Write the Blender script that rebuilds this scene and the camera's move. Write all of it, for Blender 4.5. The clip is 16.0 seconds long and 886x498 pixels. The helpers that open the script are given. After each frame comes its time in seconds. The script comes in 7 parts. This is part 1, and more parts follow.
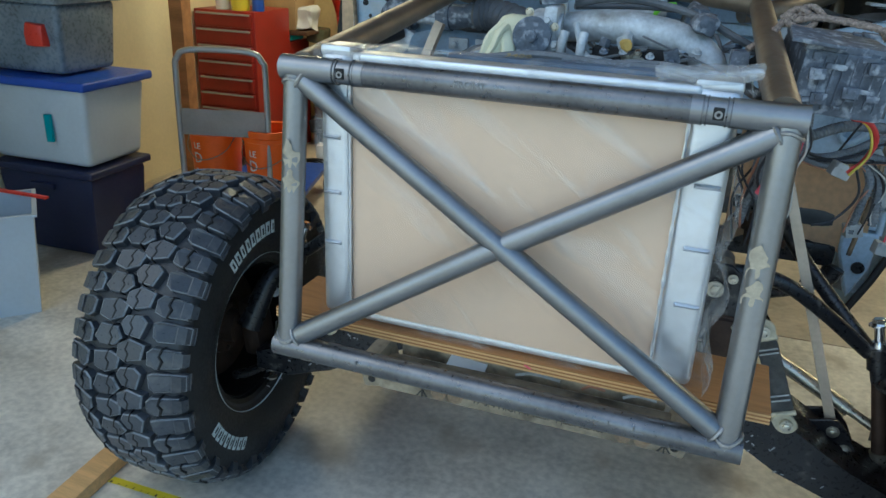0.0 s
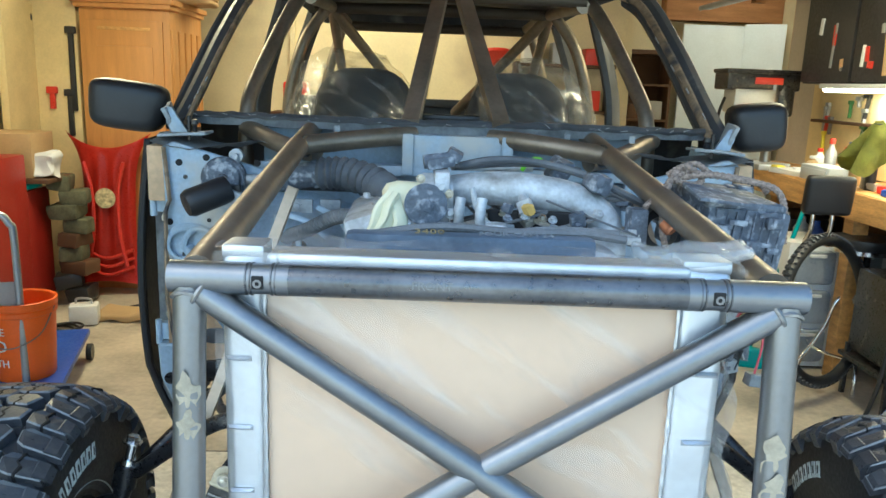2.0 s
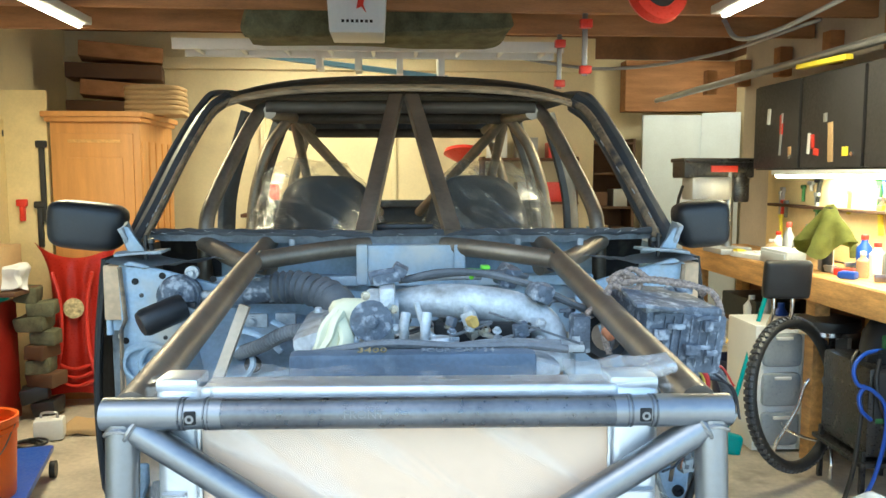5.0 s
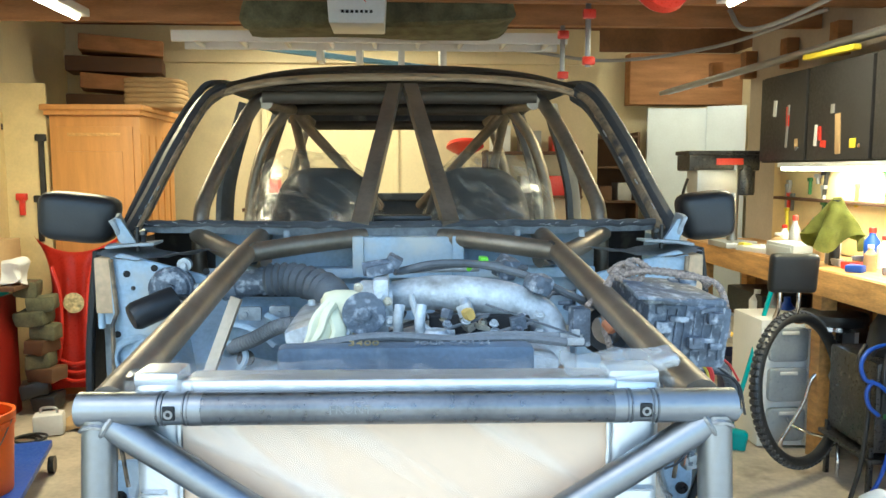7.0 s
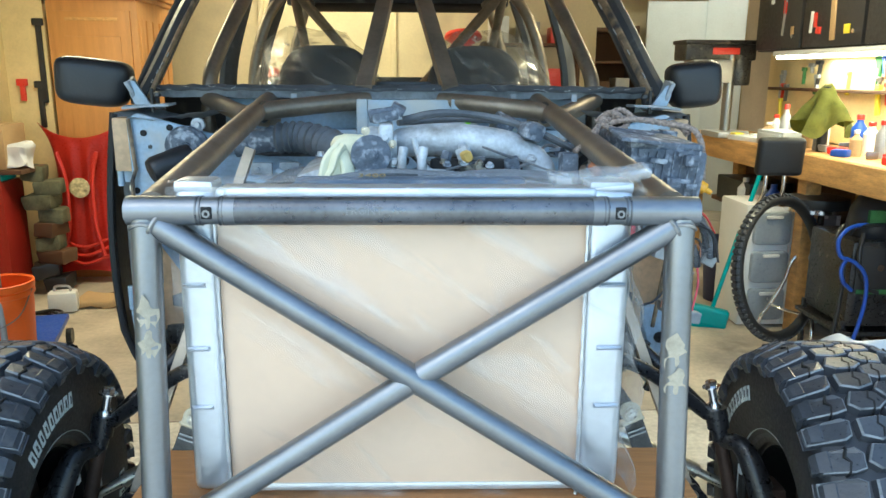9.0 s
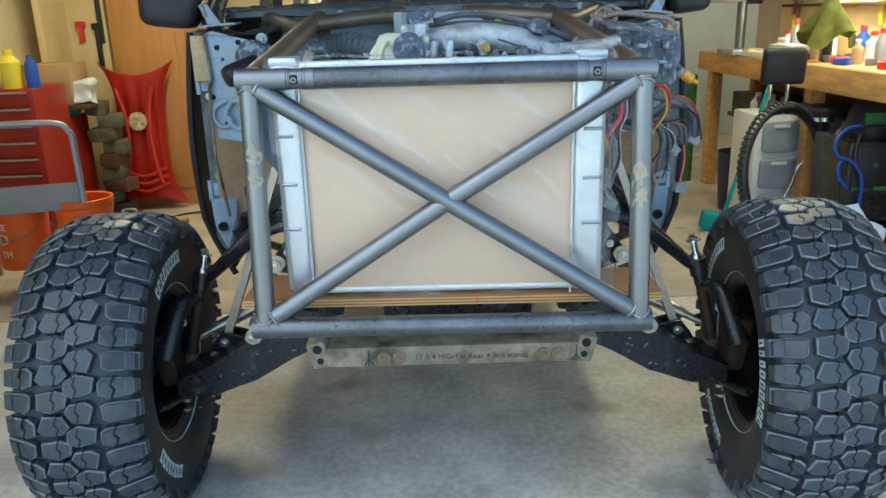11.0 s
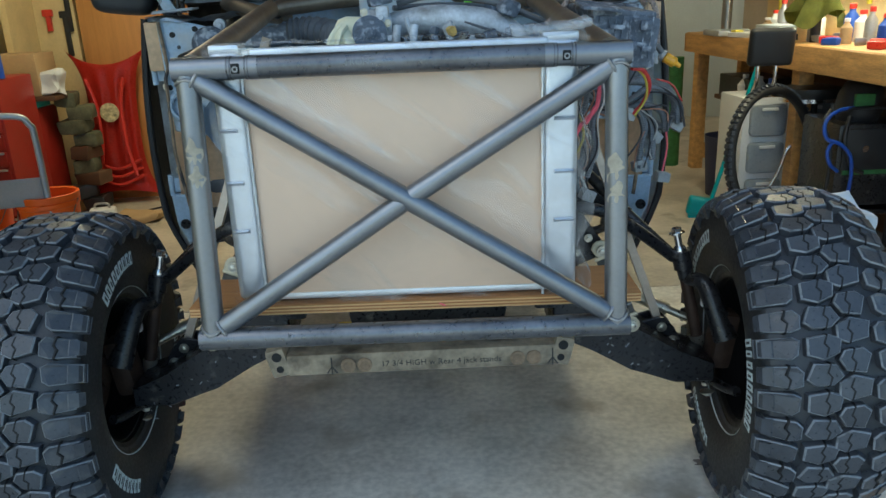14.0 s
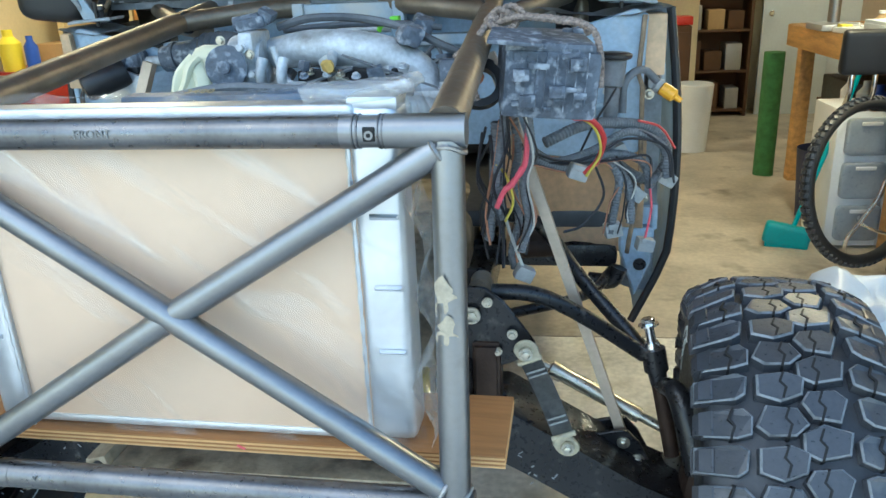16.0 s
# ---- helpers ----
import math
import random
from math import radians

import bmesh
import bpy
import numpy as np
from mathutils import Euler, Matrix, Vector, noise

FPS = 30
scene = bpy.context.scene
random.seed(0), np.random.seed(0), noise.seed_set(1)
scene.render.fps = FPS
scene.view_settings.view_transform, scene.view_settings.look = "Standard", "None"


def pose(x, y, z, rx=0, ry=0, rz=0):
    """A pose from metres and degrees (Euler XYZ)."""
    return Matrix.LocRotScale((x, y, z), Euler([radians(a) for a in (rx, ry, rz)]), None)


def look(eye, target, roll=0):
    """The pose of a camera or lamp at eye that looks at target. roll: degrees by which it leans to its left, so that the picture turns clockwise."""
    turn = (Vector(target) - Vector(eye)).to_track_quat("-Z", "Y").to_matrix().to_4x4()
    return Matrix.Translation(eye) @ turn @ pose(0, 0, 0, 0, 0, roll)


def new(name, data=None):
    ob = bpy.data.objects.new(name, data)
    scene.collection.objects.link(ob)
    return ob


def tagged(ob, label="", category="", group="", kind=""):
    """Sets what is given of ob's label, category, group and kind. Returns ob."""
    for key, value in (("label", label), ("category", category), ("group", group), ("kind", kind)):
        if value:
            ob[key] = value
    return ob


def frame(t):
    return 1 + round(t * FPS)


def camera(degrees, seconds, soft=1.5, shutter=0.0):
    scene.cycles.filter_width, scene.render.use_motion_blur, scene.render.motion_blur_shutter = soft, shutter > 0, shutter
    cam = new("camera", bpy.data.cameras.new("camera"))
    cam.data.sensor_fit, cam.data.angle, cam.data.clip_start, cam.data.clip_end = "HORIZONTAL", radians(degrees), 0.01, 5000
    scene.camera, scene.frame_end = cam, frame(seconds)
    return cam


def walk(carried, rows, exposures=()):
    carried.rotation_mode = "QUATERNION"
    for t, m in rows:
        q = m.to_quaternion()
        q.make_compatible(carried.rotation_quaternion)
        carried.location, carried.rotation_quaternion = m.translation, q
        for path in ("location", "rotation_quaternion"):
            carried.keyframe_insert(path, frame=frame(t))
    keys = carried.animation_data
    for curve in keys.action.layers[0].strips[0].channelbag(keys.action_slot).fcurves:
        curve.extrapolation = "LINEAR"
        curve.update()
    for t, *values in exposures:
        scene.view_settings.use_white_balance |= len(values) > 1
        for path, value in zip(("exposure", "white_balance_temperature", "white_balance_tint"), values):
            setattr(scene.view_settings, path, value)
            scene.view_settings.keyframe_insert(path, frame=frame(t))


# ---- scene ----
cam = camera(60.6, 16.0)
PATH = [
    (0, (0.376, -1.152, 1.498), (-0.347, 0.557, 0.753), 2.5),
    (0.5, (0.26, -1.047, 1.484), (-0.324, 0.752, 0.833), 2.3),
    (1, (0.146, -0.997, 1.503), (-0.268, 0.876, 0.937), 2.2),
    (1.5, (0.032, -0.983, 1.535), (-0.209, 0.942, 1.05), 2.1),
    (2, (-0.008, -0.981, 1.553), (-0.117, 0.97, 1.128), 2.1),
    (2.5, (-0.004, -0.979, 1.563), (-0.06, 0.985, 1.188), 1.6),
    (3, (0.015, -0.984, 1.582), (-0.029, 0.988, 1.256), 1.0),
    (3.5, (0.032, -0.995, 1.592), (-0.015, 0.986, 1.317), 0.6),
    (4, (0.05, -1.005, 1.606), (-0.007, 0.98, 1.37), 0.2),
    (4.5, (0.058, -1.005, 1.611), (-0.004, 0.983, 1.405), 0.1),
    (6.8, (0.084, -0.954, 1.609), (0.009, 1.036, 1.424), -0.5),
    (7, (0.082, -0.953, 1.596), (0.004, 1.034, 1.389), -0.1),
    (7.5, (0.082, -0.962, 1.563), (-0.003, 1.017, 1.289), 0.0),
    (8, (0.081, -0.974, 1.531), (0.007, 0.995, 1.192), 0.2),
    (8.5, (0.084, -1.015, 1.506), (0.017, 0.943, 1.106), 0.3),
    (9, (0.08, -1.112, 1.488), (0.014, 0.835, 1.038), 0.3),
    (9.5, (0.128, -1.253, 1.475), (0.022, 0.677, 0.963), -0.4),
    (10, (0.115, -1.389, 1.481), (-0.025, 0.522, 0.911), -0.8),
    (10.2, (0.106, -1.438, 1.471), (-0.052, 0.466, 0.879), -1.1),
    (12.3, (0.124, -1.631, 1.329), (0.005, 0.28, 0.749), -2.8),
    (12.5, (0.125, -1.629, 1.33), (0.008, 0.281, 0.75), -2.8),
    (13, (0.118, -1.625, 1.341), (0.005, 0.28, 0.742), -2.6),
    (13.5, (0.102, -1.575, 1.364), (-0.013, 0.325, 0.751), -2.6),
    (14, (0.162, -1.44, 1.392), (0.033, 0.456, 0.768), -2.4),
    (14.5, (0.251, -1.312, 1.407), (0.104, 0.574, 0.758), -2.1),
    (15, (0.362, -1.139, 1.406), (0.202, 0.739, 0.737), -1.9),
    (15.5, (0.481, -0.97, 1.435), (0.258, 0.893, 0.744), -2.2),
    (16, (0.614, -0.891, 1.469), (0.176, 0.94, 0.794), -2.5),
]
EXPOSE = 1.25
walk(cam, [(t, look(eye, target, roll)) for t, eye, target, roll in PATH],
     [(t, e + EXPOSE, 5700, -6) for t, e in ((0, -0.7), (0.5, -0.7), (1, -0.5), (1.5, -0.2), (2, 0.0), (3, 0.22), (4.5, 0.34), (7, 0.38), (8.5, 0.15), (9.5, 0.0), (10.2, -0.4), (12.3, -0.14), (13, -0.1), (14, -0.8), (14.5, -0.92), (15, -0.52), (15.5, -0.03), (16, 0.08))])

# ---- light ----
world = bpy.data.worlds.new("world")
scene.world = world
world.use_nodes = True
_n = world.node_tree.nodes
_sky = _n.new("ShaderNodeTexSky")
_sky.sky_type, _sky.sun_disc = "NISHITA", False
_sky.sun_elevation, _sky.sun_rotation = radians(48), radians(215)
_n["Background"].inputs[1].default_value = 0.15
world.node_tree.links.new(_sky.outputs[0], _n["Background"].inputs[0])
sun = new("sun", bpy.data.lights.new("sun", "SUN"))
sun.data.energy, sun.data.angle, sun.data.color = 3.5, radians(0.5), (1, 0.95, 0.87)
sun.matrix_world = look((0, 0, 0), (-0.38, -0.55, -0.75))


LAMP_W = 44.0


def area(name, eye, target, sx, sy, power, color):
    lamp = new(name, bpy.data.lights.new(name, "AREA"))
    lamp.data.shape, lamp.data.size, lamp.data.size_y = "RECTANGLE", sx, sy
    lamp.data.energy, lamp.data.color = power, color
    lamp.matrix_world = look(eye, target)
    return lamp


# the tube lamps under the joists, two unseen fills behind, the bench strip
area("tube_and_fill_glow", (-1.95, 2.85, 2.40), (-1.95, 2.85, 0), 0.3, 1.15, LAMP_W * 0.42, (1, 0.78, 0.48))
area("tube_and_fill_glow", (1.58, 2.55, 2.40), (1.58, 2.55, 0), 0.3, 1.1, LAMP_W * 0.34, (1, 0.78, 0.48))
# unseen fills, added to brighten the back wall and the alcove doors
area("tube_and_fill_glow", (-1.05, 5.15, 2.76), (-1.05, 5.15, 0), 1.1, 0.3, LAMP_W * 0.36, (1, 0.78, 0.48))
area("tube_and_fill_glow", (2.55, 6.40, 3.01), (2.6, 6.4, 0), 0.8, 0.3, LAMP_W * 0.18, (1, 0.86, 0.66))
area("strip_glow", (2.27, 3.13, 1.585), (2.27, 3.13, 0), 0.08, 1.3, LAMP_W * 0.20, (1, 0.86, 0.62))

# ---- materials ----
def material(name, base, rough=0.5, metal=0.0, var=0.25, scale=6.0, fine=60.0, bump=0.15, dirt=None, dirt_at=0.55, dirt_scale=3.0,
             stretch=(1, 1, 1), spec=0.5, coat=0.0, emit=None, power=0.0, pieces=0.0):
    m = bpy.data.materials.new(name)
    m.use_nodes = True
    nt = m.node_tree
    nd, ln = nt.nodes, nt.links.new
    b = nd["Principled BSDF"]
    b.inputs["Metallic"].default_value = metal
    b.inputs["Specular IOR Level"].default_value = spec
    b.inputs["Coat Weight"].default_value = coat
    co = nd.new("ShaderNodeTexCoord")
    mp = nd.new("ShaderNodeMapping")
    mp.inputs["Scale"].default_value = stretch
    ln(co.outputs["Object"], mp.inputs["Vector"])

    def noise_at(s, detail=4.0):
        t = nd.new("ShaderNodeTexNoise")
        t.inputs["Scale"].default_value, t.inputs["Detail"].default_value = s, detail
        ln(mp.outputs[0], t.inputs["Vector"])
        return t.outputs["Fac"]

    def mixed(fac, a, c):
        x = nd.new("ShaderNodeMix")
        x.data_type = "RGBA"
        ln(fac, x.inputs["Factor"])
        for socket, v in ((x.inputs["A"], a), (x.inputs["B"], c)):
            if isinstance(v, tuple):
                socket.default_value = (*v, 1)
            else:
                ln(v, socket)
        return x.outputs["Result"]

    def span(fac, lo, hi, a=0.0, c=1.0):
        r = nd.new("ShaderNodeMapRange")
        ln(fac, r.inputs["Value"])
        for k, v in (("From Min", lo), ("From Max", hi), ("To Min", a), ("To Max", c)):
            r.inputs[k].default_value = v
        return r.outputs["Result"]

    big, small = noise_at(scale), noise_at(fine, 6.0)
    low = tuple(max(0, v * (1 - var)) for v in base)
    high = tuple(min(1, v * (1 + var)) for v in base)
    col = mixed(span(big, 0.3, 0.7), low, high)
    fine_lo = tuple(v * (1 - 0.6 * var) for v in base)
    half = nd.new("ShaderNodeMix")
    half.data_type, half.blend_type = "RGBA", "MIX"
    half.inputs["Factor"].default_value = 0.35
    ln(col, half.inputs["A"])
    ln(mixed(span(small, 0.35, 0.65), fine_lo, high), half.inputs["B"])
    col = half.outputs["Result"]
    if dirt:
        col = mixed(span(noise_at(dirt_scale, 8.0), dirt_at, dirt_at + 0.16), col, dirt)
    if pieces:
        info = nd.new("ShaderNodeObjectInfo")
        hsv = nd.new("ShaderNodeHueSaturation")
        ln(span(info.outputs["Random"], 0, 1, 1 - pieces, 1 + pieces), hsv.inputs["Value"])
        ln(col, hsv.inputs["Color"])
        col = hsv.outputs["Color"]
    ln(col, b.inputs["Base Color"])
    ln(span(small, 0.3, 0.7, max(0.02, rough - 0.1), min(1, rough + 0.1)), b.inputs["Roughness"])
    if bump:
        bp = nd.new("ShaderNodeBump")
        bp.inputs["Strength"].default_value, bp.inputs["Distance"].default_value = bump, 0.004
        ln(small, bp.inputs["Height"])
        ln(bp.outputs[0], b.inputs["Normal"])
    if emit:
        b.inputs["Emission Color"].default_value = (*emit, 1)
        b.inputs["Emission Strength"].default_value = power
    return m


def film_material(name, haze, streak, tint=(1, 1, 1), milky=0.3, size=1.3):
    """Clear plastic film: see-through, glossy wrinkles, their white highlights painted in as milky streaks."""
    m = bpy.data.materials.new(name)
    m.use_nodes = True
    nd, ln = m.node_tree.nodes, m.node_tree.links.new
    nd.remove(nd["Principled BSDF"])
    clear, gloss, milk, a, b2 = (nd.new("ShaderNodeBsdf" + k) for k in ("Transparent", "Glossy", "Diffuse", "Diffuse", "Diffuse"))
    nd.remove(a), nd.remove(b2)
    gloss.inputs["Roughness"].default_value = 0.15
    milk.inputs["Color"].default_value = (*[0.8 * c for c in tint], 1)
    clear.inputs["Color"].default_value = (*tint, 1)
    co, mp, no = nd.new("ShaderNodeTexCoord"), nd.new("ShaderNodeMapping"), nd.new("ShaderNodeTexNoise")
    turn = nd.new("ShaderNodeMapping")
    turn.inputs["Rotation"].default_value = (0, radians(-36), 0)
    mp.inputs["Scale"].default_value = (1.6, 3, 7)
    no.inputs["Scale"].default_value, no.inputs["Detail"].default_value, no.inputs["Distortion"].default_value = size, 3, 0.6
    ln(co.outputs["Object"], turn.inputs[0]), ln(turn.outputs[0], mp.inputs[0]), ln(mp.outputs[0], no.inputs["Vector"])
    bp = nd.new("ShaderNodeBump")
    bp.inputs["Strength"].default_value, bp.inputs["Distance"].default_value = 0.9, 0.02
    ln(no.outputs["Fac"], bp.inputs["Height"]), ln(bp.outputs[0], gloss.inputs["Normal"])
    r = nd.new("ShaderNodeMapRange")
    for k, v in (("From Min", 0.52), ("From Max", 0.72), ("To Min", haze), ("To Max", haze + streak)):
        r.inputs[k].default_value = v
    ln(no.outputs["Fac"], r.inputs["Value"])
    m1, m2 = nd.new("ShaderNodeMixShader"), nd.new("ShaderNodeMixShader")
    m1.inputs[0].default_value = milky
    ln(gloss.outputs[0], m1.inputs[1]), ln(milk.outputs[0], m1.inputs[2])
    ln(r.outputs[0], m2.inputs[0]), ln(clear.outputs[0], m2.inputs[1]), ln(m1.outputs[0], m2.inputs[2])
    ln(m2.outputs[0], nd["Material Output"].inputs["Surface"])
    return m


STEEL = material("bare_steel", (0.27, 0.275, 0.285), 0.38, 0.95, 0.16, 7, 110, 0.06, (0.17, 0.16, 0.15), 0.68, 9)
STEEL_DARK = material("mill_scale_steel", (0.17, 0.172, 0.18), 0.34, 0.9, 0.4, 7, 90, 0.08, (0.3, 0.3, 0.3), 0.63, 5)
STEEL_BROWN = material("oiled_steel", (0.27, 0.225, 0.175), 0.45, 0.7, 0.35, 7, 70, 0.1)
ROLL_BROWN = material("dull_brown_tube", (0.10, 0.08, 0.06), 0.6, 0.4, 0.3, 7, 70, 0.1)
WELD = material("weld_bead", (0.36, 0.35, 0.34), 0.42, 0.9, 0.4, 60, 200, 0.5)
RUSTY = material("peeled_patch", (0.42, 0.37, 0.28), 0.8, 0.0, 0.25, 40, 200, 0.3)
ALU = material("aluminium", (0.70, 0.73, 0.77), 0.40, 0.85, 0.14, 9, 70, 0.05)
ALU_CAST = material("cast_aluminium", (0.50, 0.53, 0.56), 0.6, 0.35, 0.4, 22, 120, 0.4, (0.24, 0.24, 0.23), 0.55, 14)
BOARD = material("tan_cover", (0.70, 0.515, 0.365), 0.38, 0, 0.06, 5, 60, 0.03, (0.67, 0.48, 0.33), 0.62, 3)
PLY = material("plywood", (0.66, 0.40, 0.17), 0.65, 0, 0.2, 5, 40, 0.15, stretch=(1, 12, 12))
PLY_DARK = material("plywood_glue_ply", (0.34, 0.155, 0.05), 0.7, 0, 0.25, 8, 60, 0.15, stretch=(1, 12, 12))
RUBBER = material("tyre_rubber", (0.055, 0.060, 0.071), 0.36, 0, 0.3, 12, 120, 0.2, (0.11, 0.11, 0.11), 0.62, 16, pieces=0.18)
# Pale chamfers: edge wear plus the light they catch, put into colour.
RUBBER_WORN_LIT = material("scuffed_and_lit_rubber_edge", (0.19, 0.205, 0.225), 0.45, 0, 0.4, 20, 140, 0.15, (0.06, 0.065, 0.07), 0.55, 26)
RUBBER_SIDE = material("tyre_sidewall", (0.020, 0.021, 0.023), 0.5, 0, 0.25, 12, 120, 0.12)
# Groove rubber darker than the blocks: the shade between them as colour.
RUBBER_GROOVE_SHADE = material("tyre_groove_shade", (0.036, 0.039, 0.045), 0.45, 0, 0.3, 16, 90, 0.2)
RAISED_WHITE = material("raised_letter_white", (0.58, 0.64, 0.64), 0.6, 0, 0.2, 30, 120, 0.1)
BLACK_PAINT = material("black_paint", (0.016, 0.016, 0.018), 0.32, 0, 0.4, 9, 90, 0.1, (0.13, 0.12, 0.105), 0.60, 26)
BLACK_PLASTIC = material("black_plastic", (0.020, 0.021, 0.024), 0.42, 0, 0.25, 10, 120, 0.12)
RIM_BLACK = material("rim_black", (0.010, 0.010, 0.011), 0.4, 0.2, 0.3, 10, 100, 0.08)
HUB_BROWN = material("rusty_hub", (0.055, 0.035, 0.026), 0.6, 0.5, 0.5, 20, 120, 0.3)
BODY = material("blue_grey_paint", (0.34, 0.44, 0.55), 0.5, 0.0, 0.3, 7, 90, 0.15, (0.50, 0.50, 0.48), 0.56, 6)
BODY_DUSTY = material("dusty_panel", (0.33, 0.36, 0.39), 0.7, 0, 0.4, 12, 90, 0.3, (0.16, 0.17, 0.18), 0.55, 11)
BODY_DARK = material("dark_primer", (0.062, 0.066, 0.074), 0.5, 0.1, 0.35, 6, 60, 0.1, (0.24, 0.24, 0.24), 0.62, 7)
SEAM = material("stripped_seam", (0.25, 0.185, 0.12), 0.65, 0.1, 0.5, 22, 90, 0.5, (0.05, 0.05, 0.055), 0.50, 16)
HEADER = material("scraped_header", (0.33, 0.235, 0.14), 0.6, 0.1, 0.5, 9, 60, 0.4, (0.07, 0.06, 0.05), 0.56, 7, stretch=(1, 9, 9))
SPLASH = material("dusty_brown_liner", (0.70, 0.50, 0.31), 0.75, 0, 0.3, 5, 60, 0.12)
SPLASH_GREY = material("greasy_grey_steel", (0.30, 0.25, 0.18), 0.65, 0.1, 0.55, 14, 80, 0.4, (0.09, 0.072, 0.05), 0.52, 13)
ZINC = material("zinc_bolt", (0.55, 0.52, 0.44), 0.35, 0.9, 0.25, 20, 120, 0.1)
CHROME = material("chrome", (0.75, 0.75, 0.76), 0.14, 1, 0.05, 10, 60, 0.0)
CLEVIS_CREAM = material("cream_plated_steel", (0.52, 0.47, 0.34), 0.5, 0.3, 0.35, 25, 120, 0.15)
STRAP = material("woven_strap", (0.16, 0.16, 0.155), 0.85, 0, 0.35, 60, 300, 0.4)
COVER_BLUE = material("dusty_blue_black_cover", (0.10, 0.14, 0.20), 0.55, 0, 0.35, 9, 120, 0.2, (0.24, 0.28, 0.33), 0.62, 8)
RUSTY_BUSH = material("rusty_bush", (0.26, 0.19, 0.125), 0.7, 0.2, 0.4, 30, 120, 0.3)
DIRTY_BOX = material("dusty_black_box", (0.10, 0.12, 0.155), 0.6, 0, 0.5, 40, 180, 0.5, (0.40, 0.44, 0.50), 0.52, 46)
LOOM = material("corrugated_loom", (0.17, 0.18, 0.195), 0.6, 0, 0.35, 18, 140, 0.3)
HOSE = material("rubber_hose", (0.11, 0.12, 0.135), 0.6, 0, 0.35, 12, 100, 0.2)
ROPE = material("braided_rope", (0.26, 0.21, 0.18), 0.85, 0, 0.7, 150, 400, 0.6)
GLOVE = material("latex_glove", (0.78, 0.74, 0.52), 0.5, 0, 0.08, 10, 60, 0.15)
LIME = material("lime_clip", (0.25, 0.75, 0.05), 0.4, 0, 0.1)
AMBER = material("amber_filter", (0.9, 0.45, 0.04), 0.3, 0, 0.15, 30)
PAPER_PLUG = material("yellow_paper", (0.62, 0.42, 0.12), 0.8, 0, 0.3, 40)
PLUG_GREY = material("grey_connector", (0.36, 0.37, 0.37), 0.55, 0, 0.2, 30)
WIRES = {k: material("wire_" + k, c, 0.45, 0, 0.2, 20) for k, c in (("red", (0.55, 0.05, 0.05)), ("pink", (0.75, 0.12, 0.16)), ("yellow", (0.62, 0.5, 0.08)), ("black", (0.03, 0.03, 0.035)), ("green", (0.10, 0.25, 0.10)), ("copper", (0.42, 0.20, 0.12)), ("white", (0.55, 0.54, 0.50)))}
YELLOW = material("yellow_tape", (0.80, 0.68, 0.05), 0.45, 0, 0.08)
FADED_YELLOW = material("faded_yellow_print", (0.30, 0.24, 0.12), 0.7, 0, 0.4, 60)
FADED_WHITE = material("faded_white_print", (0.25, 0.28, 0.32), 0.7, 0, 0.4, 60)
BLACK_INK = material("black_marker", (0.03, 0.03, 0.03), 0.7, 0, 0.2)
SCRATCH = material("chalk_scratch", (0.25, 0.255, 0.26), 0.5, 0.5, 0.2)
SCRATCH_LIGHT = material("bright_scuff", (0.36, 0.37, 0.38), 0.6, 0, 0.25, 40)
# Near-black: print bars, and the shade inside holes, cuts and gaps as colour.
DARK = material("recess_shade_and_print", (0.012, 0.012, 0.013), 0.8, 0, 0.3)
SEAT = material("charcoal_seat_cloth", (0.035, 0.036, 0.042), 0.8, 0, 0.3, 20, 200, 0.3)
RAW_BAR = material("raw_tan_steel", (0.48, 0.40, 0.32), 0.45, 0.6, 0.25, 9, 80, 0.1)
FILM = film_material("clear_film", 0.03, 0.42, (1, 1, 1), 0.6, 1.9)
FILM_SEAT = film_material("seat_bag_film", 0.14, 0.45, (0.97, 0.97, 0.95), 0.55, 3.6)
FILM_BAG = film_material("bunched_bag_film", 0.25, 0.4, (0.95, 0.96, 0.97), 0.6, 3.0)
# Floor's darker, warmer copy: the indoor dimness and lamp tint put into colour.
FLOOR_INDOOR_TONE = material("floor_indoor_light_tone", (0.46, 0.41, 0.335), 0.5, 0, 0.4, 3.0, 34, 0.14, (0.22, 0.19, 0.15), 0.58, 4.2)
CONCRETE = material("concrete_floor", (0.64, 0.61, 0.545), 0.5, 0, 0.5, 2.6, 40, 0.16, (0.37, 0.32, 0.25), 0.555, 3.2)
WALL_CREAM = material("cream_wall", (0.80, 0.71, 0.48), 0.8, 0, 0.1, 2, 50, 0.08, (0.55, 0.47, 0.33), 0.62, 1.2)
WALL_GREY = material("block_wall", (0.52, 0.47, 0.40), 0.85, 0, 0.15, 3, 50, 0.2)
JOIST = material("joist_wood", (0.34, 0.165, 0.07), 0.75, 0, 0.35, 3, 40, 0.2, stretch=(0.6, 6, 6))
ROOF_WOOD = material("roof_boards", (0.20, 0.10, 0.055), 0.85, 0, 0.4, 3, 30, 0.2)
PINE = material("honey_pine", (0.52, 0.25, 0.075), 0.5, 0, 0.15, 4, 40, 0.1, stretch=(6, 6, 0.6))
LUMBER = material("bench_lumber", (0.56, 0.32, 0.115), 0.65, 0, 0.4, 5, 40, 0.15, stretch=(6, 0.6, 6))
WOOD_DARK = material("dark_shelf_wood", (0.10, 0.05, 0.025), 0.7, 0, 0.3, 4, 40, 0.1)
CAB_BLACK = material("black_cabinet", (0.030, 0.030, 0.034), 0.45, 0.1, 0.25, 4, 60, 0.05)
WHITE = material("white_paint", (0.72, 0.74, 0.76), 0.5, 0, 0.07, 4, 60, 0.04)
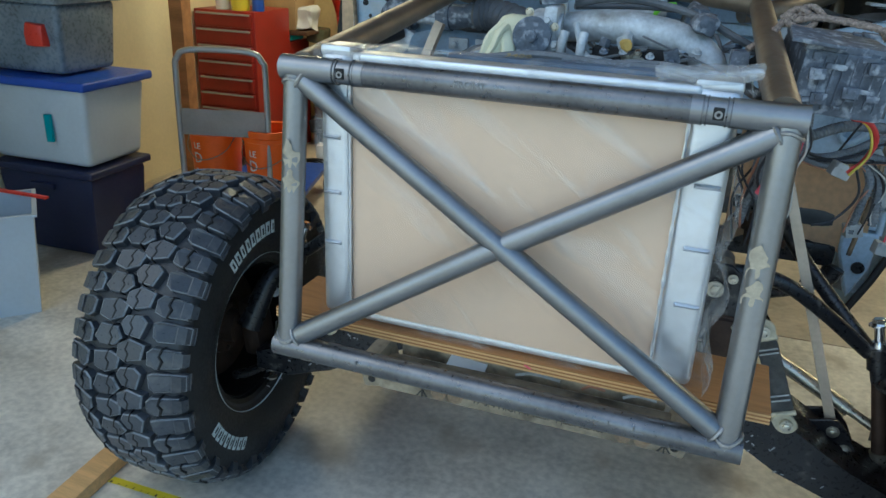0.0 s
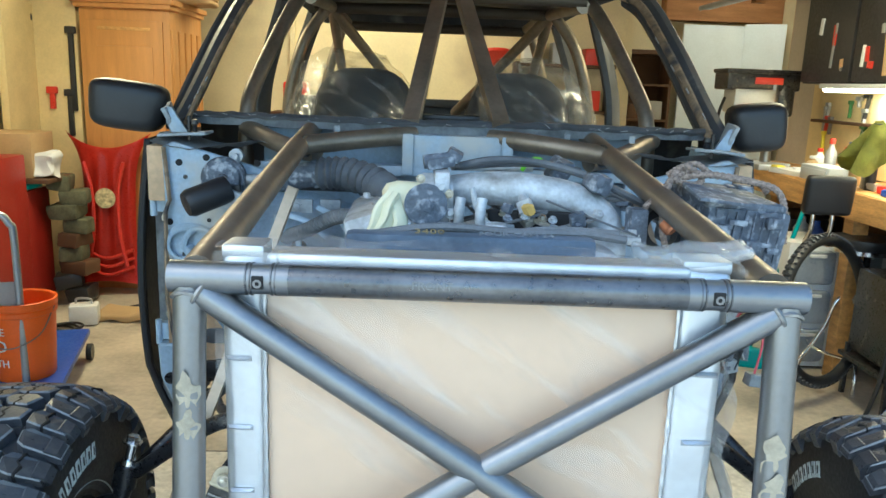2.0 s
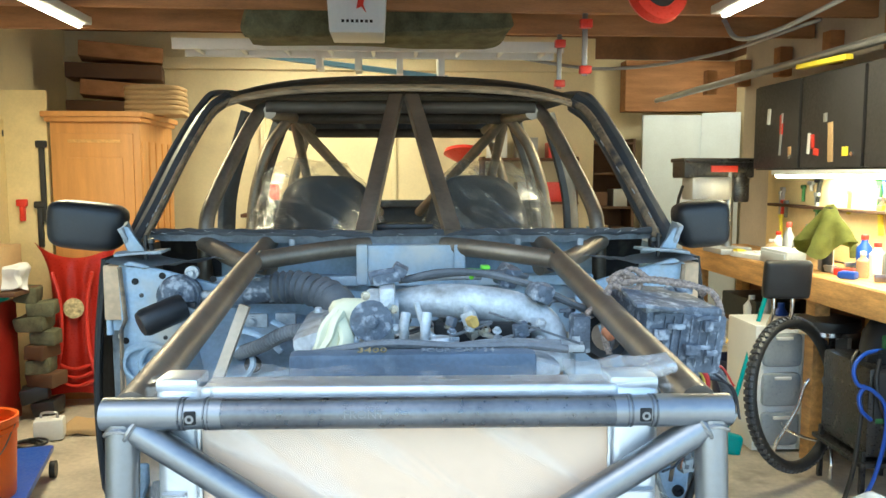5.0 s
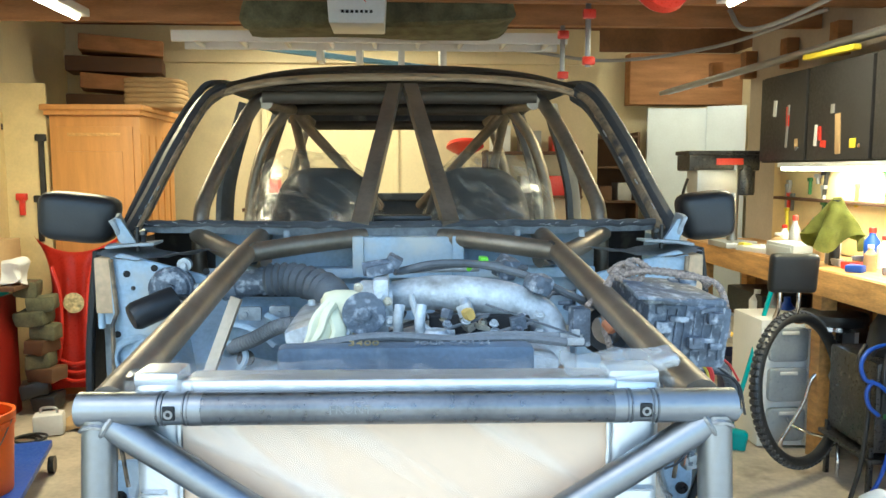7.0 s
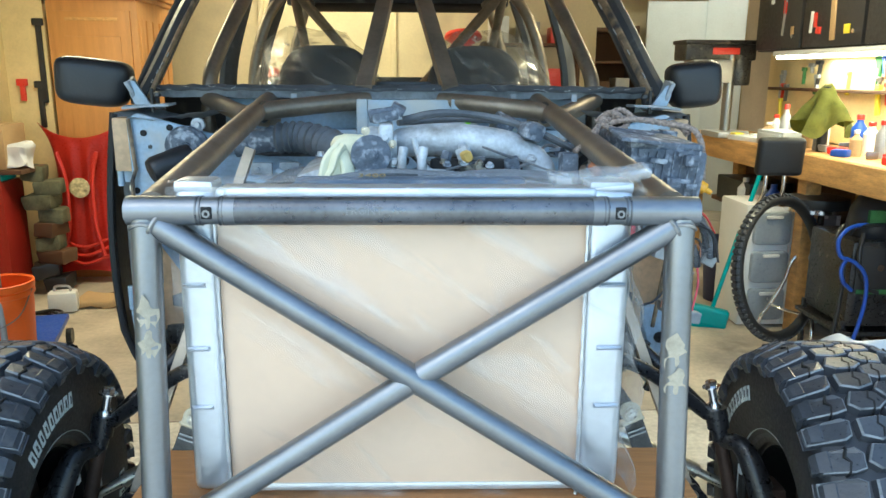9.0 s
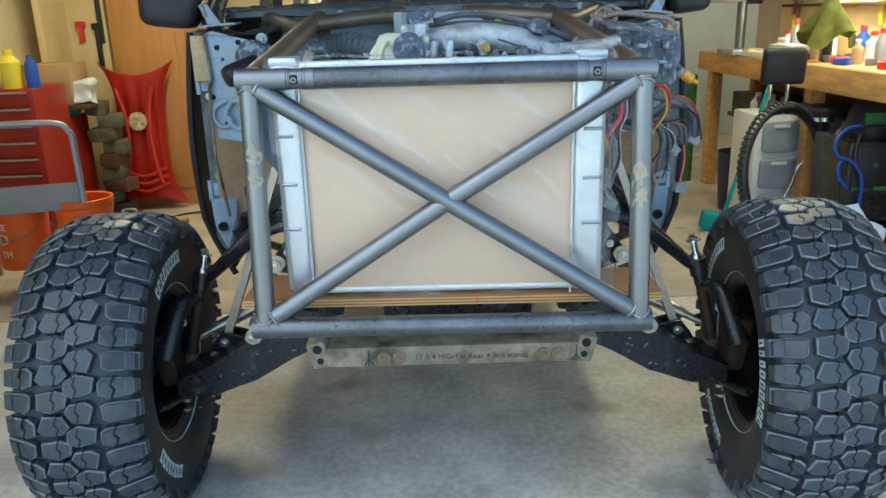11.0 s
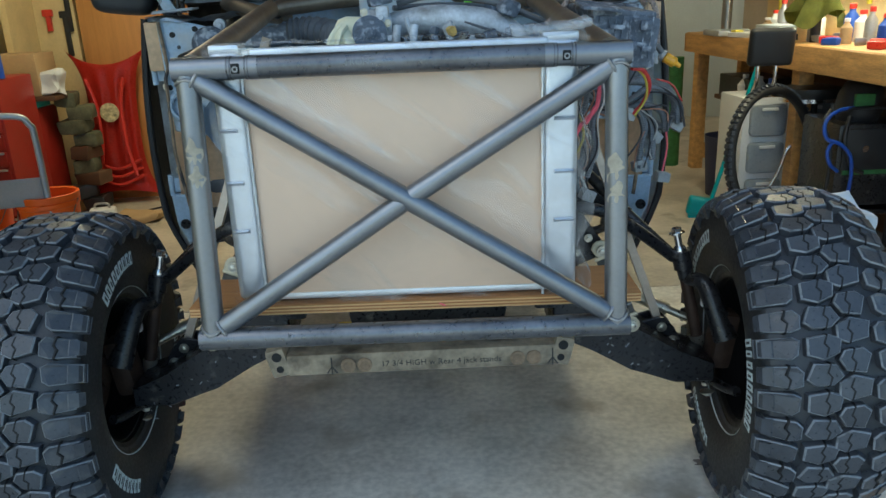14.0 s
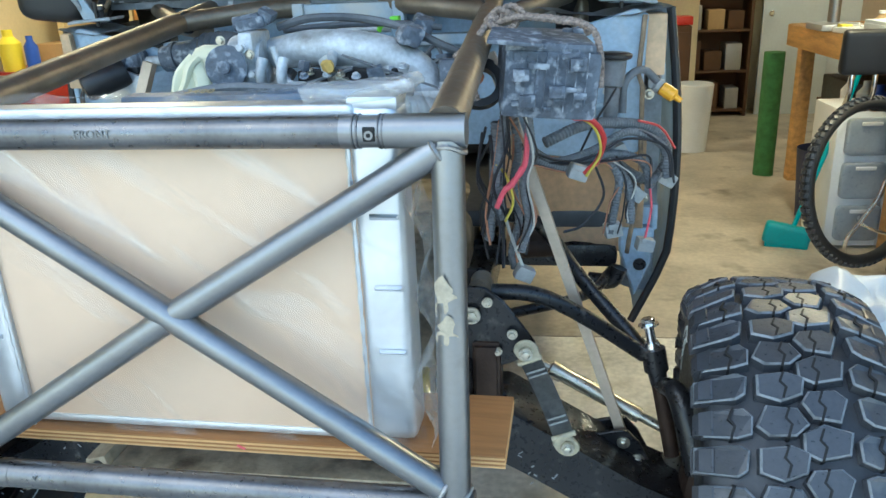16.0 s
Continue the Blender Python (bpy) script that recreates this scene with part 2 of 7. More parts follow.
DOOR_WHITE = material("white_door_paint", (0.72, 0.80, 0.88), 0.5, 0, 0.08, 3, 60, 0.04)
RED = material("red_plastic", (0.64, 0.04, 0.025), 0.34, 0, 0.15, 5, 80, 0.05)
RED_CHEST = material("red_enamel", (0.30, 0.018, 0.012), 0.4, 0, 0.2, 5, 80, 0.05)
ORANGE = material("orange_bucket", (0.85, 0.13, 0.01), 0.4, 0, 0.1, 6, 80, 0.04)
BLUE = material("blue_plastic", (0.02, 0.08, 0.45), 0.4, 0, 0.12, 6, 80, 0.05)
BLUE_PALE = material("pale_blue_paint", (0.16, 0.34, 0.52), 0.5, 0, 0.15)
TEAL = material("teal_plastic", (0.01, 0.32, 0.36), 0.4, 0, 0.15, 8, 80, 0.08)
DRAWER_GREY = material("smoky_drawer_plastic", (0.30, 0.34, 0.39), 0.35, 0, 0.15, 6, 60, 0.05)
BIN_WHITE = material("translucent_bin", (0.55, 0.60, 0.65), 0.42, 0, 0.08, 4, 60, 0.05)
BIN_CLEAR = material("smoky_bin", (0.17, 0.21, 0.26), 0.3, 0, 0.5, 8, 60, 0.05)
GREY_METAL = material("grey_enamel", (0.40, 0.41, 0.43), 0.4, 0.5, 0.15, 6, 80, 0.05)
CARDBOARD = material("cardboard", (0.45, 0.31, 0.16), 0.8, 0, 0.15, 5, 60, 0.1)
TOWEL = material("olive_towel", (0.17, 0.18, 0.035), 0.95, 0, 0.3, 20, 200, 0.5)
LAMP = material("lamp_tube", (1, 1, 1), 0.5, 0, 0, emit=(1, 0.86, 0.6), power=9.0)
PEG = material("lit_backboard", (0.74, 0.60, 0.32), 0.8, 0, 0.12, 6, 60, 0.08)
GREEN = material("green_rug_roll", (0.05, 0.16, 0.05), 0.9, 0, 0.4, 20, 200, 0.4)
NAVY = material("navy_bin", (0.02, 0.025, 0.07), 0.5, 0, 0.2)
GRAVEL = material("driveway", (0.42, 0.40, 0.37), 0.9, 0, 0.2, 2, 40, 0.2)
CANVAS = material("camouflage_bag", (0.10, 0.10, 0.06), 0.9, 0, 0.6, 12, 80, 0.3)

# ---- builders ----
HOOP = Matrix.Rotation(radians(3.3), 4, "Z")
CAR = Matrix.Rotation(radians(4.3), 4, "Z")
CAB = CAR @ Matrix(((1.06, -0.026, 0, 0.002), (0, 1.09, 0, -0.045), (0, 0, 1.03, -0.040), (0, 0, 0, 1)))
ROOM = Matrix.Rotation(radians(5.9), 4, "Z")
FREE = Matrix.Identity(4)
FRAME = [FREE]


def thing(name, label, category, at=(0, 0, 0), group="", kind=""):
    ob = new(name)
    ob.empty_display_size = 0.05
    ob.location = FRAME[0] @ Vector(at)
    return tagged(ob, label, category, group, kind)


def root_of(ob):
    while ob.parent:
        ob = ob.parent
    return ob


def part(name, bm, mat, parent=None, label="", smooth=True):
    """Links a bmesh, given in the frame in use, as one mesh object under a thing or a part."""
    bm.transform(FRAME[0])
    if parent is not None:
        bmesh.ops.translate(bm, verts=bm.verts, vec=-root_of(parent).location)
    me = bpy.data.meshes.new(name)
    bmesh.ops.recalc_face_normals(bm, faces=bm.faces)
    bm.to_mesh(me)
    bm.free()
    me.materials.append(mat)
    if smooth:
        for p in me.polygons:
            p.use_smooth = True
        me.set_sharp_from_angle(angle=radians(38))
    ob = new(name, me)
    ob.parent = parent
    if label:
        ob["label"] = label
    return ob


def solo(name, bm, mat, label, category, group="", kind="", smooth=True):
    return tagged(part(name, bm, mat, None, "", smooth), label, category, group, kind)


def join(*bms):
    out = bms[0]
    for b in bms[1:]:
        me = bpy.data.meshes.new("scratch")
        b.to_mesh(me)
        b.free()
        out.from_mesh(me)
        bpy.data.meshes.remove(me)
    return out


def box(c, s, bevel=0.004, rot=(0, 0, 0), taper=1.0, seg=2):
    bm = bmesh.new()
    bmesh.ops.create_cube(bm, size=1)
    for v in bm.verts:
        k = taper if v.co.z < 0 else 1.0
        v.co = Vector((v.co.x * s[0] * k, v.co.y * s[1] * k, v.co.z * s[2]))
    if bevel:
        bmesh.ops.bevel(bm, geom=list(bm.edges), offset=min(bevel, 0.45 * min(s)), segments=seg, affect="EDGES", profile=0.6)
    bm.transform(pose(*c, *rot))
    return bm


def superbox(c, s, e=0.5, rot=(0, 0, 0), taper=0.0, rings=16, steps=28):
    """A softly rounded box: e near 0 is square, 1 an egg; taper narrows it towards the bottom."""
    def sp(v):
        return math.copysign(abs(v) ** e, v)
    bm = bmesh.new()
    rows = []
    for i in range(1, rings):
        f = math.pi * i / rings - math.pi / 2
        k = 1 + taper * sp(math.sin(f))
        rows.append([bm.verts.new((s[0] / 2 * sp(math.cos(f)) * sp(math.cos(a)) * k, s[1] / 2 * sp(math.cos(f)) * sp(math.sin(a)), s[2] / 2 * sp(math.sin(f)))) for a in (2 * math.pi * j / steps for j in range(steps))])
    for a, b in zip(rows, rows[1:]):
        for j in range(steps):
            bm.faces.new((a[j], a[(j + 1) % steps], b[(j + 1) % steps], b[j]))
    for row, z in ((rows[0], -s[2] / 2), (rows[-1], s[2] / 2)):
        tip = bm.verts.new((0, 0, z))
        for j in range(steps):
            bm.faces.new((row[j], row[(j + 1) % steps], tip))
    bm.transform(pose(*c, *rot))
    return bm


def smooth_path(pts, n):
    pts = [Vector(p) for p in pts]
    if n <= 1 or len(pts) < 3:
        return pts
    out = []
    ext = [2 * pts[0] - pts[1]] + pts + [2 * pts[-1] - pts[-2]]
    for i in range(1, len(ext) - 2):
        a, b, c, d = ext[i - 1:i + 3]
        for k in range(n):
            t = k / n
            out.append(0.5 * (2 * b + (c - a) * t + (2 * a - 5 * b + 4 * c - d) * t * t + (3 * b - a - 3 * c + d) * t ** 3))
    return out + [pts[-1]]


def tube(pts, r, n=1, sides=16, rib=0.0, ribs=0, squash=1.0):
    """A round bar swept along points; rib gives a corrugated hose."""
    pts = smooth_path(pts, n)
    if ribs:
        fine = []
        for a, b in zip(pts, pts[1:]):
            k = max(1, int((b - a).length / ribs * 2))
            fine += [a.lerp(b, j / k) for j in range(k)]
        pts = fine + [pts[-1]]
    bm = bmesh.new()
    rings = []
    side = None
    for i, p in enumerate(pts):
        d = (pts[min(i + 1, len(pts) - 1)] - pts[max(i - 1, 0)]).normalized()
        if side is None:
            side = d.orthogonal().normalized()
        side = (side - d * side.dot(d)).normalized()
        up = d.cross(side)
        rr = r(i / max(1, len(pts) - 1)) if callable(r) else r
        rr += rib * (i % 2) if ribs else 0
        rings.append([bm.verts.new(p + rr * (math.cos(a) * side + squash * math.sin(a) * up)) for a in (2 * math.pi * k / sides for k in range(sides))])
    for a, b in zip(rings, rings[1:]):
        for k in range(sides):
            bm.faces.new((a[k], a[(k + 1) % sides], b[(k + 1) % sides], b[k]))
    bm.faces.new(rings[0])
    bm.faces.new(rings[-1])
    return bm


def rod(a, b, r, r2=None, sides=16):
    r2 = r if r2 is None else r2
    return tube([a, b], (lambda t: r + (r2 - r) * t), 1, sides)


def lathe(profile, at=(0, 0, 0), axis=(0, 0, 1), steps=24, close=True):
    """Turns (radius, height) pairs round an axis."""
    bm = bmesh.new()
    rings = []
    for rr, hh in profile:
        rings.append([bm.verts.new((rr * math.cos(2 * math.pi * k / steps), rr * math.sin(2 * math.pi * k / steps), hh)) for k in range(steps)])
    for a, b in zip(rings, rings[1:]):
        for k in range(steps):
            bm.faces.new((a[k], a[(k + 1) % steps], b[(k + 1) % steps], b[k]))
    if close:
        bm.faces.new(rings[0])
        bm.faces.new(rings[-1])
    q = Vector((0, 0, 1)).rotation_difference(Vector(axis)).to_matrix().to_4x4()
    bm.transform(Matrix.Translation(at) @ q)
    return bm


def plate(outline, depth, axis="y", at=0.0, bevel=0.003):
    """A flat outline of (u, v) pairs given thickness along an axis: x takes (y, z), y takes (x, z), z takes (x, y)."""
    bm = bmesh.new()
    order = {"x": lambda u, v, w: (w, u, v), "y": lambda u, v, w: (u, w, v), "z": lambda u, v, w: (u, v, w)}[axis]
    bottom = [bm.verts.new(order(u, v, at)) for u, v in outline]
    top = [bm.verts.new(order(u, v, at + depth)) for u, v in outline]
    bm.faces.new(bottom)
    bm.faces.new(top)
    for k in range(len(outline)):
        bm.faces.new((bottom[k], bottom[(k + 1) % len(outline)], top[(k + 1) % len(outline)], top[k]))
    if bevel:
        bmesh.ops.bevel(bm, geom=list(bm.edges), offset=bevel, segments=1, affect="EDGES")
    return bm


def sheet(rows, thick=0.003):
    """A curved panel from rows of points, with thickness."""
    bm = bmesh.new()
    grid = [[bm.verts.new(p) for p in row] for row in rows]
    faces = [bm.faces.new((grid[i][j], grid[i][j + 1], grid[i + 1][j + 1], grid[i + 1][j])) for i in range(len(grid) - 1) for j in range(len(grid[0]) - 1)]
    bmesh.ops.solidify(bm, geom=faces, thickness=thick)
    return bm


def crumple(bm, amount, scale, cuts=0, seed=0.0):
    if cuts:
        bmesh.ops.subdivide_edges(bm, edges=list(bm.edges), cuts=cuts, use_grid_fill=True)
    for v in bm.verts:
        v.co += amount * noise.noise_vector(v.co * scale + Vector((seed, 0, 0)))
    return bm


def lettering(body, size, m, depth=0.0006):
    """Words as a mesh, laid by the pose m (text runs along x, up is y)."""
    cu = bpy.data.curves.new("words", "FONT")
    cu.body, cu.size, cu.extrude, cu.resolution_u = body, size, depth, 2
    cu.align_x = "CENTER"
    ob = bpy.data.objects.new("words", cu)
    scene.collection.objects.link(ob)
    bpy.context.view_layer.update()
    me = bpy.data.meshes.new_from_object(ob.evaluated_get(bpy.context.evaluated_depsgraph_get()))
    bm = bmesh.new()
    bm.from_mesh(me)
    bpy.data.objects.remove(ob)
    bpy.data.meshes.remove(me)
    bpy.data.curves.remove(cu)
    bm.transform(m)
    return bm


def bolt(at, axis, r=0.009, h=0.008):
    a = Vector(axis).normalized()
    return join(lathe([(r * 1.5, 0), (r * 1.5, h * 0.25)], at, a, 14), lathe([(r, h * 0.25), (r, h), (r * 0.85, h * 1.1)], at, a, 6))


# ---- the truck's front hoop, radiator and board ----
FRAME[0] = HOOP
truck = thing("off_road_truck", "stripped blue-grey truck with welded steel tube front and cage", "truck", (0, 0.5, 0))
R = 0.0222
TOPZ, TOPY, BOTZ, BOTY = 1.286, 0.016, 0.757, -0.040
hoop = part("front_hoop", rod((-0.42, BOTY, BOTZ), (0.42, BOTY, BOTZ), R), STEEL_DARK, truck, "dark bare steel tube hoop with welded cross")
part("bottom_tube_end", rod((-0.433, BOTY, BOTZ), (-0.3, BOTY, BOTZ), R + 0.0006), STEEL_DARK, hoop)
part("bottom_tube_end", rod((0.30, BOTY, BOTZ), (0.433, BOTY, BOTZ), R + 0.0006), STEEL_DARK, hoop)
part("top_tube", rod((-0.285, TOPY, TOPZ), (0.285, TOPY, TOPZ), R), STEEL_DARK, hoop)
for s in (-1, 1):
    part("top_tube_end", rod((s * 0.325, TOPY, TOPZ), (s * 0.430, TOPY, TOPZ), R + 0.0004), STEEL, hoop)
    part("coupler", rod((s * 0.284, TOPY, TOPZ), (s * 0.326, TOPY, TOPZ), R - 0.001), STEEL, hoop, "ground coupler with a set screw")
    for x in (0.285, 0.291, 0.319, 0.325):
        part("coupler_ring", lathe([(R - 0.003, -0.0016), (R + 0.0008, -0.001), (R + 0.0008, 0.001), (R - 0.003, 0.0016)], (s * x, TOPY, TOPZ), (1, 0, 0), 24), STEEL_DARK, hoop)
    part("screw_hole", box((s * 0.308, TOPY - R + 0.0012, TOPZ), (0.016, 0.005, 0.019), 0.004), DARK, hoop)
    part("set_screw", lathe([(0.006, 0), (0.006, 0.003), (0.003, 0.003), (0.003, 0.001)], (s * 0.308, TOPY - R + 0.001, TOPZ - 0.001), (0, -1, 0), 12), STEEL, hoop)
    part("heat_tint", rod((s * 0.268, TOPY, TOPZ), (s * 0.284, TOPY, TOPZ), R + 0.0005), STEEL, hoop)
    top, bot = (s * 0.405, TOPY, TOPZ - 0.012), (s * 0.406, BOTY, BOTZ)
    part("upright", rod(top, bot, R), STEEL, hoop)
    for p, z in ((top, TOPZ - R), (bot, BOTZ + R)):
        t = (z - bot[2]) / (top[2] - bot[2])
        c = Vector(bot).lerp(Vector(top), t)
        part("weld_bead", tube([c + Vector((1.03 * R * math.cos(a), 1.03 * R * math.sin(a), 0.006 * math.cos(2 * a + math.pi) * (1 if z > 1 else -1))) for a in (k * math.pi / 9 for k in range(19))], 0.0035, 1, 6), WELD, hoop)
    for y, z, w, h in ((1, 0.30, 0.030, 0.045), (2, 0.235, 0.026, 0.034)):
        zz = BOTZ + z + (0.05 if s < 0 else -0.01) + 0.02 * y
        c = Vector(bot).lerp(Vector(top), (zz - bot[2]) / (top[2] - bot[2]))
        patch = bmesh.new()
        ring = [(w * 0.55 * (1 + 0.35 * math.sin(5 * a + y + s)) * math.cos(a), h * 0.7 * (1 + 0.3 * math.sin(3 * a + 2 * y)) * math.sin(a)) for a in (k * math.pi / 12 for k in range(24))]
        mid = patch.verts.new((c.x - s * 0.004, c.y - R - 0.0012, c.z))
        outer = [patch.verts.new((c.x - s * 0.004 + max(-0.016, min(0.016, u)), c.y - math.sqrt(max(1e-6, (R + 0.0012) ** 2 - max(-0.02, min(0.02, u - s * 0.004)) ** 2)), c.z + v)) for u, v in ring]
        for k in range(24):
            patch.faces.new((mid, outer[k], outer[(k + 1) % 24]))
        part("peeled_patch", patch, RUSTY, hoop, "peeled tape residue")
XC = Vector((0.000, -0.010, 1.027))
DIAG = 0.0205
for a, b, whole in (((-0.392, TOPY - 0.002, TOPZ - 0.018), (0.392, BOTY, BOTZ + 0.026), True), ((0.396, TOPY - 0.002, TOPZ - 0.022), XC, False), (XC, (-0.388, BOTY, BOTZ + 0.024), False)):
    part("cross_tube", rod(a, b, DIAG), STEEL, hoop, "bare steel diagonal tube")
    d = (Vector(b) - Vector(a)).normalized()
    u = d.orthogonal().normalized()
    w = d.cross(u)
    for p in (Vector(a) + d * 0.004, Vector(b) - d * 0.004):
        if (p - XC).length > 0.2:
            part("weld_bead", tube([p + 1.06 * DIAG * (math.cos(k * math.pi / 9) * u + math.sin(k * math.pi / 9) * w) for k in range(19)], 0.0034, 1, 6), WELD, hoop)
part("scratched_word", lettering("FRONT", 0.017, pose(-0.075, TOPY - R - 0.0004, TOPZ - 0.002, 90, 0, 0), 0.0003), SCRATCH, hoop, "the word scratched into the steel")
for x in (-0.25, 0.22, 0.262):
    part("chalk_mark", box((x, BOTY - R * 0.93, BOTZ + 0.004), (0.0025, 0.002, 0.022), 0, (20, 0, 4)), SCRATCH, hoop)
part("chalk_mark", box((0.268, BOTY - R * 0.97, BOTZ + 0.002), (0.02, 0.002, 0.002), 0), SCRATCH, hoop)

FRAME[0] = HOOP @ Matrix.Translation((0, -0.012, 0))
radiator = thing("radiator", "new aluminium radiator with tan face wrapped in clear film", "radiator", (0, 0.08, 0.79))
part("core_cover", box((-0.006, 0.075, 1.04), (0.60, 0.05, 0.465), 0.003), BOARD, radiator, "tan protective cover over the core")
part("bottom_channel", box((-0.006, 0.075, 0.814), (0.60, 0.056, 0.014), 0.004), ALU, radiator)
part("top_channel", box((-0.006, 0.078, 1.292), (0.60, 0.062, 0.05), 0.010, seg=3), ALU, radiator)
part("top_lip", box((-0.006, 0.056, 1.309), (0.57, 0.03, 0.02), 0.007, seg=3), ALU, radiator)
for s, x0, x1 in ((-1, -0.368, -0.308), (1, 0.268, 0.338)):
    tank = part("side_tank", box(((x0 + x1) / 2, 0.082, 1.062), (x1 - x0, 0.075, 0.507), 0.016, seg=3), ALU, radiator, "folded aluminium side tank with four ribs")
    edge = x1 if s < 0 else x0
    part("weld_seam", tube([(edge, 0.043 + 0.001 * math.sin(k * 2.1), 0.80 + k * 0.0075) for k in range(65)], (lambda t: 0.0032 + 0.0007 * math.sin(t * 330)), 1, 6), ALU, radiator, "bright rippled weld seam")
    for z in (0.96, 1.06, 1.165):
        rib = bmesh.new()
        w = (x1 - x0) * 0.6
        xs = x0 + 0.006 if s < 0 else x1 - 0.006 - w
        pts = [(xs, 0.043, z - 0.004), (xs + w, 0.043, z - 0.004), (xs + w, 0.043, z + 0.004), (xs, 0.043, z + 0.004), (xs + 0.004, 0.035, z + 0.002), (xs + w - 0.004, 0.036, z + 0.002)]
        vv = [rib.verts.new(p) for p in pts]
        for f in ((0, 1, 5, 4), (4, 5, 2, 3), (0, 4, 3), (1, 2, 5), (0, 3, 2, 1)):
            rib.faces.new([vv[k] for k in f])
        part("tank_rib", rib, ALU, tank)
    part("corner_cap", box(((x0 + x1) / 2, 0.078, 1.318), (x1 - x0, 0.06, 0.02), 0.007), ALU, radiator)
film = bmesh.new()
fx = [-0.376 + 0.731 * k / 40 for k in range(41)]
fz = [0.79 + 0.53 * k / 30 for k in range(31)]
grid = [[film.verts.new((x, 0.0405 + 0.004 * noise.noise(Vector((x * 9 + z * 6, z * 5, 1))) - 0.002 * abs(noise.noise(Vector((x * 20 + z * 16, z * 8, 3)))), z)) for x in fx] for z in fz]
for i in range(30):
    for j in range(40):
        film.faces.new((grid[i][j], grid[i][j + 1], grid[i + 1][j + 1], grid[i + 1][j]))
part("film_front", film, FILM, radiator, "wrinkled clear plastic film").visible_shadow = False
top_film = crumple(sheet([[(-0.375 + 0.74 * k / 36, 0.04 + 0.09 * j / 8, 1.326 + 0.003 * math.sin(k * 0.9 + j) + (0.012 if k > 31 else 0)) for k in range(37)] for j in range(9)], 0.0006), 0.006, 14)
part("film_top", top_film, FILM, radiator).visible_shadow = False
side_film = crumple(sheet([[(0.355 + 0.01 * math.sin(i * 0.9), 0.038 + 0.13 * j / 8, 0.80 + 0.53 * i / 26) for j in range(9)] for i in range(27)], 0.0006), 0.012, 13)
part("film_side", side_film, FILM_BAG, radiator).visible_shadow = False
bunch = crumple(box((0.285, 0.080, 1.334), (0.145, 0.075, 0.020), 0.007, (0, -6, 0), seg=2), 0.012, 26, 4)
part("film_fold", bunch, FILM_BAG, radiator, "bunched film at the corner")

FRAME[0] = HOOP
board = thing("plywood_board", "plywood strip lying under the radiator", "board", (0, 0.1, 0.74))
for k, z in enumerate((0.7870, 0.7905, 0.7940, 0.7975, 0.8010, 0.8045)):
    part("veneer", box((0.0, 0.106, z - 0.006), (0.944 - 0.001 * (k % 2), 0.172 - 0.001 * (k % 2), 0.0034), 0.0006), PLY_DARK if k % 2 else PLY, board)
part("pink_mark", box((0.058, 0.0192, 0.789), (0.014, 0.002, 0.003), 0, (0, 25, 0)), WIRES["pink"], board)

# ---- wheels ----
TYRE_R = 0.446


def crown(x):
    return TYRE_R - 0.020 - 0.026 * (abs(x) / 0.16) ** 3


def lug(outline, h, inset=0.004, drop=0.0):
    """One tread block from an outline (across, along), bent to the tyre's crown."""
    bm = bmesh.new()
    cx = sum(p[0] for p in outline) / len(outline)
    cs = sum(p[1] for p in outline) / len(outline)

    def at(x, s, hh):
        r = crown(x) + hh
        return (x, r * math.sin(s / TYRE_R), r * math.cos(s / TYRE_R))
    rings = []
    for k, hh in ((1.09, -0.006), (1.05, h * 0.35), (1.01, h * 0.84), (0.90, h)):
        rings.append([bm.verts.new(at(cx + (x - cx) * k, cs + (s - cs) * k, hh - (drop * max(0, abs(x) - 0.11) if hh > 0 else 0))) for x, s in outline])
    for i, (a, b) in enumerate(zip(rings, rings[1:])):
        for k in range(len(outline)):
            f = bm.faces.new((a[k], a[(k + 1) % len(outline)], b[(k + 1) % len(outline)], b[k]))
            f.material_index = 1 if i == 2 else 0
    bm.faces.new(rings[-1])
    bmesh.ops.recalc_face_normals(bm, faces=bm.faces)
    me = bpy.data.meshes.new("tread_block")
    bm.to_mesh(me)
    bm.free()
    me.materials.append(RUBBER)
    me.materials.append(RUBBER_WORN_LIT)
    return me


PITCHES = 22
STEP = 2 * math.pi * TYRE_R / PITCHES
P = STEP
def shifted(outline, k):
    return [(x, (s + k) * P) for x, s in outline]


HEX_L = [(-0.070, 0.12), (-0.050, 0.0), (-0.010, 0.02), (0.003, 0.17), (-0.010, 0.37), (-0.056, 0.41)]
PENT_L = [(-0.066, 0.05), (-0.030, -0.03), (0.004, 0.07), (0.007, 0.29), (-0.020, 0.41), (-0.066, 0.34)]
HEX_R, PENT_R = ([(-x, 0.40 - s) for x, s in o] for o in (HEX_L, PENT_L))
SHOULDER = [(-0.150, 0.03), (-0.100, 0.0), (-0.078, 0.06), (-0.076, 0.30), (-0.090, 0.405), (-0.150, 0.385)]
SHOULDER_FAR = [(-0.164, 0.04), (-0.100, 0.02), (-0.086, 0.10), (-0.082, 0.36), (-0.098, 0.42), (-0.164, 0.39)]
worn = random.Random(8)


def uneven(outline, slant=0.0):
    mid = sum(p[1] for p in outline) / len(outline)
    centre = sum(p[0] for p in outline) / len(outline)
    return [(x + worn.uniform(-0.004, 0.004), mid + (s - mid) * 1.02 + slant * (x - centre) + worn.uniform(-0.02, 0.02)) for x, s in outline]


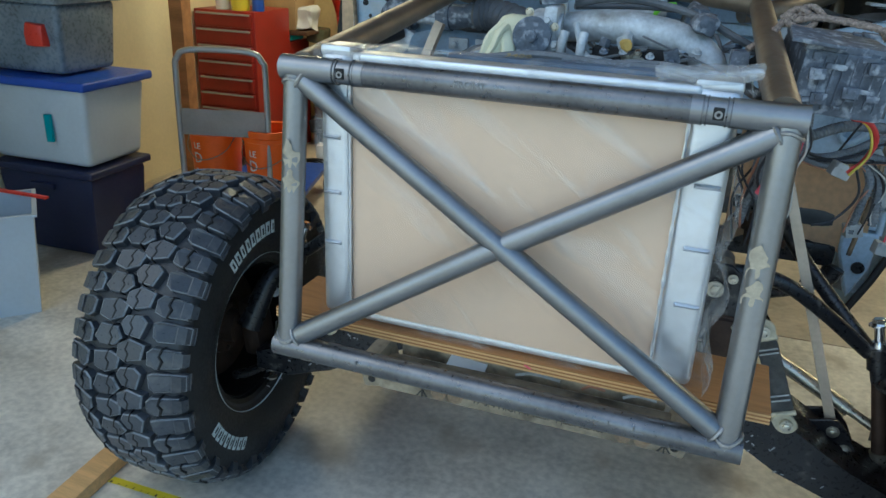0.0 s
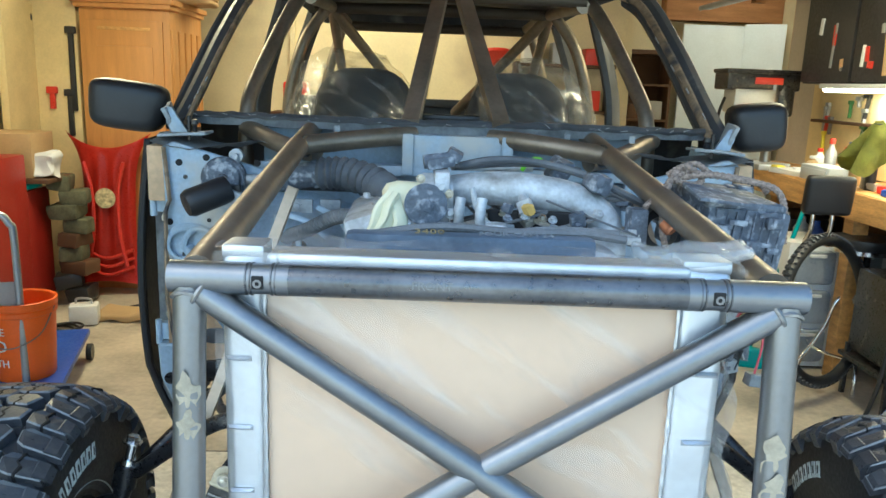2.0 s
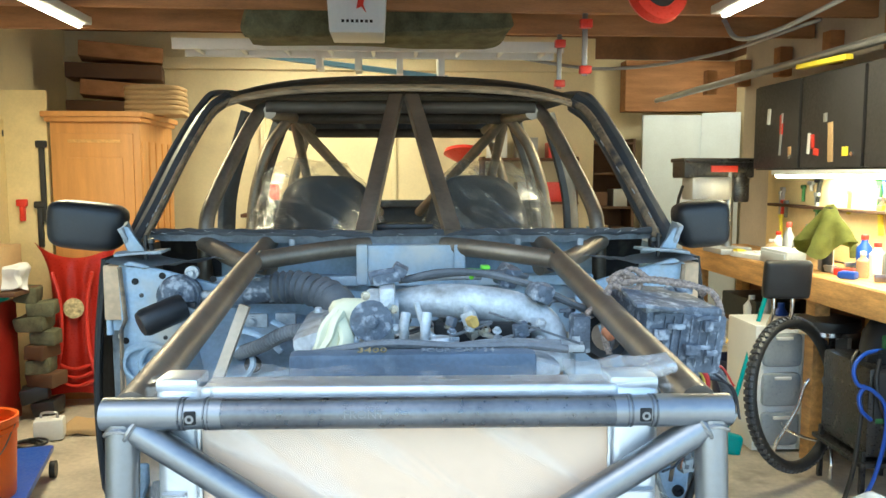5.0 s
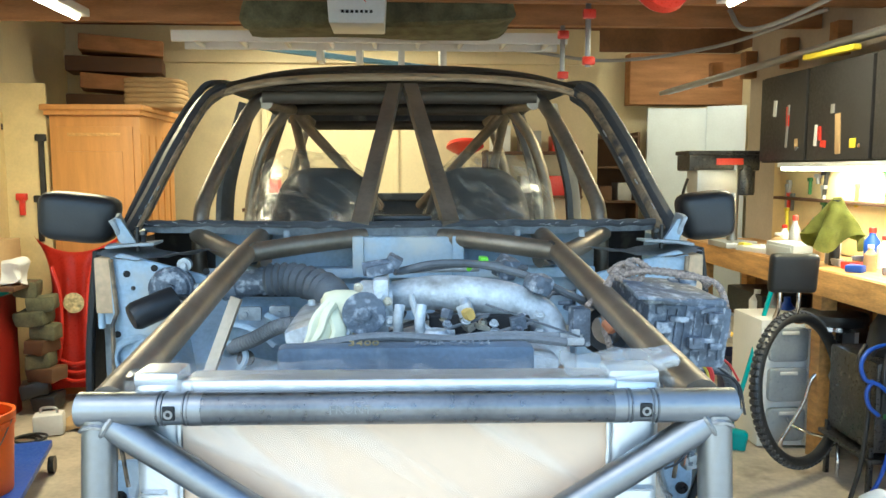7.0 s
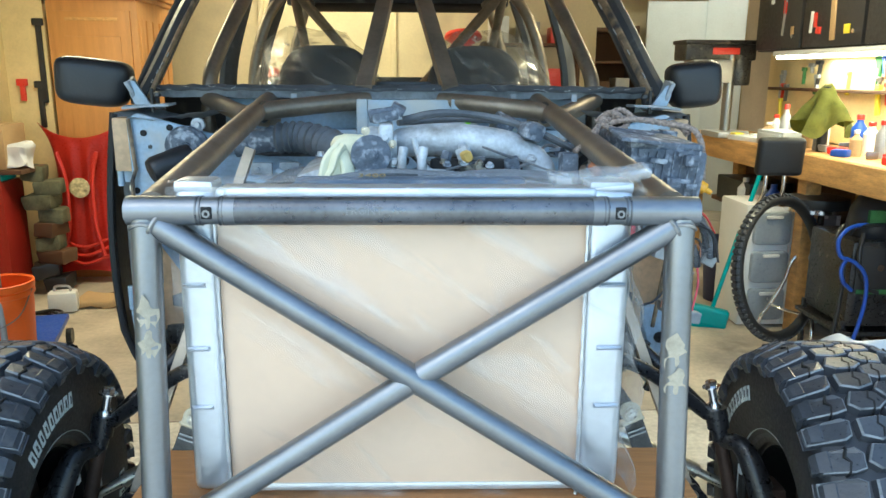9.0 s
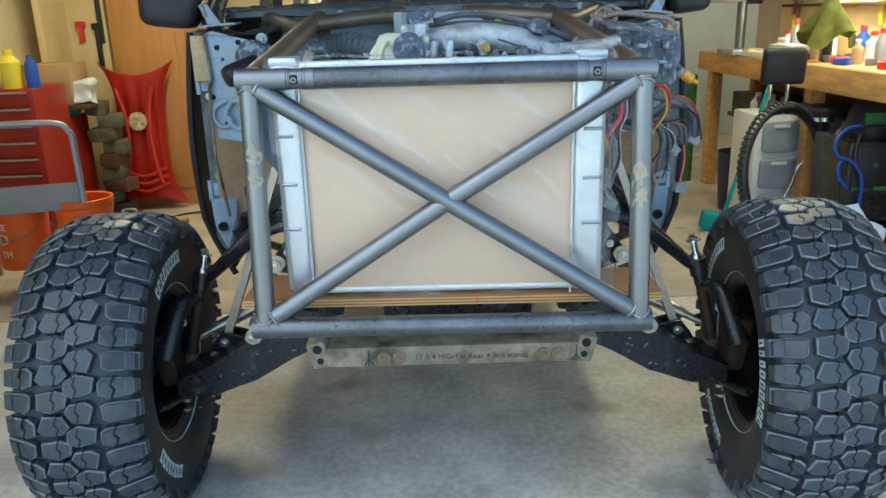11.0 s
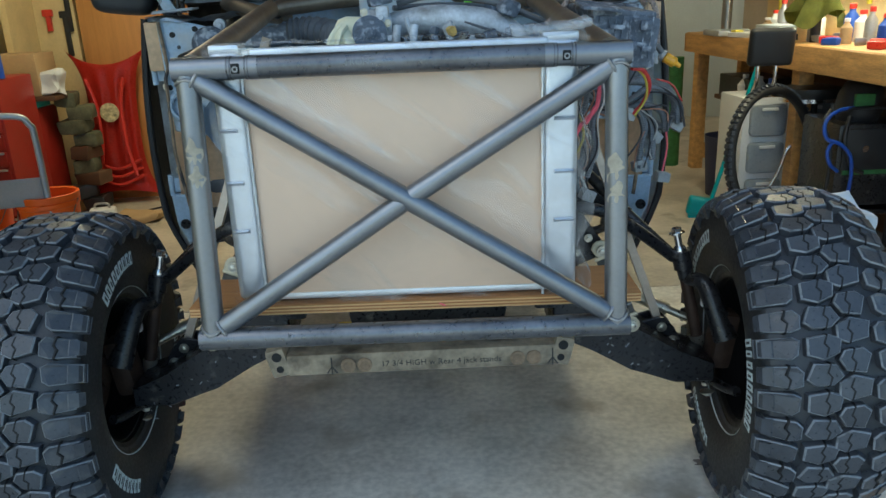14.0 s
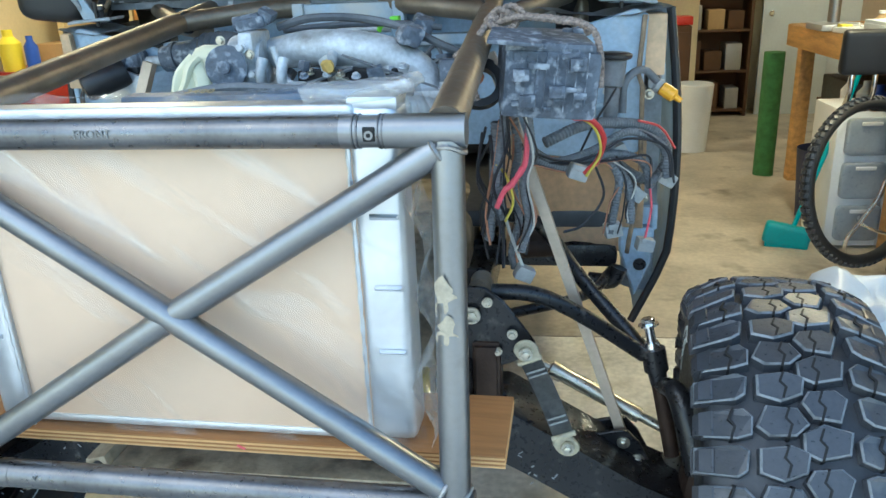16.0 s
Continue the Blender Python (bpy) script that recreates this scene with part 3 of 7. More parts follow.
LUGS = [
    lug(shifted(SHOULDER, 0.0), 0.021, drop=0.25),
    lug(shifted(SHOULDER_FAR, 0.5), 0.021, drop=0.25),
    lug(shifted(uneven(HEX_L, 0.7), 0.06), 0.021),
    lug(shifted(uneven(PENT_L, 0.7), 0.56), 0.0205),
    lug(shifted(uneven(HEX_R, 0.7), 0.31), 0.021),
    lug(shifted(uneven(PENT_R, 0.7), 0.81), 0.0205),
    lug(shifted([(-x, s) for x, s in SHOULDER_FAR], 0.28), 0.021, drop=0.25),
    lug(shifted([(-x, s) for x, s in SHOULDER], 0.78), 0.021, drop=0.25),
]
# Raised near-black strips stand for the cuts, their shade put into colour.
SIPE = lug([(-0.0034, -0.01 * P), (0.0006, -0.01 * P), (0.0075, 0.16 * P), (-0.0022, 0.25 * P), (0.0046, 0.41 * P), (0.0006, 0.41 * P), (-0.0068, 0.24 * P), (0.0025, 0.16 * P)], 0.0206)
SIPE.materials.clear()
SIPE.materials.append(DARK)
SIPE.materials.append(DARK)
for reach in (0.082, 0.064):
    for side in (-1, 1):
        bm = bmesh.new()
        r0, r1, w = TYRE_R - reach, TYRE_R - 0.022, 0.050 if reach > 0.07 else 0.044
        rings = []
        for x, r, k in ((0.138, r1, 1.0), (0.157, r1 - 0.010, 0.92), (0.166, r1 - 0.026, 0.86), (0.158, r0 + 0.006, 0.7), (0.150, r0, 0.6)):
            rings.append([bm.verts.new((side * x, r * math.sin(a), r * math.cos(a))) for a in (-w * k, w * k)])
        back = [bm.verts.new((side * 0.135, r * math.sin(a), r * math.cos(a))) for r, a in ((r1, -w), (r1, w), (r0, w * 0.6), (r0, -w * 0.6))]
        for a, b in zip(rings, rings[1:]):
            bm.faces.new((a[0], a[1], b[1], b[0]))
        bm.faces.new([r[0] for r in rings] + [back[3], back[0]])
        bm.faces.new([back[1], back[2]] + [r[1] for r in reversed(rings)])
        bm.faces.new((back[0], back[1], rings[0][1], rings[0][0]))
        bm.faces.new((rings[-1][0], rings[-1][1], back[2], back[3]))
        bmesh.ops.recalc_face_normals(bm, faces=bm.faces)
        me = bpy.data.meshes.new("side_lug")
        bm.to_mesh(me)
        bm.free()
        me.materials.append(RUBBER)
        LUGS.append(me)


def wheel(parent, centre, toe, camber, side, spin):
    """A mud tyre on a black steel rim; side +1 stands to the right of the truck."""
    m = Matrix.Translation(-root_of(parent).location) @ CAR @ pose(*centre, 0, camber, toe)

    def put(name, bm, mat, under, label=""):
        bm.transform(m)
        me = bpy.data.meshes.new(name)
        bmesh.ops.recalc_face_normals(bm, faces=bm.faces)
        bm.to_mesh(me)
        bm.free()
        me.materials.append(mat)
        for p in me.polygons:
            p.use_smooth = True
        me.set_sharp_from_angle(angle=radians(40))
        ob = new(name, me)
        ob.parent = under
        if label:
            ob["label"] = label
        return ob
    inner = -side
    ax = (1, 0, 0)
    rim = put("wheel", lathe([(0.202, -0.112), (0.216, -0.116), (0.218, -0.108), (0.196, -0.10), (0.19, -0.05), (0.19, 0.05), (0.196, 0.10), (0.218, 0.108), (0.216, 0.116), (0.202, 0.112), (0.185, 0.05), (0.185, -0.05)], (0, 0, 0), ax, 48, False), RIM_BLACK, parent, "black steel rim with a big mud-terrain tyre")
    put("rim_disc", lathe([(0.06, side * 0.055), (0.10, side * 0.05), (0.15, side * 0.075), (0.19, side * 0.06), (0.19, side * 0.072), (0.15, side * 0.088), (0.06, side * 0.07)], (0, 0, 0), ax, 40, False), RIM_BLACK, rim)
    prof = [(0.214, -0.118), (0.25, -0.142), (0.305, -0.155), (0.36, -0.153), (0.395, -0.146)]
    prof += [(crown(x), x) for x in (-0.135, -0.10, -0.05, 0, 0.05, 0.10, 0.135)]
    prof += [(a, -b) for a, b in reversed(prof[:5])]
    put("tyre", lathe(prof, (0, 0, 0), ax, 72, False), RUBBER_GROOVE_SHADE, rim, "black mud-terrain tyre carcass with a dusty tread")
    for s in (-1, 1):
        put("sidewall", lathe([(0.216, s * 0.119), (0.25, s * 0.1435), (0.305, s * 0.1565), (0.355, s * 0.1550), (0.385, s * 0.1505)], (0, 0, 0), ax, 72, False), RUBBER_SIDE, rim)
    put("bead_ring", lathe([(0.232, inner * 0.1300), (0.233, inner * 0.1340), (0.2338, inner * 0.1342), (0.2345, inner * 0.1320)], (0, 0, 0), ax, 72, False), RAISED_WHITE, rim)
    rnd = random.Random(5 + side)
    for start, count in ((0.35, 9), (2.35, 8), (4.45, 9)):
        for k in range(count):
            a = start + k * 0.082 + spin
            w, r0 = rnd.uniform(0.011, 0.015), 0.318
            mid = Vector((inner * 0.1562, r0 * math.sin(a), r0 * math.cos(a)))
            q = box((0, 0, 0), (0.003, w * 1.3, 0.036), 0.0)
            hole = box((0, 0, 0), (0.0034, w * 0.45, 0.018), 0.0)
            turn = pose(0, 0, 0, -math.degrees(a), 0, 0)
            tip = pose(0, 0, 0, 0, inner * 3 * -1, 0)
            q.transform(Matrix.Translation(mid) @ turn @ tip)
            hole.transform(Matrix.Translation(mid + Vector((inner * 0.0004, 0, 0))) @ turn @ tip)
            put("raised_bar", q, RAISED_WHITE, rim)
            put("raised_bar_core", hole, RUBBER_SIDE, rim)
    hub = put("hub", lathe([(0.0, inner * 0.06), (0.045, inner * 0.06), (0.05, inner * 0.03), (0.085, inner * 0.025), (0.088, 0.0), (0.12, -inner * 0.005), (0.12, -inner * 0.03), (0.05, -inner * 0.05)], (0, 0, 0), ax, 32, False), HUB_BROWN, rim)
    for k in range(6):
        a = k * math.pi / 3 + 0.3
        put("hub_bolt", bolt((inner * 0.024, 0.07 * math.cos(a), 0.07 * math.sin(a)), (inner, 0, 0), 0.008, 0.012), HUB_BROWN, rim)
    put("brake_disc", lathe([(0.07, inner * 0.012), (0.155, inner * 0.012), (0.155, -inner * 0.012), (0.07, -inner * 0.012)], (0, 0, 0), ax, 40, False), HUB_BROWN, rim)
    for k in range(PITCHES):
        a = k * 2 * math.pi / PITCHES + spin
        for i, me in enumerate(LUGS):
            o = new("tread_block" if i < 8 else "side_lug", me)
            o.parent = rim
            o.matrix_basis = m @ pose(0, 0, 0, -math.degrees(a) - 360 / PITCHES * (0, 0, 0, 0, 0, 0, 0, 0, 0.21, 0.49, 0.71, 0.99)[i], 0, 0)
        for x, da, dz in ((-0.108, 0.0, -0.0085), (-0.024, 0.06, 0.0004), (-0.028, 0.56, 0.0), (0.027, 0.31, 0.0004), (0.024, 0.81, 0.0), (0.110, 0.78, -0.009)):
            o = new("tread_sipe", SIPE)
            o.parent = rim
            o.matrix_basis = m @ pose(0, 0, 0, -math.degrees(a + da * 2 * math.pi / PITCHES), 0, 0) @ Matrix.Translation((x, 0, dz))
    return rim


WR = wheel(truck, (0.968, 0.44, 0.442), -6, -1, 1, 0.1)
WL = wheel(truck, (-0.950, 0.49, 0.442), 2, 1, -1, 1.3)

# ---- suspension and cross member ----
FRAME[0] = CAR @ Matrix.Translation((0, -0.048, 0))
cross = part("cross_member", box((0.005, 0.30, 0.565), (0.66, 0.08, 0.056), 0.010), SPLASH_GREY, truck, "dirty steel cross member with handwriting")
part("marker_note", lettering("17 3/4 HIGH w Rear 4 jack stands", 0.021, pose(0.05, 0.2595, 0.555, 90, 0, 0), 0.0003), BLACK_INK, cross, "note in black marker")
for x in (-0.175, -0.135, 0.235, 0.275):
    part("bush", lathe([(0.018, 0), (0.018, 0.004), (0.012, 0.005), (0.008, 0.002)], (x, 0.26, 0.562), (0, -1, 0), 18), RUSTY_BUSH, cross)
for x, w, mt in ((-0.02, 0.10, PLUG_GREY), (0.13, 0.05, WIRES["copper"]), (0.22, 0.07, PLUG_GREY)):
    part("wire_scrap", tube([(x, 0.34, 0.60), (x + w * 0.4, 0.345, 0.609), (x + w, 0.35, 0.602)], 0.0035, 5, 6), mt, cross)
part("back_rail", box((0.0, 0.40, 0.585), (0.62, 0.06, 0.03), 0.004), SPLASH_GREY, cross)
for x, d in ((-0.215, 1), (0.32, 1)):
    part("marker_arrow", join(box((x, 0.2592, 0.562), (0.003, 0.001, 0.045), 0), box((x - 0.007, 0.2592, 0.55), (0.003, 0.001, 0.02), 0, (0, 35, 0)), box((x + 0.007, 0.2592, 0.55), (0.003, 0.001, 0.02), 0, (0, -35, 0))), BLACK_INK, cross)
for s in (-1, 1):
    part("side_bracket", box((s * 0.345, 0.32, 0.572), (0.05, 0.12, 0.075), 0.012, (0, s * 14, 0)), SPLASH_GREY, cross)
    part("bracket_hole", lathe([(0.012, 0), (0.012, 0.003), (0.006, 0.003)], (s * 0.346, 0.262, 0.59), (0, -1, 0), 14), DARK, cross)
    part("bracket_hole", lathe([(0.009, 0), (0.009, 0.003), (0.004, 0.003)], (s * 0.340, 0.262, 0.558), (0, -1, 0), 14), DARK, cross)
FRAME[0] = CAR
for s in (-1, 1):
    def S(x, y, z):
        return (s * x, y, z)
    # lower arm: a boxed plate arm from the cross member to the upright
    arm = plate([(0.36, 0.60), (0.44, 0.605), (0.60, 0.505), (0.72, 0.425), (0.82, 0.395), (0.82, 0.335), (0.71, 0.335), (0.58, 0.385), (0.47, 0.45), (0.36, 0.50)], 0.17, "y", 0.46, 0.006)
    if s < 0:
        arm.transform(Matrix.Diagonal((-1, 1, 1, 1)))
    arm = part("lower_arm", arm, BLACK_PAINT, truck, "black boxed steel lower suspension arm")
    gus = plate([(0.63, 0.475), (0.76, 0.405), (0.735, 0.455), (0.705, 0.488), (0.685, 0.488)], 0.012, "y", 0.575, 0.002)
    gus2 = plate([(0.63, 0.475), (0.76, 0.405), (0.735, 0.455), (0.705, 0.488), (0.685, 0.488)], 0.012, "y", 0.63, 0.002)
    for gg in (gus, gus2):
        if s < 0:
            gg.transform(Matrix.Diagonal((-1, 1, 1, 1)))
        part("shock_tab", gg, BLACK_PAINT, arm)
    wear = random.Random(31 if s > 0 else 32)
    for k in range(16):
        x = wear.uniform(0.44, 0.74)
        top = 0.605 - (x - 0.44) * 0.62
        part("paint_chip", box(S(x, 0.3745, top - wear.uniform(0.02, 0.09)), (wear.uniform(0.003, 0.012), 0.001, wear.uniform(0.001, 0.003)), 0, (0, wear.uniform(-60, 60), 0)), SCRATCH_LIGHT, arm)
    part("arm_bolt", bolt(S(0.73, 0.573, 0.415), (0, -1, 0), 0.011, 0.012), ZINC, arm)
    part("tab_bolt", bolt(S(0.697, 0.574, 0.459), (0, -1, 0), 0.010, 0.010), ZINC, arm)
    # the flat steel bar that stands in for the shock
    part("dummy_bar", tube([S(0.395, 0.75, 1.31), S(0.697, 0.604, 0.459)], 0.0165, 1, 4), RAW_BAR, truck, "square steel bar in place of the shock")
    # upper arm: two bent tubes
    part("upper_arm", tube([S(0.40, 0.55, 0.835), S(0.50, 0.56, 0.825), S(0.60, 0.59, 0.765), S(0.738, 0.628, 0.655)], 0.0175, 6, 14), BLACK_PAINT, truck, "black bent tube upper suspension arm")
    part("upper_arm", tube([S(0.40, 0.90, 0.90), S(0.50, 0.86, 0.885), S(0.60, 0.76, 0.785), S(0.738, 0.66, 0.655)], 0.0175, 6, 14), BLACK_PAINT, truck)
    part("arm_bush", join(lathe([(0.024, -0.025), (0.024, 0.025)], S(0.385, 0.55, 0.85), (0, 1, 0), 20), bolt(S(0.385, 0.524, 0.85), (0, -1, 0), 0.012, 0.012)), STEEL_BROWN, truck)
    front = part("pivot_plate", plate([(s * 0.33, 0.66), (s * 0.44, 0.70), (s * 0.498, 0.722), (s * 0.502, 0.752), (s * 0.44, 0.84), (s * 0.40, 0.872), (s * 0.35, 0.875), (s * 0.33, 0.80)], 0.010, "y", 0.480, 0.003), BLACK_PAINT, truck, "scuffed black pivot plate with bolts")
    for x, z, rr in ((0.372, 0.815, 0.012), (0.405, 0.845, 0.007), (0.455, 0.775, 0.007), (0.425, 0.735, 0.006)):
        part("pivot_bolt", join(lathe([(rr * 1.6, 0), (rr * 1.6, 0.003)], S(x, 0.470, z), (0, -1, 0), 16), bolt(S(x, 0.467, z), (0, -1, 0), rr, 0.008)), ZINC, front)
    part("pivot_plate", plate([(s * 0.33, 0.66), (s * 0.44, 0.72), (s * 0.425, 0.80), (s * 0.385, 0.875), (s * 0.35, 0.875), (s * 0.33, 0.80)], 0.012, "y", 0.575, 0.003), BLACK_PAINT, truck)
    part("shock_tower", join(box(S(0.400, 0.502, 0.676), (0.062, 0.06, 0.155), 0.012), box(S(0.400, 0.468, 0.676), (0.046, 0.012, 0.14), 0.004)), HUB_BROWN, truck)
    # upright with its joints
    up_t, up_b = Vector(S(0.750, 0.634, 0.706)), Vector(S(0.822, 0.585, 0.351))
    ax = (up_b - up_t).normalized()
    knuckle = part("knuckle", rod(up_t + ax * 0.115, up_b - ax * 0.07, 0.017), HUB_BROWN, truck, "rusty steering knuckle tube")
    part("joint_bolt", join(rod(up_t - ax * 0.02, up_t + ax * 0.125, 0.0105), bolt(up_t - ax * 0.018, -ax, 0.015, 0.016), lathe([(0.015, 0), (0.018, 0.01), (0.018, 0.022), (0.015, 0.03)], up_t + ax * 0.02, ax, 18)), CHROME, knuckle)
    part("upper_joint", join(lathe([(0.027, -0.026), (0.027, 0.026)], up_t + ax * 0.062, ax, 22), lathe([(0.021, 0), (0.019, 0.03)], up_t + ax * 0.09, ax, 18)), BLACK_PAINT, knuckle)
    part("lower_joint", join(lathe([(0.031, -0.03), (0.031, 0.03)], up_b, ax, 24), lathe([(0.024, 0), (0.020, 0.04), (0.012, 0.05)], up_b + ax * 0.03, ax, 18)), BLACK_PAINT, knuckle)
    part("lower_joint_cone", join(lathe([(0.022, 0), (0.017, 0.035), (0.012, 0.05), (0.012, 0.16)], up_b - ax * 0.07, ax, 20), bolt(up_b + ax * 0.11, ax, 0.014, 0.012)), ZINC, knuckle)
    part("steer_arm", tube([up_b + ax * 0.06, up_b + ax * 0.055 + Vector((s * 0.03, -0.09, 0)), up_b + ax * 0.05 + Vector((s * 0.045, -0.14, 0.01))], 0.014, 4, 10), BLACK_PAINT, knuckle)
    part("knuckle_web", tube([up_t + ax * 0.12, Vector(S(0.81, 0.555, 0.59)), Vector(S(0.855, 0.49, 0.45))], (lambda t: 0.017 + 0.018 * t), 5, 12), BLACK_PAINT, knuckle)
    part("caliper", box(S(0.855, 0.53, 0.44), (0.06, 0.09, 0.17), 0.02, (0, 8 * s, 0)), HUB_BROWN, knuckle)
    part("abs_tag", box(S(0.815, 0.575, 0.53), (0.012, 0.02, 0.022), 0.002), WHITE, knuckle)
    part("steering_damper", join(rod(S(0.45, 0.74, 0.60), S(0.60, 0.70, 0.535), 0.009), rod(S(0.56, 0.712, 0.552), S(0.74, 0.665, 0.475), 0.0195), lathe([(0.022, 0), (0.022, 0.03), (0.012, 0.034)], S(0.56, 0.712, 0.552), (-s * 0.9, 0.2, 0.35), 18), rod(S(0.74, 0.665, 0.475), S(0.81, 0.645, 0.445), 0.012)), ZINC, truck, "silver steering damper")
    # limit strap
    st, sb = Vector(S(0.492, 0.452, 0.728)), Vector(S(0.562, 0.446, 0.556))
    along = (sb - st).normalized()
    across = Vector((along.z, 0, -along.x)) * 0.0225
    strap = part("limit_strap", sheet([[st.lerp(sb, t) + across * w + Vector((0, 0.012 * math.sin(3.14 * t) - 0.002 * w * w, 0)) for w in (-1, -0.5, 0, 0.5, 1)] for t in (k / 12 for k in range(13))], 0.006), STRAP, truck, "black woven limit strap")
    for t in (0.16, 0.22, 0.78, 0.84):
        p = st.lerp(sb, t)
        part("stitch_row", box((p.x, p.y - 0.004 + 0.012 * math.sin(3.14 * t), p.z), (0.040, 0.003, 0.004), 0.001, (0, -s * 22, 0)), PLUG_GREY, strap)
    for c, d in ((st, -1), (sb, 1)):
        e = c + along * d * 0.022
        yoke = plate([(e.x + 0.026 * math.cos(a) + along.x * -d * (0.014 if math.sin(a) * d > 0 else 0), e.z + 0.026 * math.sin(a)) for a in (k * math.pi / 8 for k in range(16))], 0.008, "y", e.y - 0.010, 0.002)
        clevis = part("strap_clevis", yoke, CLEVIS_CREAM, truck, "cream plated strap clevis")
        part("clevis_pin", join(lathe([(0.014, 0), (0.014, 0.006)], (e.x, e.y - 0.014, e.z), (0, -1, 0), 16), bolt((e.x, e.y - 0.020, e.z), (0, -1, 0), 0.009, 0.008)), ZINC, clevis)
        part("clevis_bar", rod(c - across * 1.15 + Vector((0, -0.004, 0)), c + across * 1.15 + Vector((0, -0.004, 0)), 0.006), CLEVIS_CREAM, clevis)
    part("frame_rail", box(S(0.335, 1.0, 0.66), (0.07, 1.2, 0.11), 0.012), BLACK_PAINT, truck, "black chassis rail")
    part("brace_tube", tube([S(0.40, 0.80, 0.66), S(0.62, 0.95, 0.66), S(0.70, 1.15, 0.655)], 0.014, 6, 12), BLACK_PAINT, truck)
    part("bump_stop", join(lathe([(0.03, -0.05), (0.03, 0.05)], S(0.50, 0.98, 0.785), (1, 0.2, 0), 18), lathe([(0.045, 0), (0.05, 0.02), (0.04, 0.05)], S(0.47, 1.0, 0.80), (0, 0, 1), 18)), HUB_BROWN, truck)
part("skid_plate_tag", box((-0.14, 0.30, 0.588), (0.09, 0.05, 0.006), 0.001, (14, 4, 0)), WHITE, cross)
part("oil_pan", box((0.02, 0.62, 0.70), (0.42, 0.5, 0.22), 0.03), BLACK_PAINT, truck)

# ---- kicker tubes ----
FRAME[0] = CAB
for s in (-1, 1):
    a, j = Vector((s * 0.376, 0.078, 1.288)), Vector((s * 0.378, 0.94, 1.384))
    part("kicker_tube", rod(a, j, 0.0255), STEEL_BROWN, truck, "long brown steel tube from hoop to cowl")
    part("kicker_tube", tube([j, (s * 0.30, 0.99, 1.392), (s * 0.20, 1.04, 1.402), (s * 0.10, 1.10, 1.408)], 0.0245, 5), STEEL_BROWN, truck)
    part("kicker_tube", rod(j, (s * 0.375, 1.2, 1.415), 0.0245), STEEL_BROWN, truck)
    part("kicker_tube", tube([(s * 0.34, 1.0, 1.36), (s * 0.44, 1.06, 1.375), (s * 0.56, 1.20, 1.41)], 0.0245, 5), STEEL_BROWN, truck)
    part("weld_bead", tube([j + Vector((s * -0.018, 0.002, 0)) + 0.026 * Vector((-s * 0.35 * math.cos(t), 0.9 * math.cos(t), math.sin(t))) for t in (k * math.pi / 9 for k in range(19))], 0.0035, 1, 6), STEEL_DARK, truck)

# ---- cab and body ----
def pillar(pts, w, d, mat, name, label="", n=5):
    """A flat folded pillar along points."""
    return part(name, tube(pts, w, n, 8, squash=d), mat, truck, label)


def crumpled_sheet(rows, thick):
    return crumple(sheet(rows, thick), 0.006, 17)


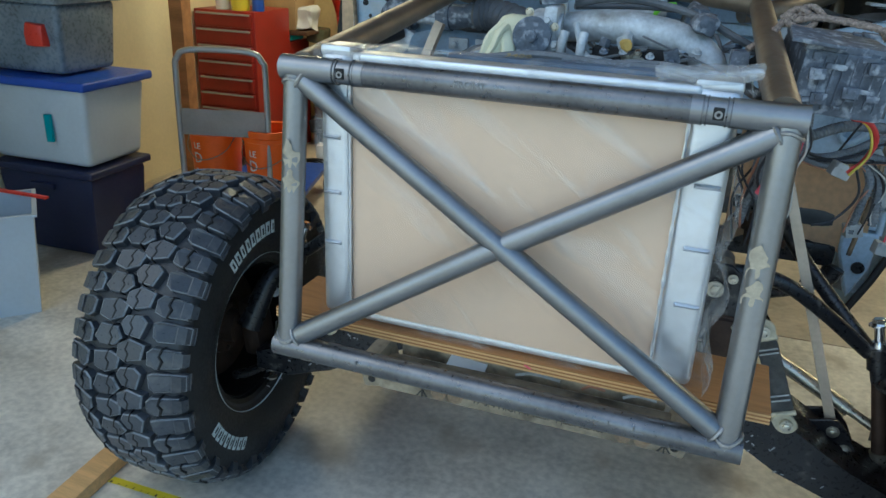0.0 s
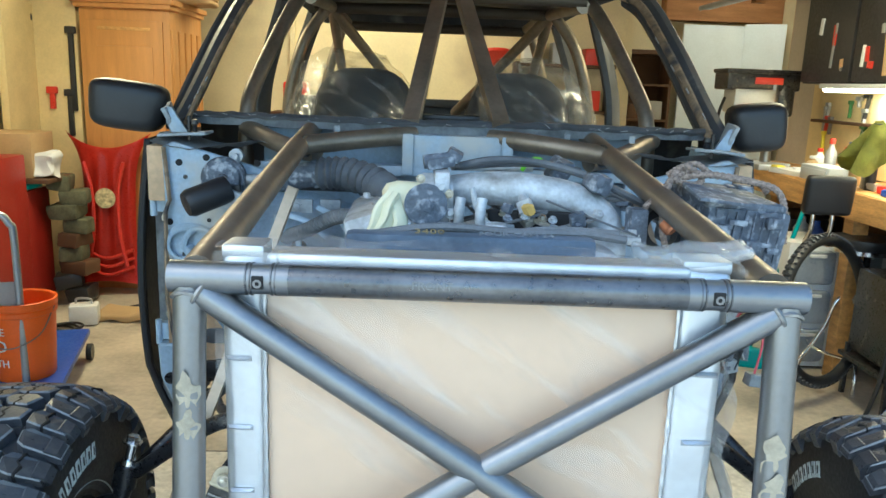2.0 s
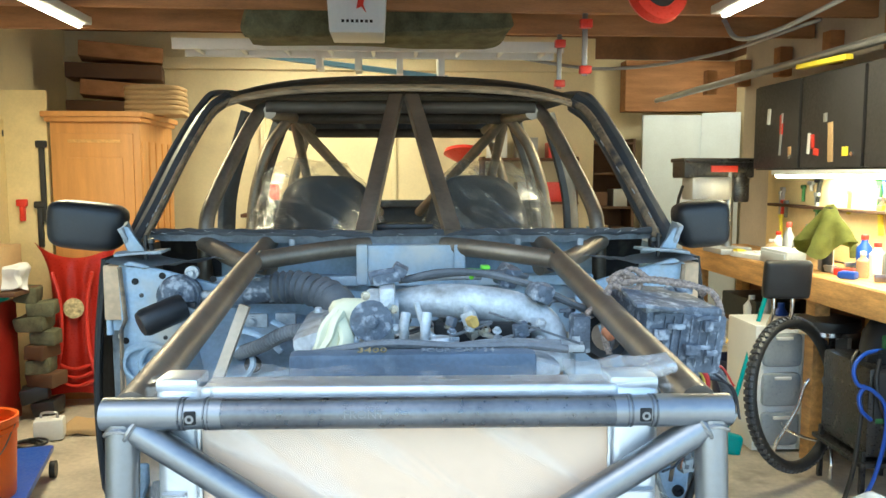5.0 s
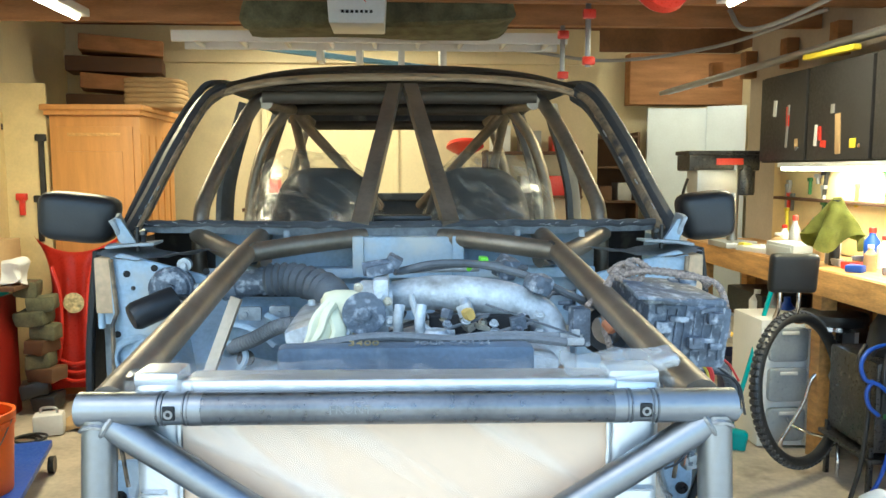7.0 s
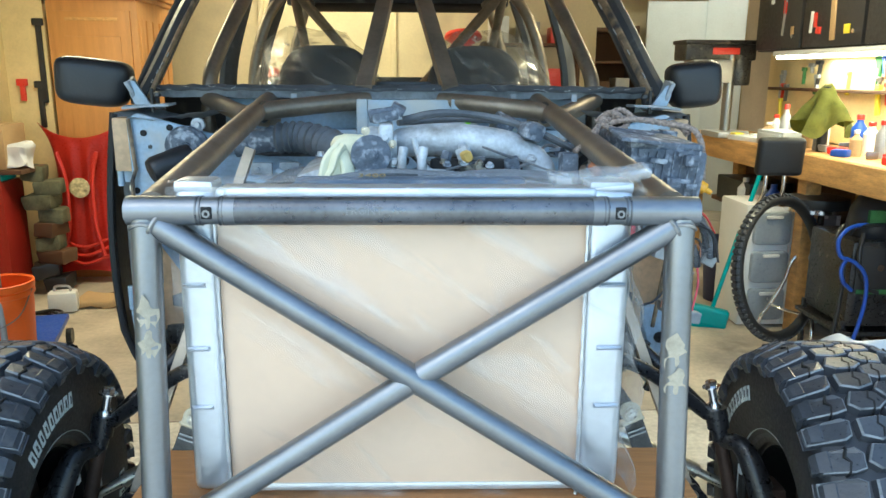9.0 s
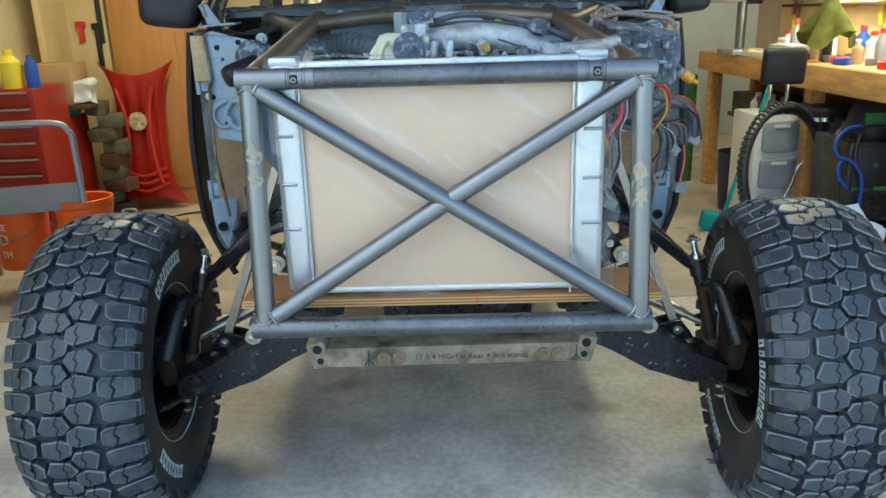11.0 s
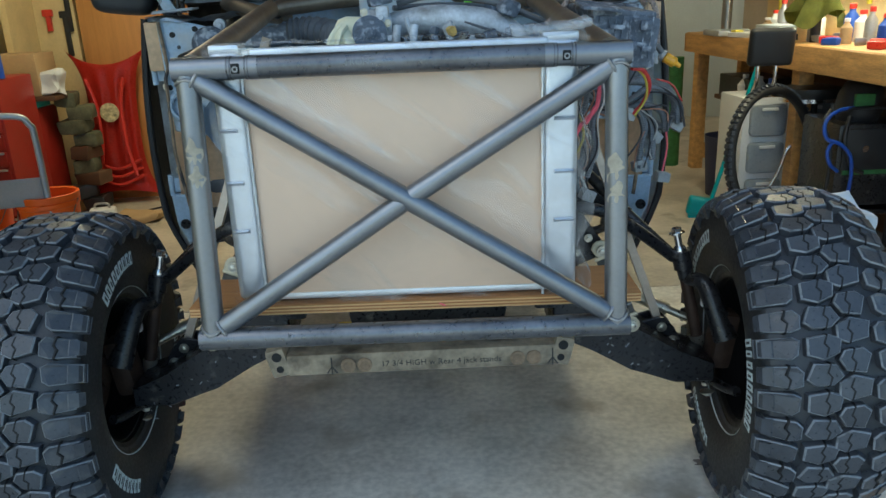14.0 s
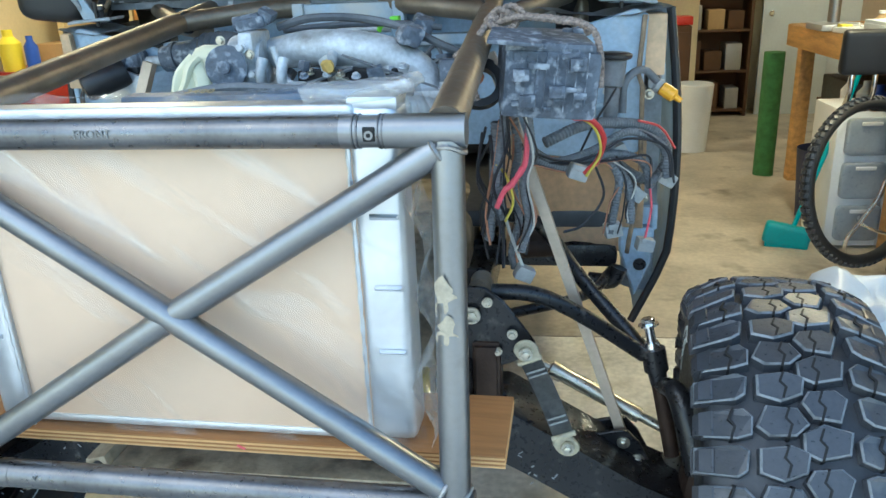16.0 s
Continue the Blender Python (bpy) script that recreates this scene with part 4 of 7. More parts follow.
for s in (-1, 1):
    pillar([(s * 0.755, 1.22, 1.40), (s * 0.735, 1.34, 1.50), (s * 0.70, 1.50, 1.66), (s * 0.655, 1.66, 1.81), (s * 0.61, 1.74, 1.868)], 0.040, 0.6, BODY_DARK, "a_pillar", "stripped dark windshield pillar with scraped edge")
    part("pillar_seam", tube([(s * 0.725, 1.20, 1.415), (s * 0.705, 1.31, 1.52), (s * 0.672, 1.47, 1.67), (s * 0.63, 1.63, 1.815), (s * 0.585, 1.70, 1.862)], 0.013, 5, 8, squash=0.6), SEAM, truck)
    part("drip_rail", tube([(s * 0.79, 1.26, 1.40), (s * 0.775, 1.36, 1.50), (s * 0.738, 1.54, 1.68), (s * 0.69, 1.71, 1.84), (s * 0.645, 1.80, 1.90), (s * 0.62, 2.3, 1.925), (s * 0.61, 3.1, 1.90)], 0.012, 5, 8), BODY_DARK, truck)
    pillar([(s * 0.765, 2.38, 1.30), (s * 0.745, 2.40, 1.55), (s * 0.66, 2.44, 1.88)], 0.045, 0.6, BODY_DARK, "b_pillar")
    pillar([(s * 0.75, 3.05, 1.3), (s * 0.71, 3.07, 1.6), (s * 0.62, 3.08, 1.88)], 0.05, 0.6, BODY_DARK, "c_pillar")
    # cage tubes inside the cab
    part("cage_tube", tube([(s * 0.60, 1.36, 1.20), (s * 0.60, 1.38, 1.42), (s * 0.585, 1.46, 1.54), (s * 0.50, 1.74, 1.815), (s * 0.46, 1.90, 1.85)], 0.0235, 6), STEEL_BROWN, truck, "brown steel roll cage tube")
    part("cage_tube", tube([(s * 0.46, 1.74, 1.825), (s * 0.46, 2.4, 1.855), (s * 0.44, 3.0, 1.83)], 0.0235, 4), STEEL_BROWN, truck)
    part("cage_tube", tube([(s * 0.64, 2.3, 1.1), (s * 0.63, 2.3, 1.45), (s * 0.57, 2.33, 1.7), (s * 0.48, 2.38, 1.85)], 0.0235, 6), STEEL_BROWN, truck)
    part("cage_tube", tube([(s * 0.58, 2.9, 1.1), (s * 0.55, 2.9, 1.5), (s * 0.46, 2.92, 1.83)], 0.0235, 5), STEEL_BROWN, truck)
    part("cage_tube", rod((s * 0.46, 2.40, 1.85), (s * 0.10, 2.95, 1.40), 0.0235), STEEL_BROWN, truck)
    part("cage_tube", rod((s * 0.46, 2.40, 1.85), (s * 0.42, 2.98, 1.30), 0.021), STEEL_BROWN, truck)
    # mirror
    mir = superbox((-0.90 if s < 0 else 0.872, 1.26, 1.455), (0.205 if s < 0 else 0.15, 0.13, 0.140), 0.45, (0, -7 * s, -8 * s), 0.06)
    part("door_mirror", mir, BLACK_PLASTIC, truck, "black plastic door mirror")
    part("mirror_arm", tube([(s * 0.80, 1.28, 1.41), (s * 0.77, 1.30, 1.40)], 0.022, 1, 10), BLACK_PLASTIC, truck)
    part("mirror_sail", plate([(1.20, 1.36), (1.38, 1.37), (1.42, 1.53), (1.33, 1.47)], 0.012, "x", s * 0.765 - 0.006), BODY_DARK, truck)
    # door skin, its curved leading edge and hinge post
    rows = []
    for i in range(13):
        z = 0.50 + 0.87 * i / 12
        bulge = 0.045 * math.sin(math.pi * min(1, (z - 0.45) / 0.98)) + (0.0 if z > 0.7 else -0.06 * (0.7 - z) / 0.2)
        rows.append([(s * (0.80 + bulge + o), y, z) for o, y in ((-0.01, 1.145), (0.012, 1.15), (0.02, 1.30), (0.02, 1.8), (0.015, 2.36))])
    # Left door takes the darker body material, right the blue-grey one.
    part("door_shell", sheet(rows, 0.012), BODY_DARK if s < 0 else BODY, truck, "truck door seen edge on")
    part("door_edge_seal", tube([(s * (0.80 + 0.045 * math.sin(math.pi * min(1, (z - 0.45) / 0.98)) + (0.0 if z > 0.7 else -0.06 * (0.7 - z) / 0.2)), 1.135, z) for z in (0.50 + 0.87 * k / 12 for k in range(13))], 0.011, 1, 8), BLACK_PLASTIC, truck)
    post = part("hinge_post", sheet([[(s * 0.715, 1.165, z), (s * 0.755, 1.13, z), (s * 0.80, 1.14, z)] for z in (0.60, 0.8, 1.0, 1.2, 1.37)], 0.01), BODY_DUSTY, truck, "dusty blue-grey hinge post")
    part("under_rail", join(box((s * 0.50, 1.12, 0.715), (0.40, 0.06, 0.07), 0.02), tube([(s * 0.62, 1.06, 0.66), (s * 0.68, 1.05, 0.66), (s * 0.70, 1.05, 0.70)], 0.022, 4, 10)), BLACK_PAINT, truck)
    for z in (0.83, 1.20):
        part("door_hinge", join(box((s * 0.775, 1.115, z), (0.035, 0.03, 0.05), 0.006), lathe([(0.009, -0.035), (0.009, 0.035)], (s * 0.79, 1.10, z), (0, 0, 1), 12)), BODY, post)
        part("hinge_bolt", bolt((s * 0.765, 1.125, z - 0.045), (0, -1, 0), 0.009, 0.008), ZINC, post)
        part("hinge_bolt", bolt((s * 0.765, 1.125, z + 0.045), (0, -1, 0), 0.009, 0.008), ZINC, post)
    # inner panels that the fenders left bare
    part("cowl_side", plate([(s * 0.45, 1.30), (s * 0.715, 1.375), (s * 0.745, 1.36), (s * 0.735, 1.02), (s * 0.62, 1.0), (s * 0.45, 1.02)], 0.012, "y", 1.045, 0.004), BODY, truck, "blue-grey cowl side panel")
    part("panel_lip", tube([(s * 0.735, 1.035, 1.36), (s * 0.725, 1.035, 1.22), (s * 0.735, 1.03, 1.19), (s * 0.74, 1.03, 0.95), (s * 0.715, 1.03, 0.75)], 0.006, 1, 6), SEAM, truck)
    part("cowl_pocket", box((s * 0.765, 1.11, 1.285), (0.055, 0.08, 0.15), 0.006), SPLASH, truck)
    part("cowl_top", crumple(sheet([[(s * (0.44 + (0.33 + 0.03 * v) * u), 1.05 - 0.02 * u * (1 - v) + 0.15 * v, 1.372 + 0.010 * math.sin(7 * u + 2 * v) - 0.006 * u) for u in (k / 14 for k in range(15))] for v in (k / 6 for k in range(7))], 0.004), 0.009, 22), BODY_DUSTY, truck, "dented dusty cowl corner")
    hinge = part("hood_hinge", crumple(plate([(s * 0.655, 1.385), (s * 0.70, 1.395), (s * 0.735, 1.455), (s * 0.755, 1.46), (s * 0.75, 1.42), (s * 0.735, 1.385)], 0.008, "y", 1.11, 0.002), 0.006, 30), BODY, truck, "bent hood hinge left on the cowl")
    part("hinge_plate", crumple(box((s * 0.70, 1.105, 1.392), (0.13, 0.07, 0.008), 0.003, (0, s * 4, 0)), 0.005, 25, 1), BODY_DUSTY, hinge)
    part("hinge_flap", crumple(box((s * 0.745, 1.14, 1.43), (0.012, 0.07, 0.075), 0.003, (12, s * 14, 0)), 0.008, 25, 1), BODY_DUSTY, hinge)
    part("hinge_ball", lathe([(0.006, 0), (0.006, 0.02), (0.011, 0.026), (0.008, 0.036)], (s * 0.672, 1.10, 1.395), (0, -0.2, 1), 12), BLACK_PAINT, hinge)
    part("cowl_stud", rod((s * 0.685, 1.09, 1.375), (s * 0.685, 1.09, 1.44), 0.005), BLACK_PAINT, truck)
    part("wheel_liner", sheet([[(s * (0.40 + 0.36 * u), 1.085 + 0.02 * math.sin(3 * u), 0.735 + 0.325 * v - 0.02 * math.cos(6 * u) * (1 - v)) for u in (k / 8 for k in range(9))] for v in (k / 6 for k in range(7))], 0.008), SPLASH, truck, "dusty brown wheel liner")
    part("sill_tip", plate([(s * 0.70, 0.80), (s * 0.79, 0.80), (s * 0.785, 0.70), (s * 0.745, 0.60), (s * 0.70, 0.74)], 0.05, "y", 1.08, 0.006), BODY, truck)
    part("sill_bush", lathe([(0.017, 0), (0.017, 0.006), (0.008, 0.006)], (s * 0.755, 1.078, 0.70), (0, -1, 0), 16), BLACK_PAINT, truck)
    part("panel_pressing", tube([(s * 0.60, 1.035, 1.13), (s * 0.66, 1.033, 1.145), (s * 0.69, 1.033, 1.10), (s * 0.66, 1.033, 1.055), (s * 0.63, 1.033, 1.07), (s * 0.64, 1.033, 1.10)], 0.009, 6, 8), BODY, truck)
    part("inner_apron", sheet([[(s * (0.43 + 0.09 * v), 0.55 + 0.5 * u, 0.98 + 0.14 * v + 0.12 * u) for u in (k / 6 for k in range(7))] for v in (0, 0.5, 1)], 0.006), BODY, truck) if s < 0 else None
# windshield header, roof, cowl edge
xs = [k / 10 - 1 for k in range(21)]
part("header", tube([(0.60 * u, 1.70 - 0.075 * (1 - u * u), 1.872 + 0.028 * (1 - abs(u) ** 3) - 0.02 * u ** 6) for u in xs], 0.015, 1, 8, squash=0.8), HEADER, truck, "scraped windshield header")
part("roof", sheet([[(0.64 * u, 1.655 + 0.085 * u * u + (3.1 - 1.66) * v, 1.905 + 0.045 * (1 - abs(u) ** 2.5) * (1 if v else 0.5) + 0.02 * math.sin(math.pi * v) - 0.03 * u ** 6) for u in xs] for v in (0, 0.04, 0.2, 0.4, 0.6, 0.8, 1)], 0.02), BODY_DARK, truck, "dark primer roof skin")
for y in (1.95, 2.4, 2.9):
    part("roof_bow", tube([(0.6 * u, y, 1.90 + 0.02 * (1 - u * u)) for u in xs], 0.022, 1, 8, squash=0.5), ROLL_BROWN, truck)
part("cage_tube", rod((-0.47, 1.75, 1.845), (0.47, 1.75, 1.845), 0.0225), ROLL_BROWN, truck)
part("cage_tube", rod((-0.46, 2.40, 1.855), (0.46, 2.40, 1.855), 0.0235), ROLL_BROWN, truck)
part("cage_tube", rod((-0.45, 2.95, 1.82), (0.45, 2.95, 1.82), 0.0235), ROLL_BROWN, truck)
part("rear_panel", join(box((0, 3.12, 1.0), (1.46, 0.05, 0.86), 0.01), box((0, 3.10, 1.87), (1.16, 0.06, 0.06), 0.01)), BODY_DARK, truck)
part("gearbox", superbox((0.05, 1.05, 0.72), (0.52, 0.85, 0.28), 0.3), SPLASH_GREY, truck, "greasy gearbox under the firewall")
part("cab_floor", box((0, 2.1, 0.82), (1.5, 2.0, 0.05), 0.01), BODY_DARK, truck)
part("rear_sill", box((0.0, 3.07, 1.445), (1.40, 0.05, 0.04), 0.008), BODY_DARK, truck)
for s in (-1, 1):
    va, vb = Vector((0.006 + s * 0.026, 1.625, 1.868)), Vector((0.008 + s * 0.118, 1.09, 1.44))
    brace = box((0, 0, 0), (0.046, 0.03, (va - vb).length), 0.003)
    brace.transform(Matrix.Translation((va + vb) / 2) @ (va - vb).to_track_quat("Z", "X").to_matrix().to_4x4() @ pose(0, 0, 0, 0, 0, 90))
    part("v_brace", brace, STEEL_BROWN, truck, "square steel bar braced to the windshield header")
edge = []
for k in range(61):
    u = k / 30 - 1
    edge.append((0.745 * u, 1.09 + 0.15 * u * u + 0.004 * math.sin(k * 1.7), 1.438 + 0.006 * (1 - u * u) + 0.004 * math.sin(k * 2.3) * (k % 3 == 0)))
part("cowl_edge", tube(edge, 0.011, 1, 6, squash=0.7), BODY_DARK, truck, "rough cut cowl edge")
part("cowl_top_panel", crumpled_sheet([[(0.745 * u, 1.09 + 0.15 * u * u + d, 1.436 - h) for u in xs] for d, h in ((0.0, 0), (0.06, 0.0), (0.16, 0.03), (0.2, 0.18))], 0.006), BODY_DARK, truck)
part("cowl_lip", crumpled_sheet([[(0.735 * u, 1.088 + 0.15 * u * u, 1.436 - h) for u in xs] for h in (0, 0.012 , 0.022)], 0.004), BODY_DUSTY, truck)
for x in (-0.30, -0.12, 0.14, 0.30, 0.47):
    part("cowl_clip", box((x, 1.082, 1.418), (0.016, 0.006, 0.020), 0.003), BODY_DUSTY, truck)
# firewall with its centre recess and slots
fire = part("firewall", join(box((0, 1.10, 1.18), (1.02, 0.02, 0.29), 0.004), box((0, 1.085, 1.315), (0.98, 0.05, 0.028), 0.006)), BODY, truck, "blue-grey firewall with a ledge")
part("firewall_upper", join(box((-0.30, 1.19, 1.36), (0.42, 0.02, 0.10), 0.003), box((0.32, 1.19, 1.36), (0.42, 0.02, 0.10), 0.003), box((0.0, 1.16, 1.29), (1.0, 0.14, 0.02), 0.003)), BODY, truck)
part("centre_box", join(box((0.012, 1.085, 1.365), (0.235, 0.05, 0.095), 0.006), box((-0.115, 1.075, 1.36), (0.03, 0.05, 0.11), 0.006), box((0.142, 1.075, 1.36), (0.03, 0.05, 0.11), 0.006)), BODY, truck, "blue centre box on the firewall")
part("firewall_rail", tube([(-0.5, 1.06, 1.262), (-0.2, 1.05, 1.262), (0.25, 1.05, 1.262), (0.5, 1.06, 1.258)], 0.007, 3, 8), BODY_DARK, truck)

# wiper motor
wip = part("wiper_motor", join(lathe([(0.034, 0), (0.036, 0.02), (0.036, 0.10), (0.03, 0.112), (0.012, 0.115)], (-0.56, 0.975, 1.265), (-0.75, -0.55, -0.30), 24)), BLACK_PLASTIC, truck, "black wiper motor on a grey gearbox")
part("motor_gearbox", lathe([(0.056, 0), (0.056, 0.028), (0.050, 0.034), (0.046, 0.034), (0.040, 0.040), (0.012, 0.044), (0.010, 0.05)], (-0.58, 1.03, 1.285), (0.1, -1, 0.1), 26), DIRTY_BOX, wip)
part("motor_clip", box((-0.545, 0.98, 1.235), (0.07, 0.03, 0.05), 0.006, (0, 20, 0)), ALU_CAST, wip)
part("pressed_swirl", tube([(-0.62, 1.038, 1.135), (-0.68, 1.036, 1.150), (-0.725, 1.036, 1.13), (-0.735, 1.036, 1.09), (-0.71, 1.036, 1.06), (-0.68, 1.036, 1.065), (-0.675, 1.036, 1.09), (-0.70, 1.036, 1.10)], 0.012, 6, 8, squash=0.6), BODY, truck)
part("pressed_ring", lathe([(0.030, 0), (0.040, 0.003), (0.044, 0.0)], (-0.396, 0.815, 1.155), (0, -1, 0.6), 24, False), BODY, truck)
for pts in ([(-0.46, 0.93, 1.20), (-0.40, 0.90, 1.215), (-0.34, 0.88, 1.20), (-0.30, 0.86, 1.17)], [(-0.50, 0.92, 1.12), (-0.44, 0.87, 1.135), (-0.36, 0.84, 1.12), (-0.28, 0.82, 1.13)], [(-0.33, 0.92, 1.235), (-0.27, 0.88, 1.21), (-0.25, 0.84, 1.17), (-0.28, 0.80, 1.13)]):
    part("pressed_ridge", tube(pts, 0.008, 6, 8, squash=0.3), BODY, truck)
for x, z in ((-0.70, 1.32), (-0.66, 1.235), (-0.50, 1.325), (-0.73, 1.16), (-0.63, 1.335)):
    part("panel_hole", lathe([(0.009, 0), (0.009, 0.002), (0.004, 0.002)], (x, 1.0445, z), (0, -1, 0), 14), DARK, truck)
for x, z in ((-0.55, 1.345), (-0.625, 1.285), (-0.475, 1.285), (-0.53, 1.215)):
    part("motor_foot", join(rod((-0.565 + (x + 0.565) * 0.4, 1.02, 1.285 + (z - 1.285) * 0.4), (x, 1.03, z), 0.013), lathe([(0.018, 0), (0.018, 0.016), (0.01, 0.018)], (x, 1.04, z), (0, -1, 0), 16), bolt((x, 1.024, z), (0, -1, 0), 0.008, 0.008)), ALU_CAST, wip)
part("motor_plug", box((-0.545, 0.985, 1.262), (0.03, 0.02, 0.024), 0.003), BLACK_PLASTIC, wip)

# ---- engine ----
eng = part("engine", join(box((0.02, 0.60, 1.14), (0.40, 0.5, 0.20), 0.03), box((-0.13, 0.62, 1.235), (0.13, 0.44, 0.07), 0.02, (0, -12, 0)), box((0.20, 0.62, 1.235), (0.13, 0.44, 0.07), 0.02, (0, 12, 0))), ALU_CAST, truck, "dusty cast aluminium engine")
part("timing_cover", box((0.0, 0.36, 1.215), (0.42, 0.045, 0.16), 0.012), COVER_BLUE, eng, "dusty black belt cover with yellow lettering")
part("cover_words", lettering("3400", 0.026, pose(-0.07, 0.345, 1.2965, 12, 0, 0), 0.0006), FADED_YELLOW, eng)
part("cover_words", lettering("FOUR CAM 24", 0.020, pose(0.075, 0.345, 1.2965, 12, 0, 0), 0.0006), FADED_WHITE, eng)
part("plenum", tube([(-0.02, 0.60, 1.335), (0.06, 0.58, 1.345), (0.14, 0.57, 1.34), (0.215, 0.565, 1.325), (0.27, 0.565, 1.29), (0.285, 0.565, 1.24)], (lambda t: 0.031 + 0.006 * math.sin(3 * t)), 6, 18), ALU_CAST, eng, "cast aluminium intake plenum arched over a dark gap")
part("plenum_base", superbox((0.13, 0.55, 1.238), (0.36, 0.18, 0.06), 0.5), ALU_CAST, eng)
# Solid dark block: the shade of the gap under the arch, put into colour.
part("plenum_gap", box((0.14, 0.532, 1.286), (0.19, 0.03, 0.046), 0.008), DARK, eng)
part("plenum_flange", join(box((0.285, 0.555, 1.262), (0.095, 0.12, 0.016), 0.005), bolt((0.25, 0.515, 1.27), (0, 0, 1), 0.009, 0.012), bolt((0.32, 0.515, 1.27), (0, 0, 1), 0.009, 0.012)), ALU_CAST, eng)
part("throttle_body", join(lathe([(0.046, 0), (0.05, 0.006), (0.05, 0.035), (0.04, 0.045), (0.04, 0.06)], (-0.085, 0.55, 1.325), (0.95, 0.05, 0.0), 24), box((-0.045, 0.56, 1.33), (0.03, 0.10, 0.105), 0.008), lathe([(0.03, 0), (0.034, 0.01), (0.034, 0.02)], (-0.07, 0.505, 1.325), (0, -1, 0), 20)), ALU_CAST, eng, "cast throttle body with a cable wheel")
part("cable_wheel", join(lathe([(0.036, 0), (0.040, 0.002), (0.036, 0.006), (0.040, 0.010), (0.034, 0.012), (0.012, 0.013), (0.012, 0.020), (0.004, 0.021)], (-0.075, 0.492, 1.322), (0, -1, 0.1), 26)), DIRTY_BOX, eng)
for a in range(4):
    t = a * 1.4 + 0.4
    part("throttle_screw", bolt((-0.075 + 0.046 * math.cos(t), 0.498, 1.325 + 0.046 * math.sin(t)), (0, -1, 0), 0.006, 0.006), ZINC, eng)
part("idle_valve", join(box((-0.05, 0.57, 1.395), (0.055, 0.05, 0.022), 0.006, (0, -10, 10)), lathe([(0.014, 0), (0.014, 0.05)], (-0.08, 0.56, 1.395), (1, 0.1, 0.15), 16), box((-0.02, 0.575, 1.41), (0.03, 0.03, 0.02), 0.004, (10, 30, 0))), DIRTY_BOX, eng)
for x0, y0 in ((-0.01, 0.50), (0.03, 0.50)):
    part("coolant_pipe", tube([(x0, y0, 1.335), (x0 - 0.004, y0 - 0.01, 1.30), (x0 + 0.002, y0, 1.235)], 0.010, 4, 12), ALU_CAST, eng)
part("bracket_pipe", tube([(0.01, 0.505, 1.355), (0.022, 0.50, 1.315), (0.045, 0.49, 1.287), (0.09, 0.49, 1.283)], 0.006, 4, 8), ALU_CAST, eng)
part("oil_filler", join(lathe([(0.022, 0), (0.024, 0.02), (0.018, 0.03)], (0.055, 0.48, 1.262), (0, 0, 1), 18)), ALU_CAST, eng)
part("paper_plug", crumple(lathe([(0.006, 0), (0.008, 0.01), (0.013, 0.018), (0.009, 0.024)], (0.112, 0.505, 1.32), (0.2, -1, -0.1), 10), 0.005, 60), PAPER_PLUG, eng, "crumpled yellow paper plug")
part("plug_pipe", rod((0.112, 0.54, 1.335), (0.112, 0.512, 1.318), 0.010), ALU_CAST, eng)
part("vacuum_hose", tube([(-0.01, 0.60, 1.385), (0.06, 0.60, 1.40), (0.15, 0.62, 1.395), (0.24, 0.60, 1.375), (0.32, 0.57, 1.34), (0.40, 0.62, 1.30)], 0.008, 6, 8), HOSE, eng)
part("vacuum_hose", tube([(-0.02, 0.66, 1.375), (0.1, 0.74, 1.378), (0.2, 0.80, 1.372), (0.28, 0.82, 1.36)], 0.007, 6, 8), HOSE, eng)
part("fuel_rail", rod((0.0, 0.80, 1.36), (0.17, 0.81, 1.362), 0.008), ALU_CAST, eng)
part("coil_plug", crumple(box((0.235, 0.83, 1.36), (0.045, 0.05, 0.05), 0.01, (10, 20, 15)), 0.006, 40, 1), DIRTY_BOX, eng)
part("coil_plug", crumple(box((0.33, 0.53, 1.285), (0.035, 0.04, 0.075), 0.006), 0.002, 40), DIRTY_BOX, eng)
part("hose_joint", crumple(box((0.255, 0.555, 1.365), (0.045, 0.05, 0.04), 0.012, (0, 30, 20)), 0.008, 40, 2), DIRTY_BOX, eng)
part("accessory_ring", lathe([(0.03, 0), (0.045, 0.0), (0.045, 0.03), (0.03, 0.03), (0.03, 0)], (0.38, 0.56, 1.265), (0.1, -0.9, 0.4), 22, False), BLACK_PLASTIC, eng)
part("wire_loom", tube([(-0.18, 0.42, 1.275), (-0.05, 0.415, 1.295), (0.08, 0.41, 1.29), (0.2, 0.415, 1.29), (0.28, 0.42, 1.28)], 0.008, 6, 8), LOOM, eng)
part("wire_loom", tube([(-0.2, 0.45, 1.25), (-0.1, 0.43, 1.285), (0.02, 0.42, 1.282), (0.15, 0.425, 1.295), (0.27, 0.43, 1.29)], 0.006, 6, 8), LOOM, eng)
lime = part("clip", join(box((0.16, 0.815, 1.373), (0.05, 0.022, 0.012), 0.003, (0, 4, 8)), box((0.18, 0.815, 1.382), (0.02, 0.03, 0.012), 0.003), box((0.148, 0.81, 1.365), (0.012, 0.02, 0.02), 0.003, (0, 30, 0))), LIME, eng, "lime green line clip")
part("valve_cover", join(box((-0.17, 0.72, 1.26), (0.13, 0.30, 0.06), 0.02, (0, -18, 0)), bolt((-0.17, 0.62, 1.297), (0, 0, 1), 0.008, 0.01), bolt((-0.2, 0.75, 1.29), (0, 0, 1), 0.008, 0.01)), ALU_CAST, eng)
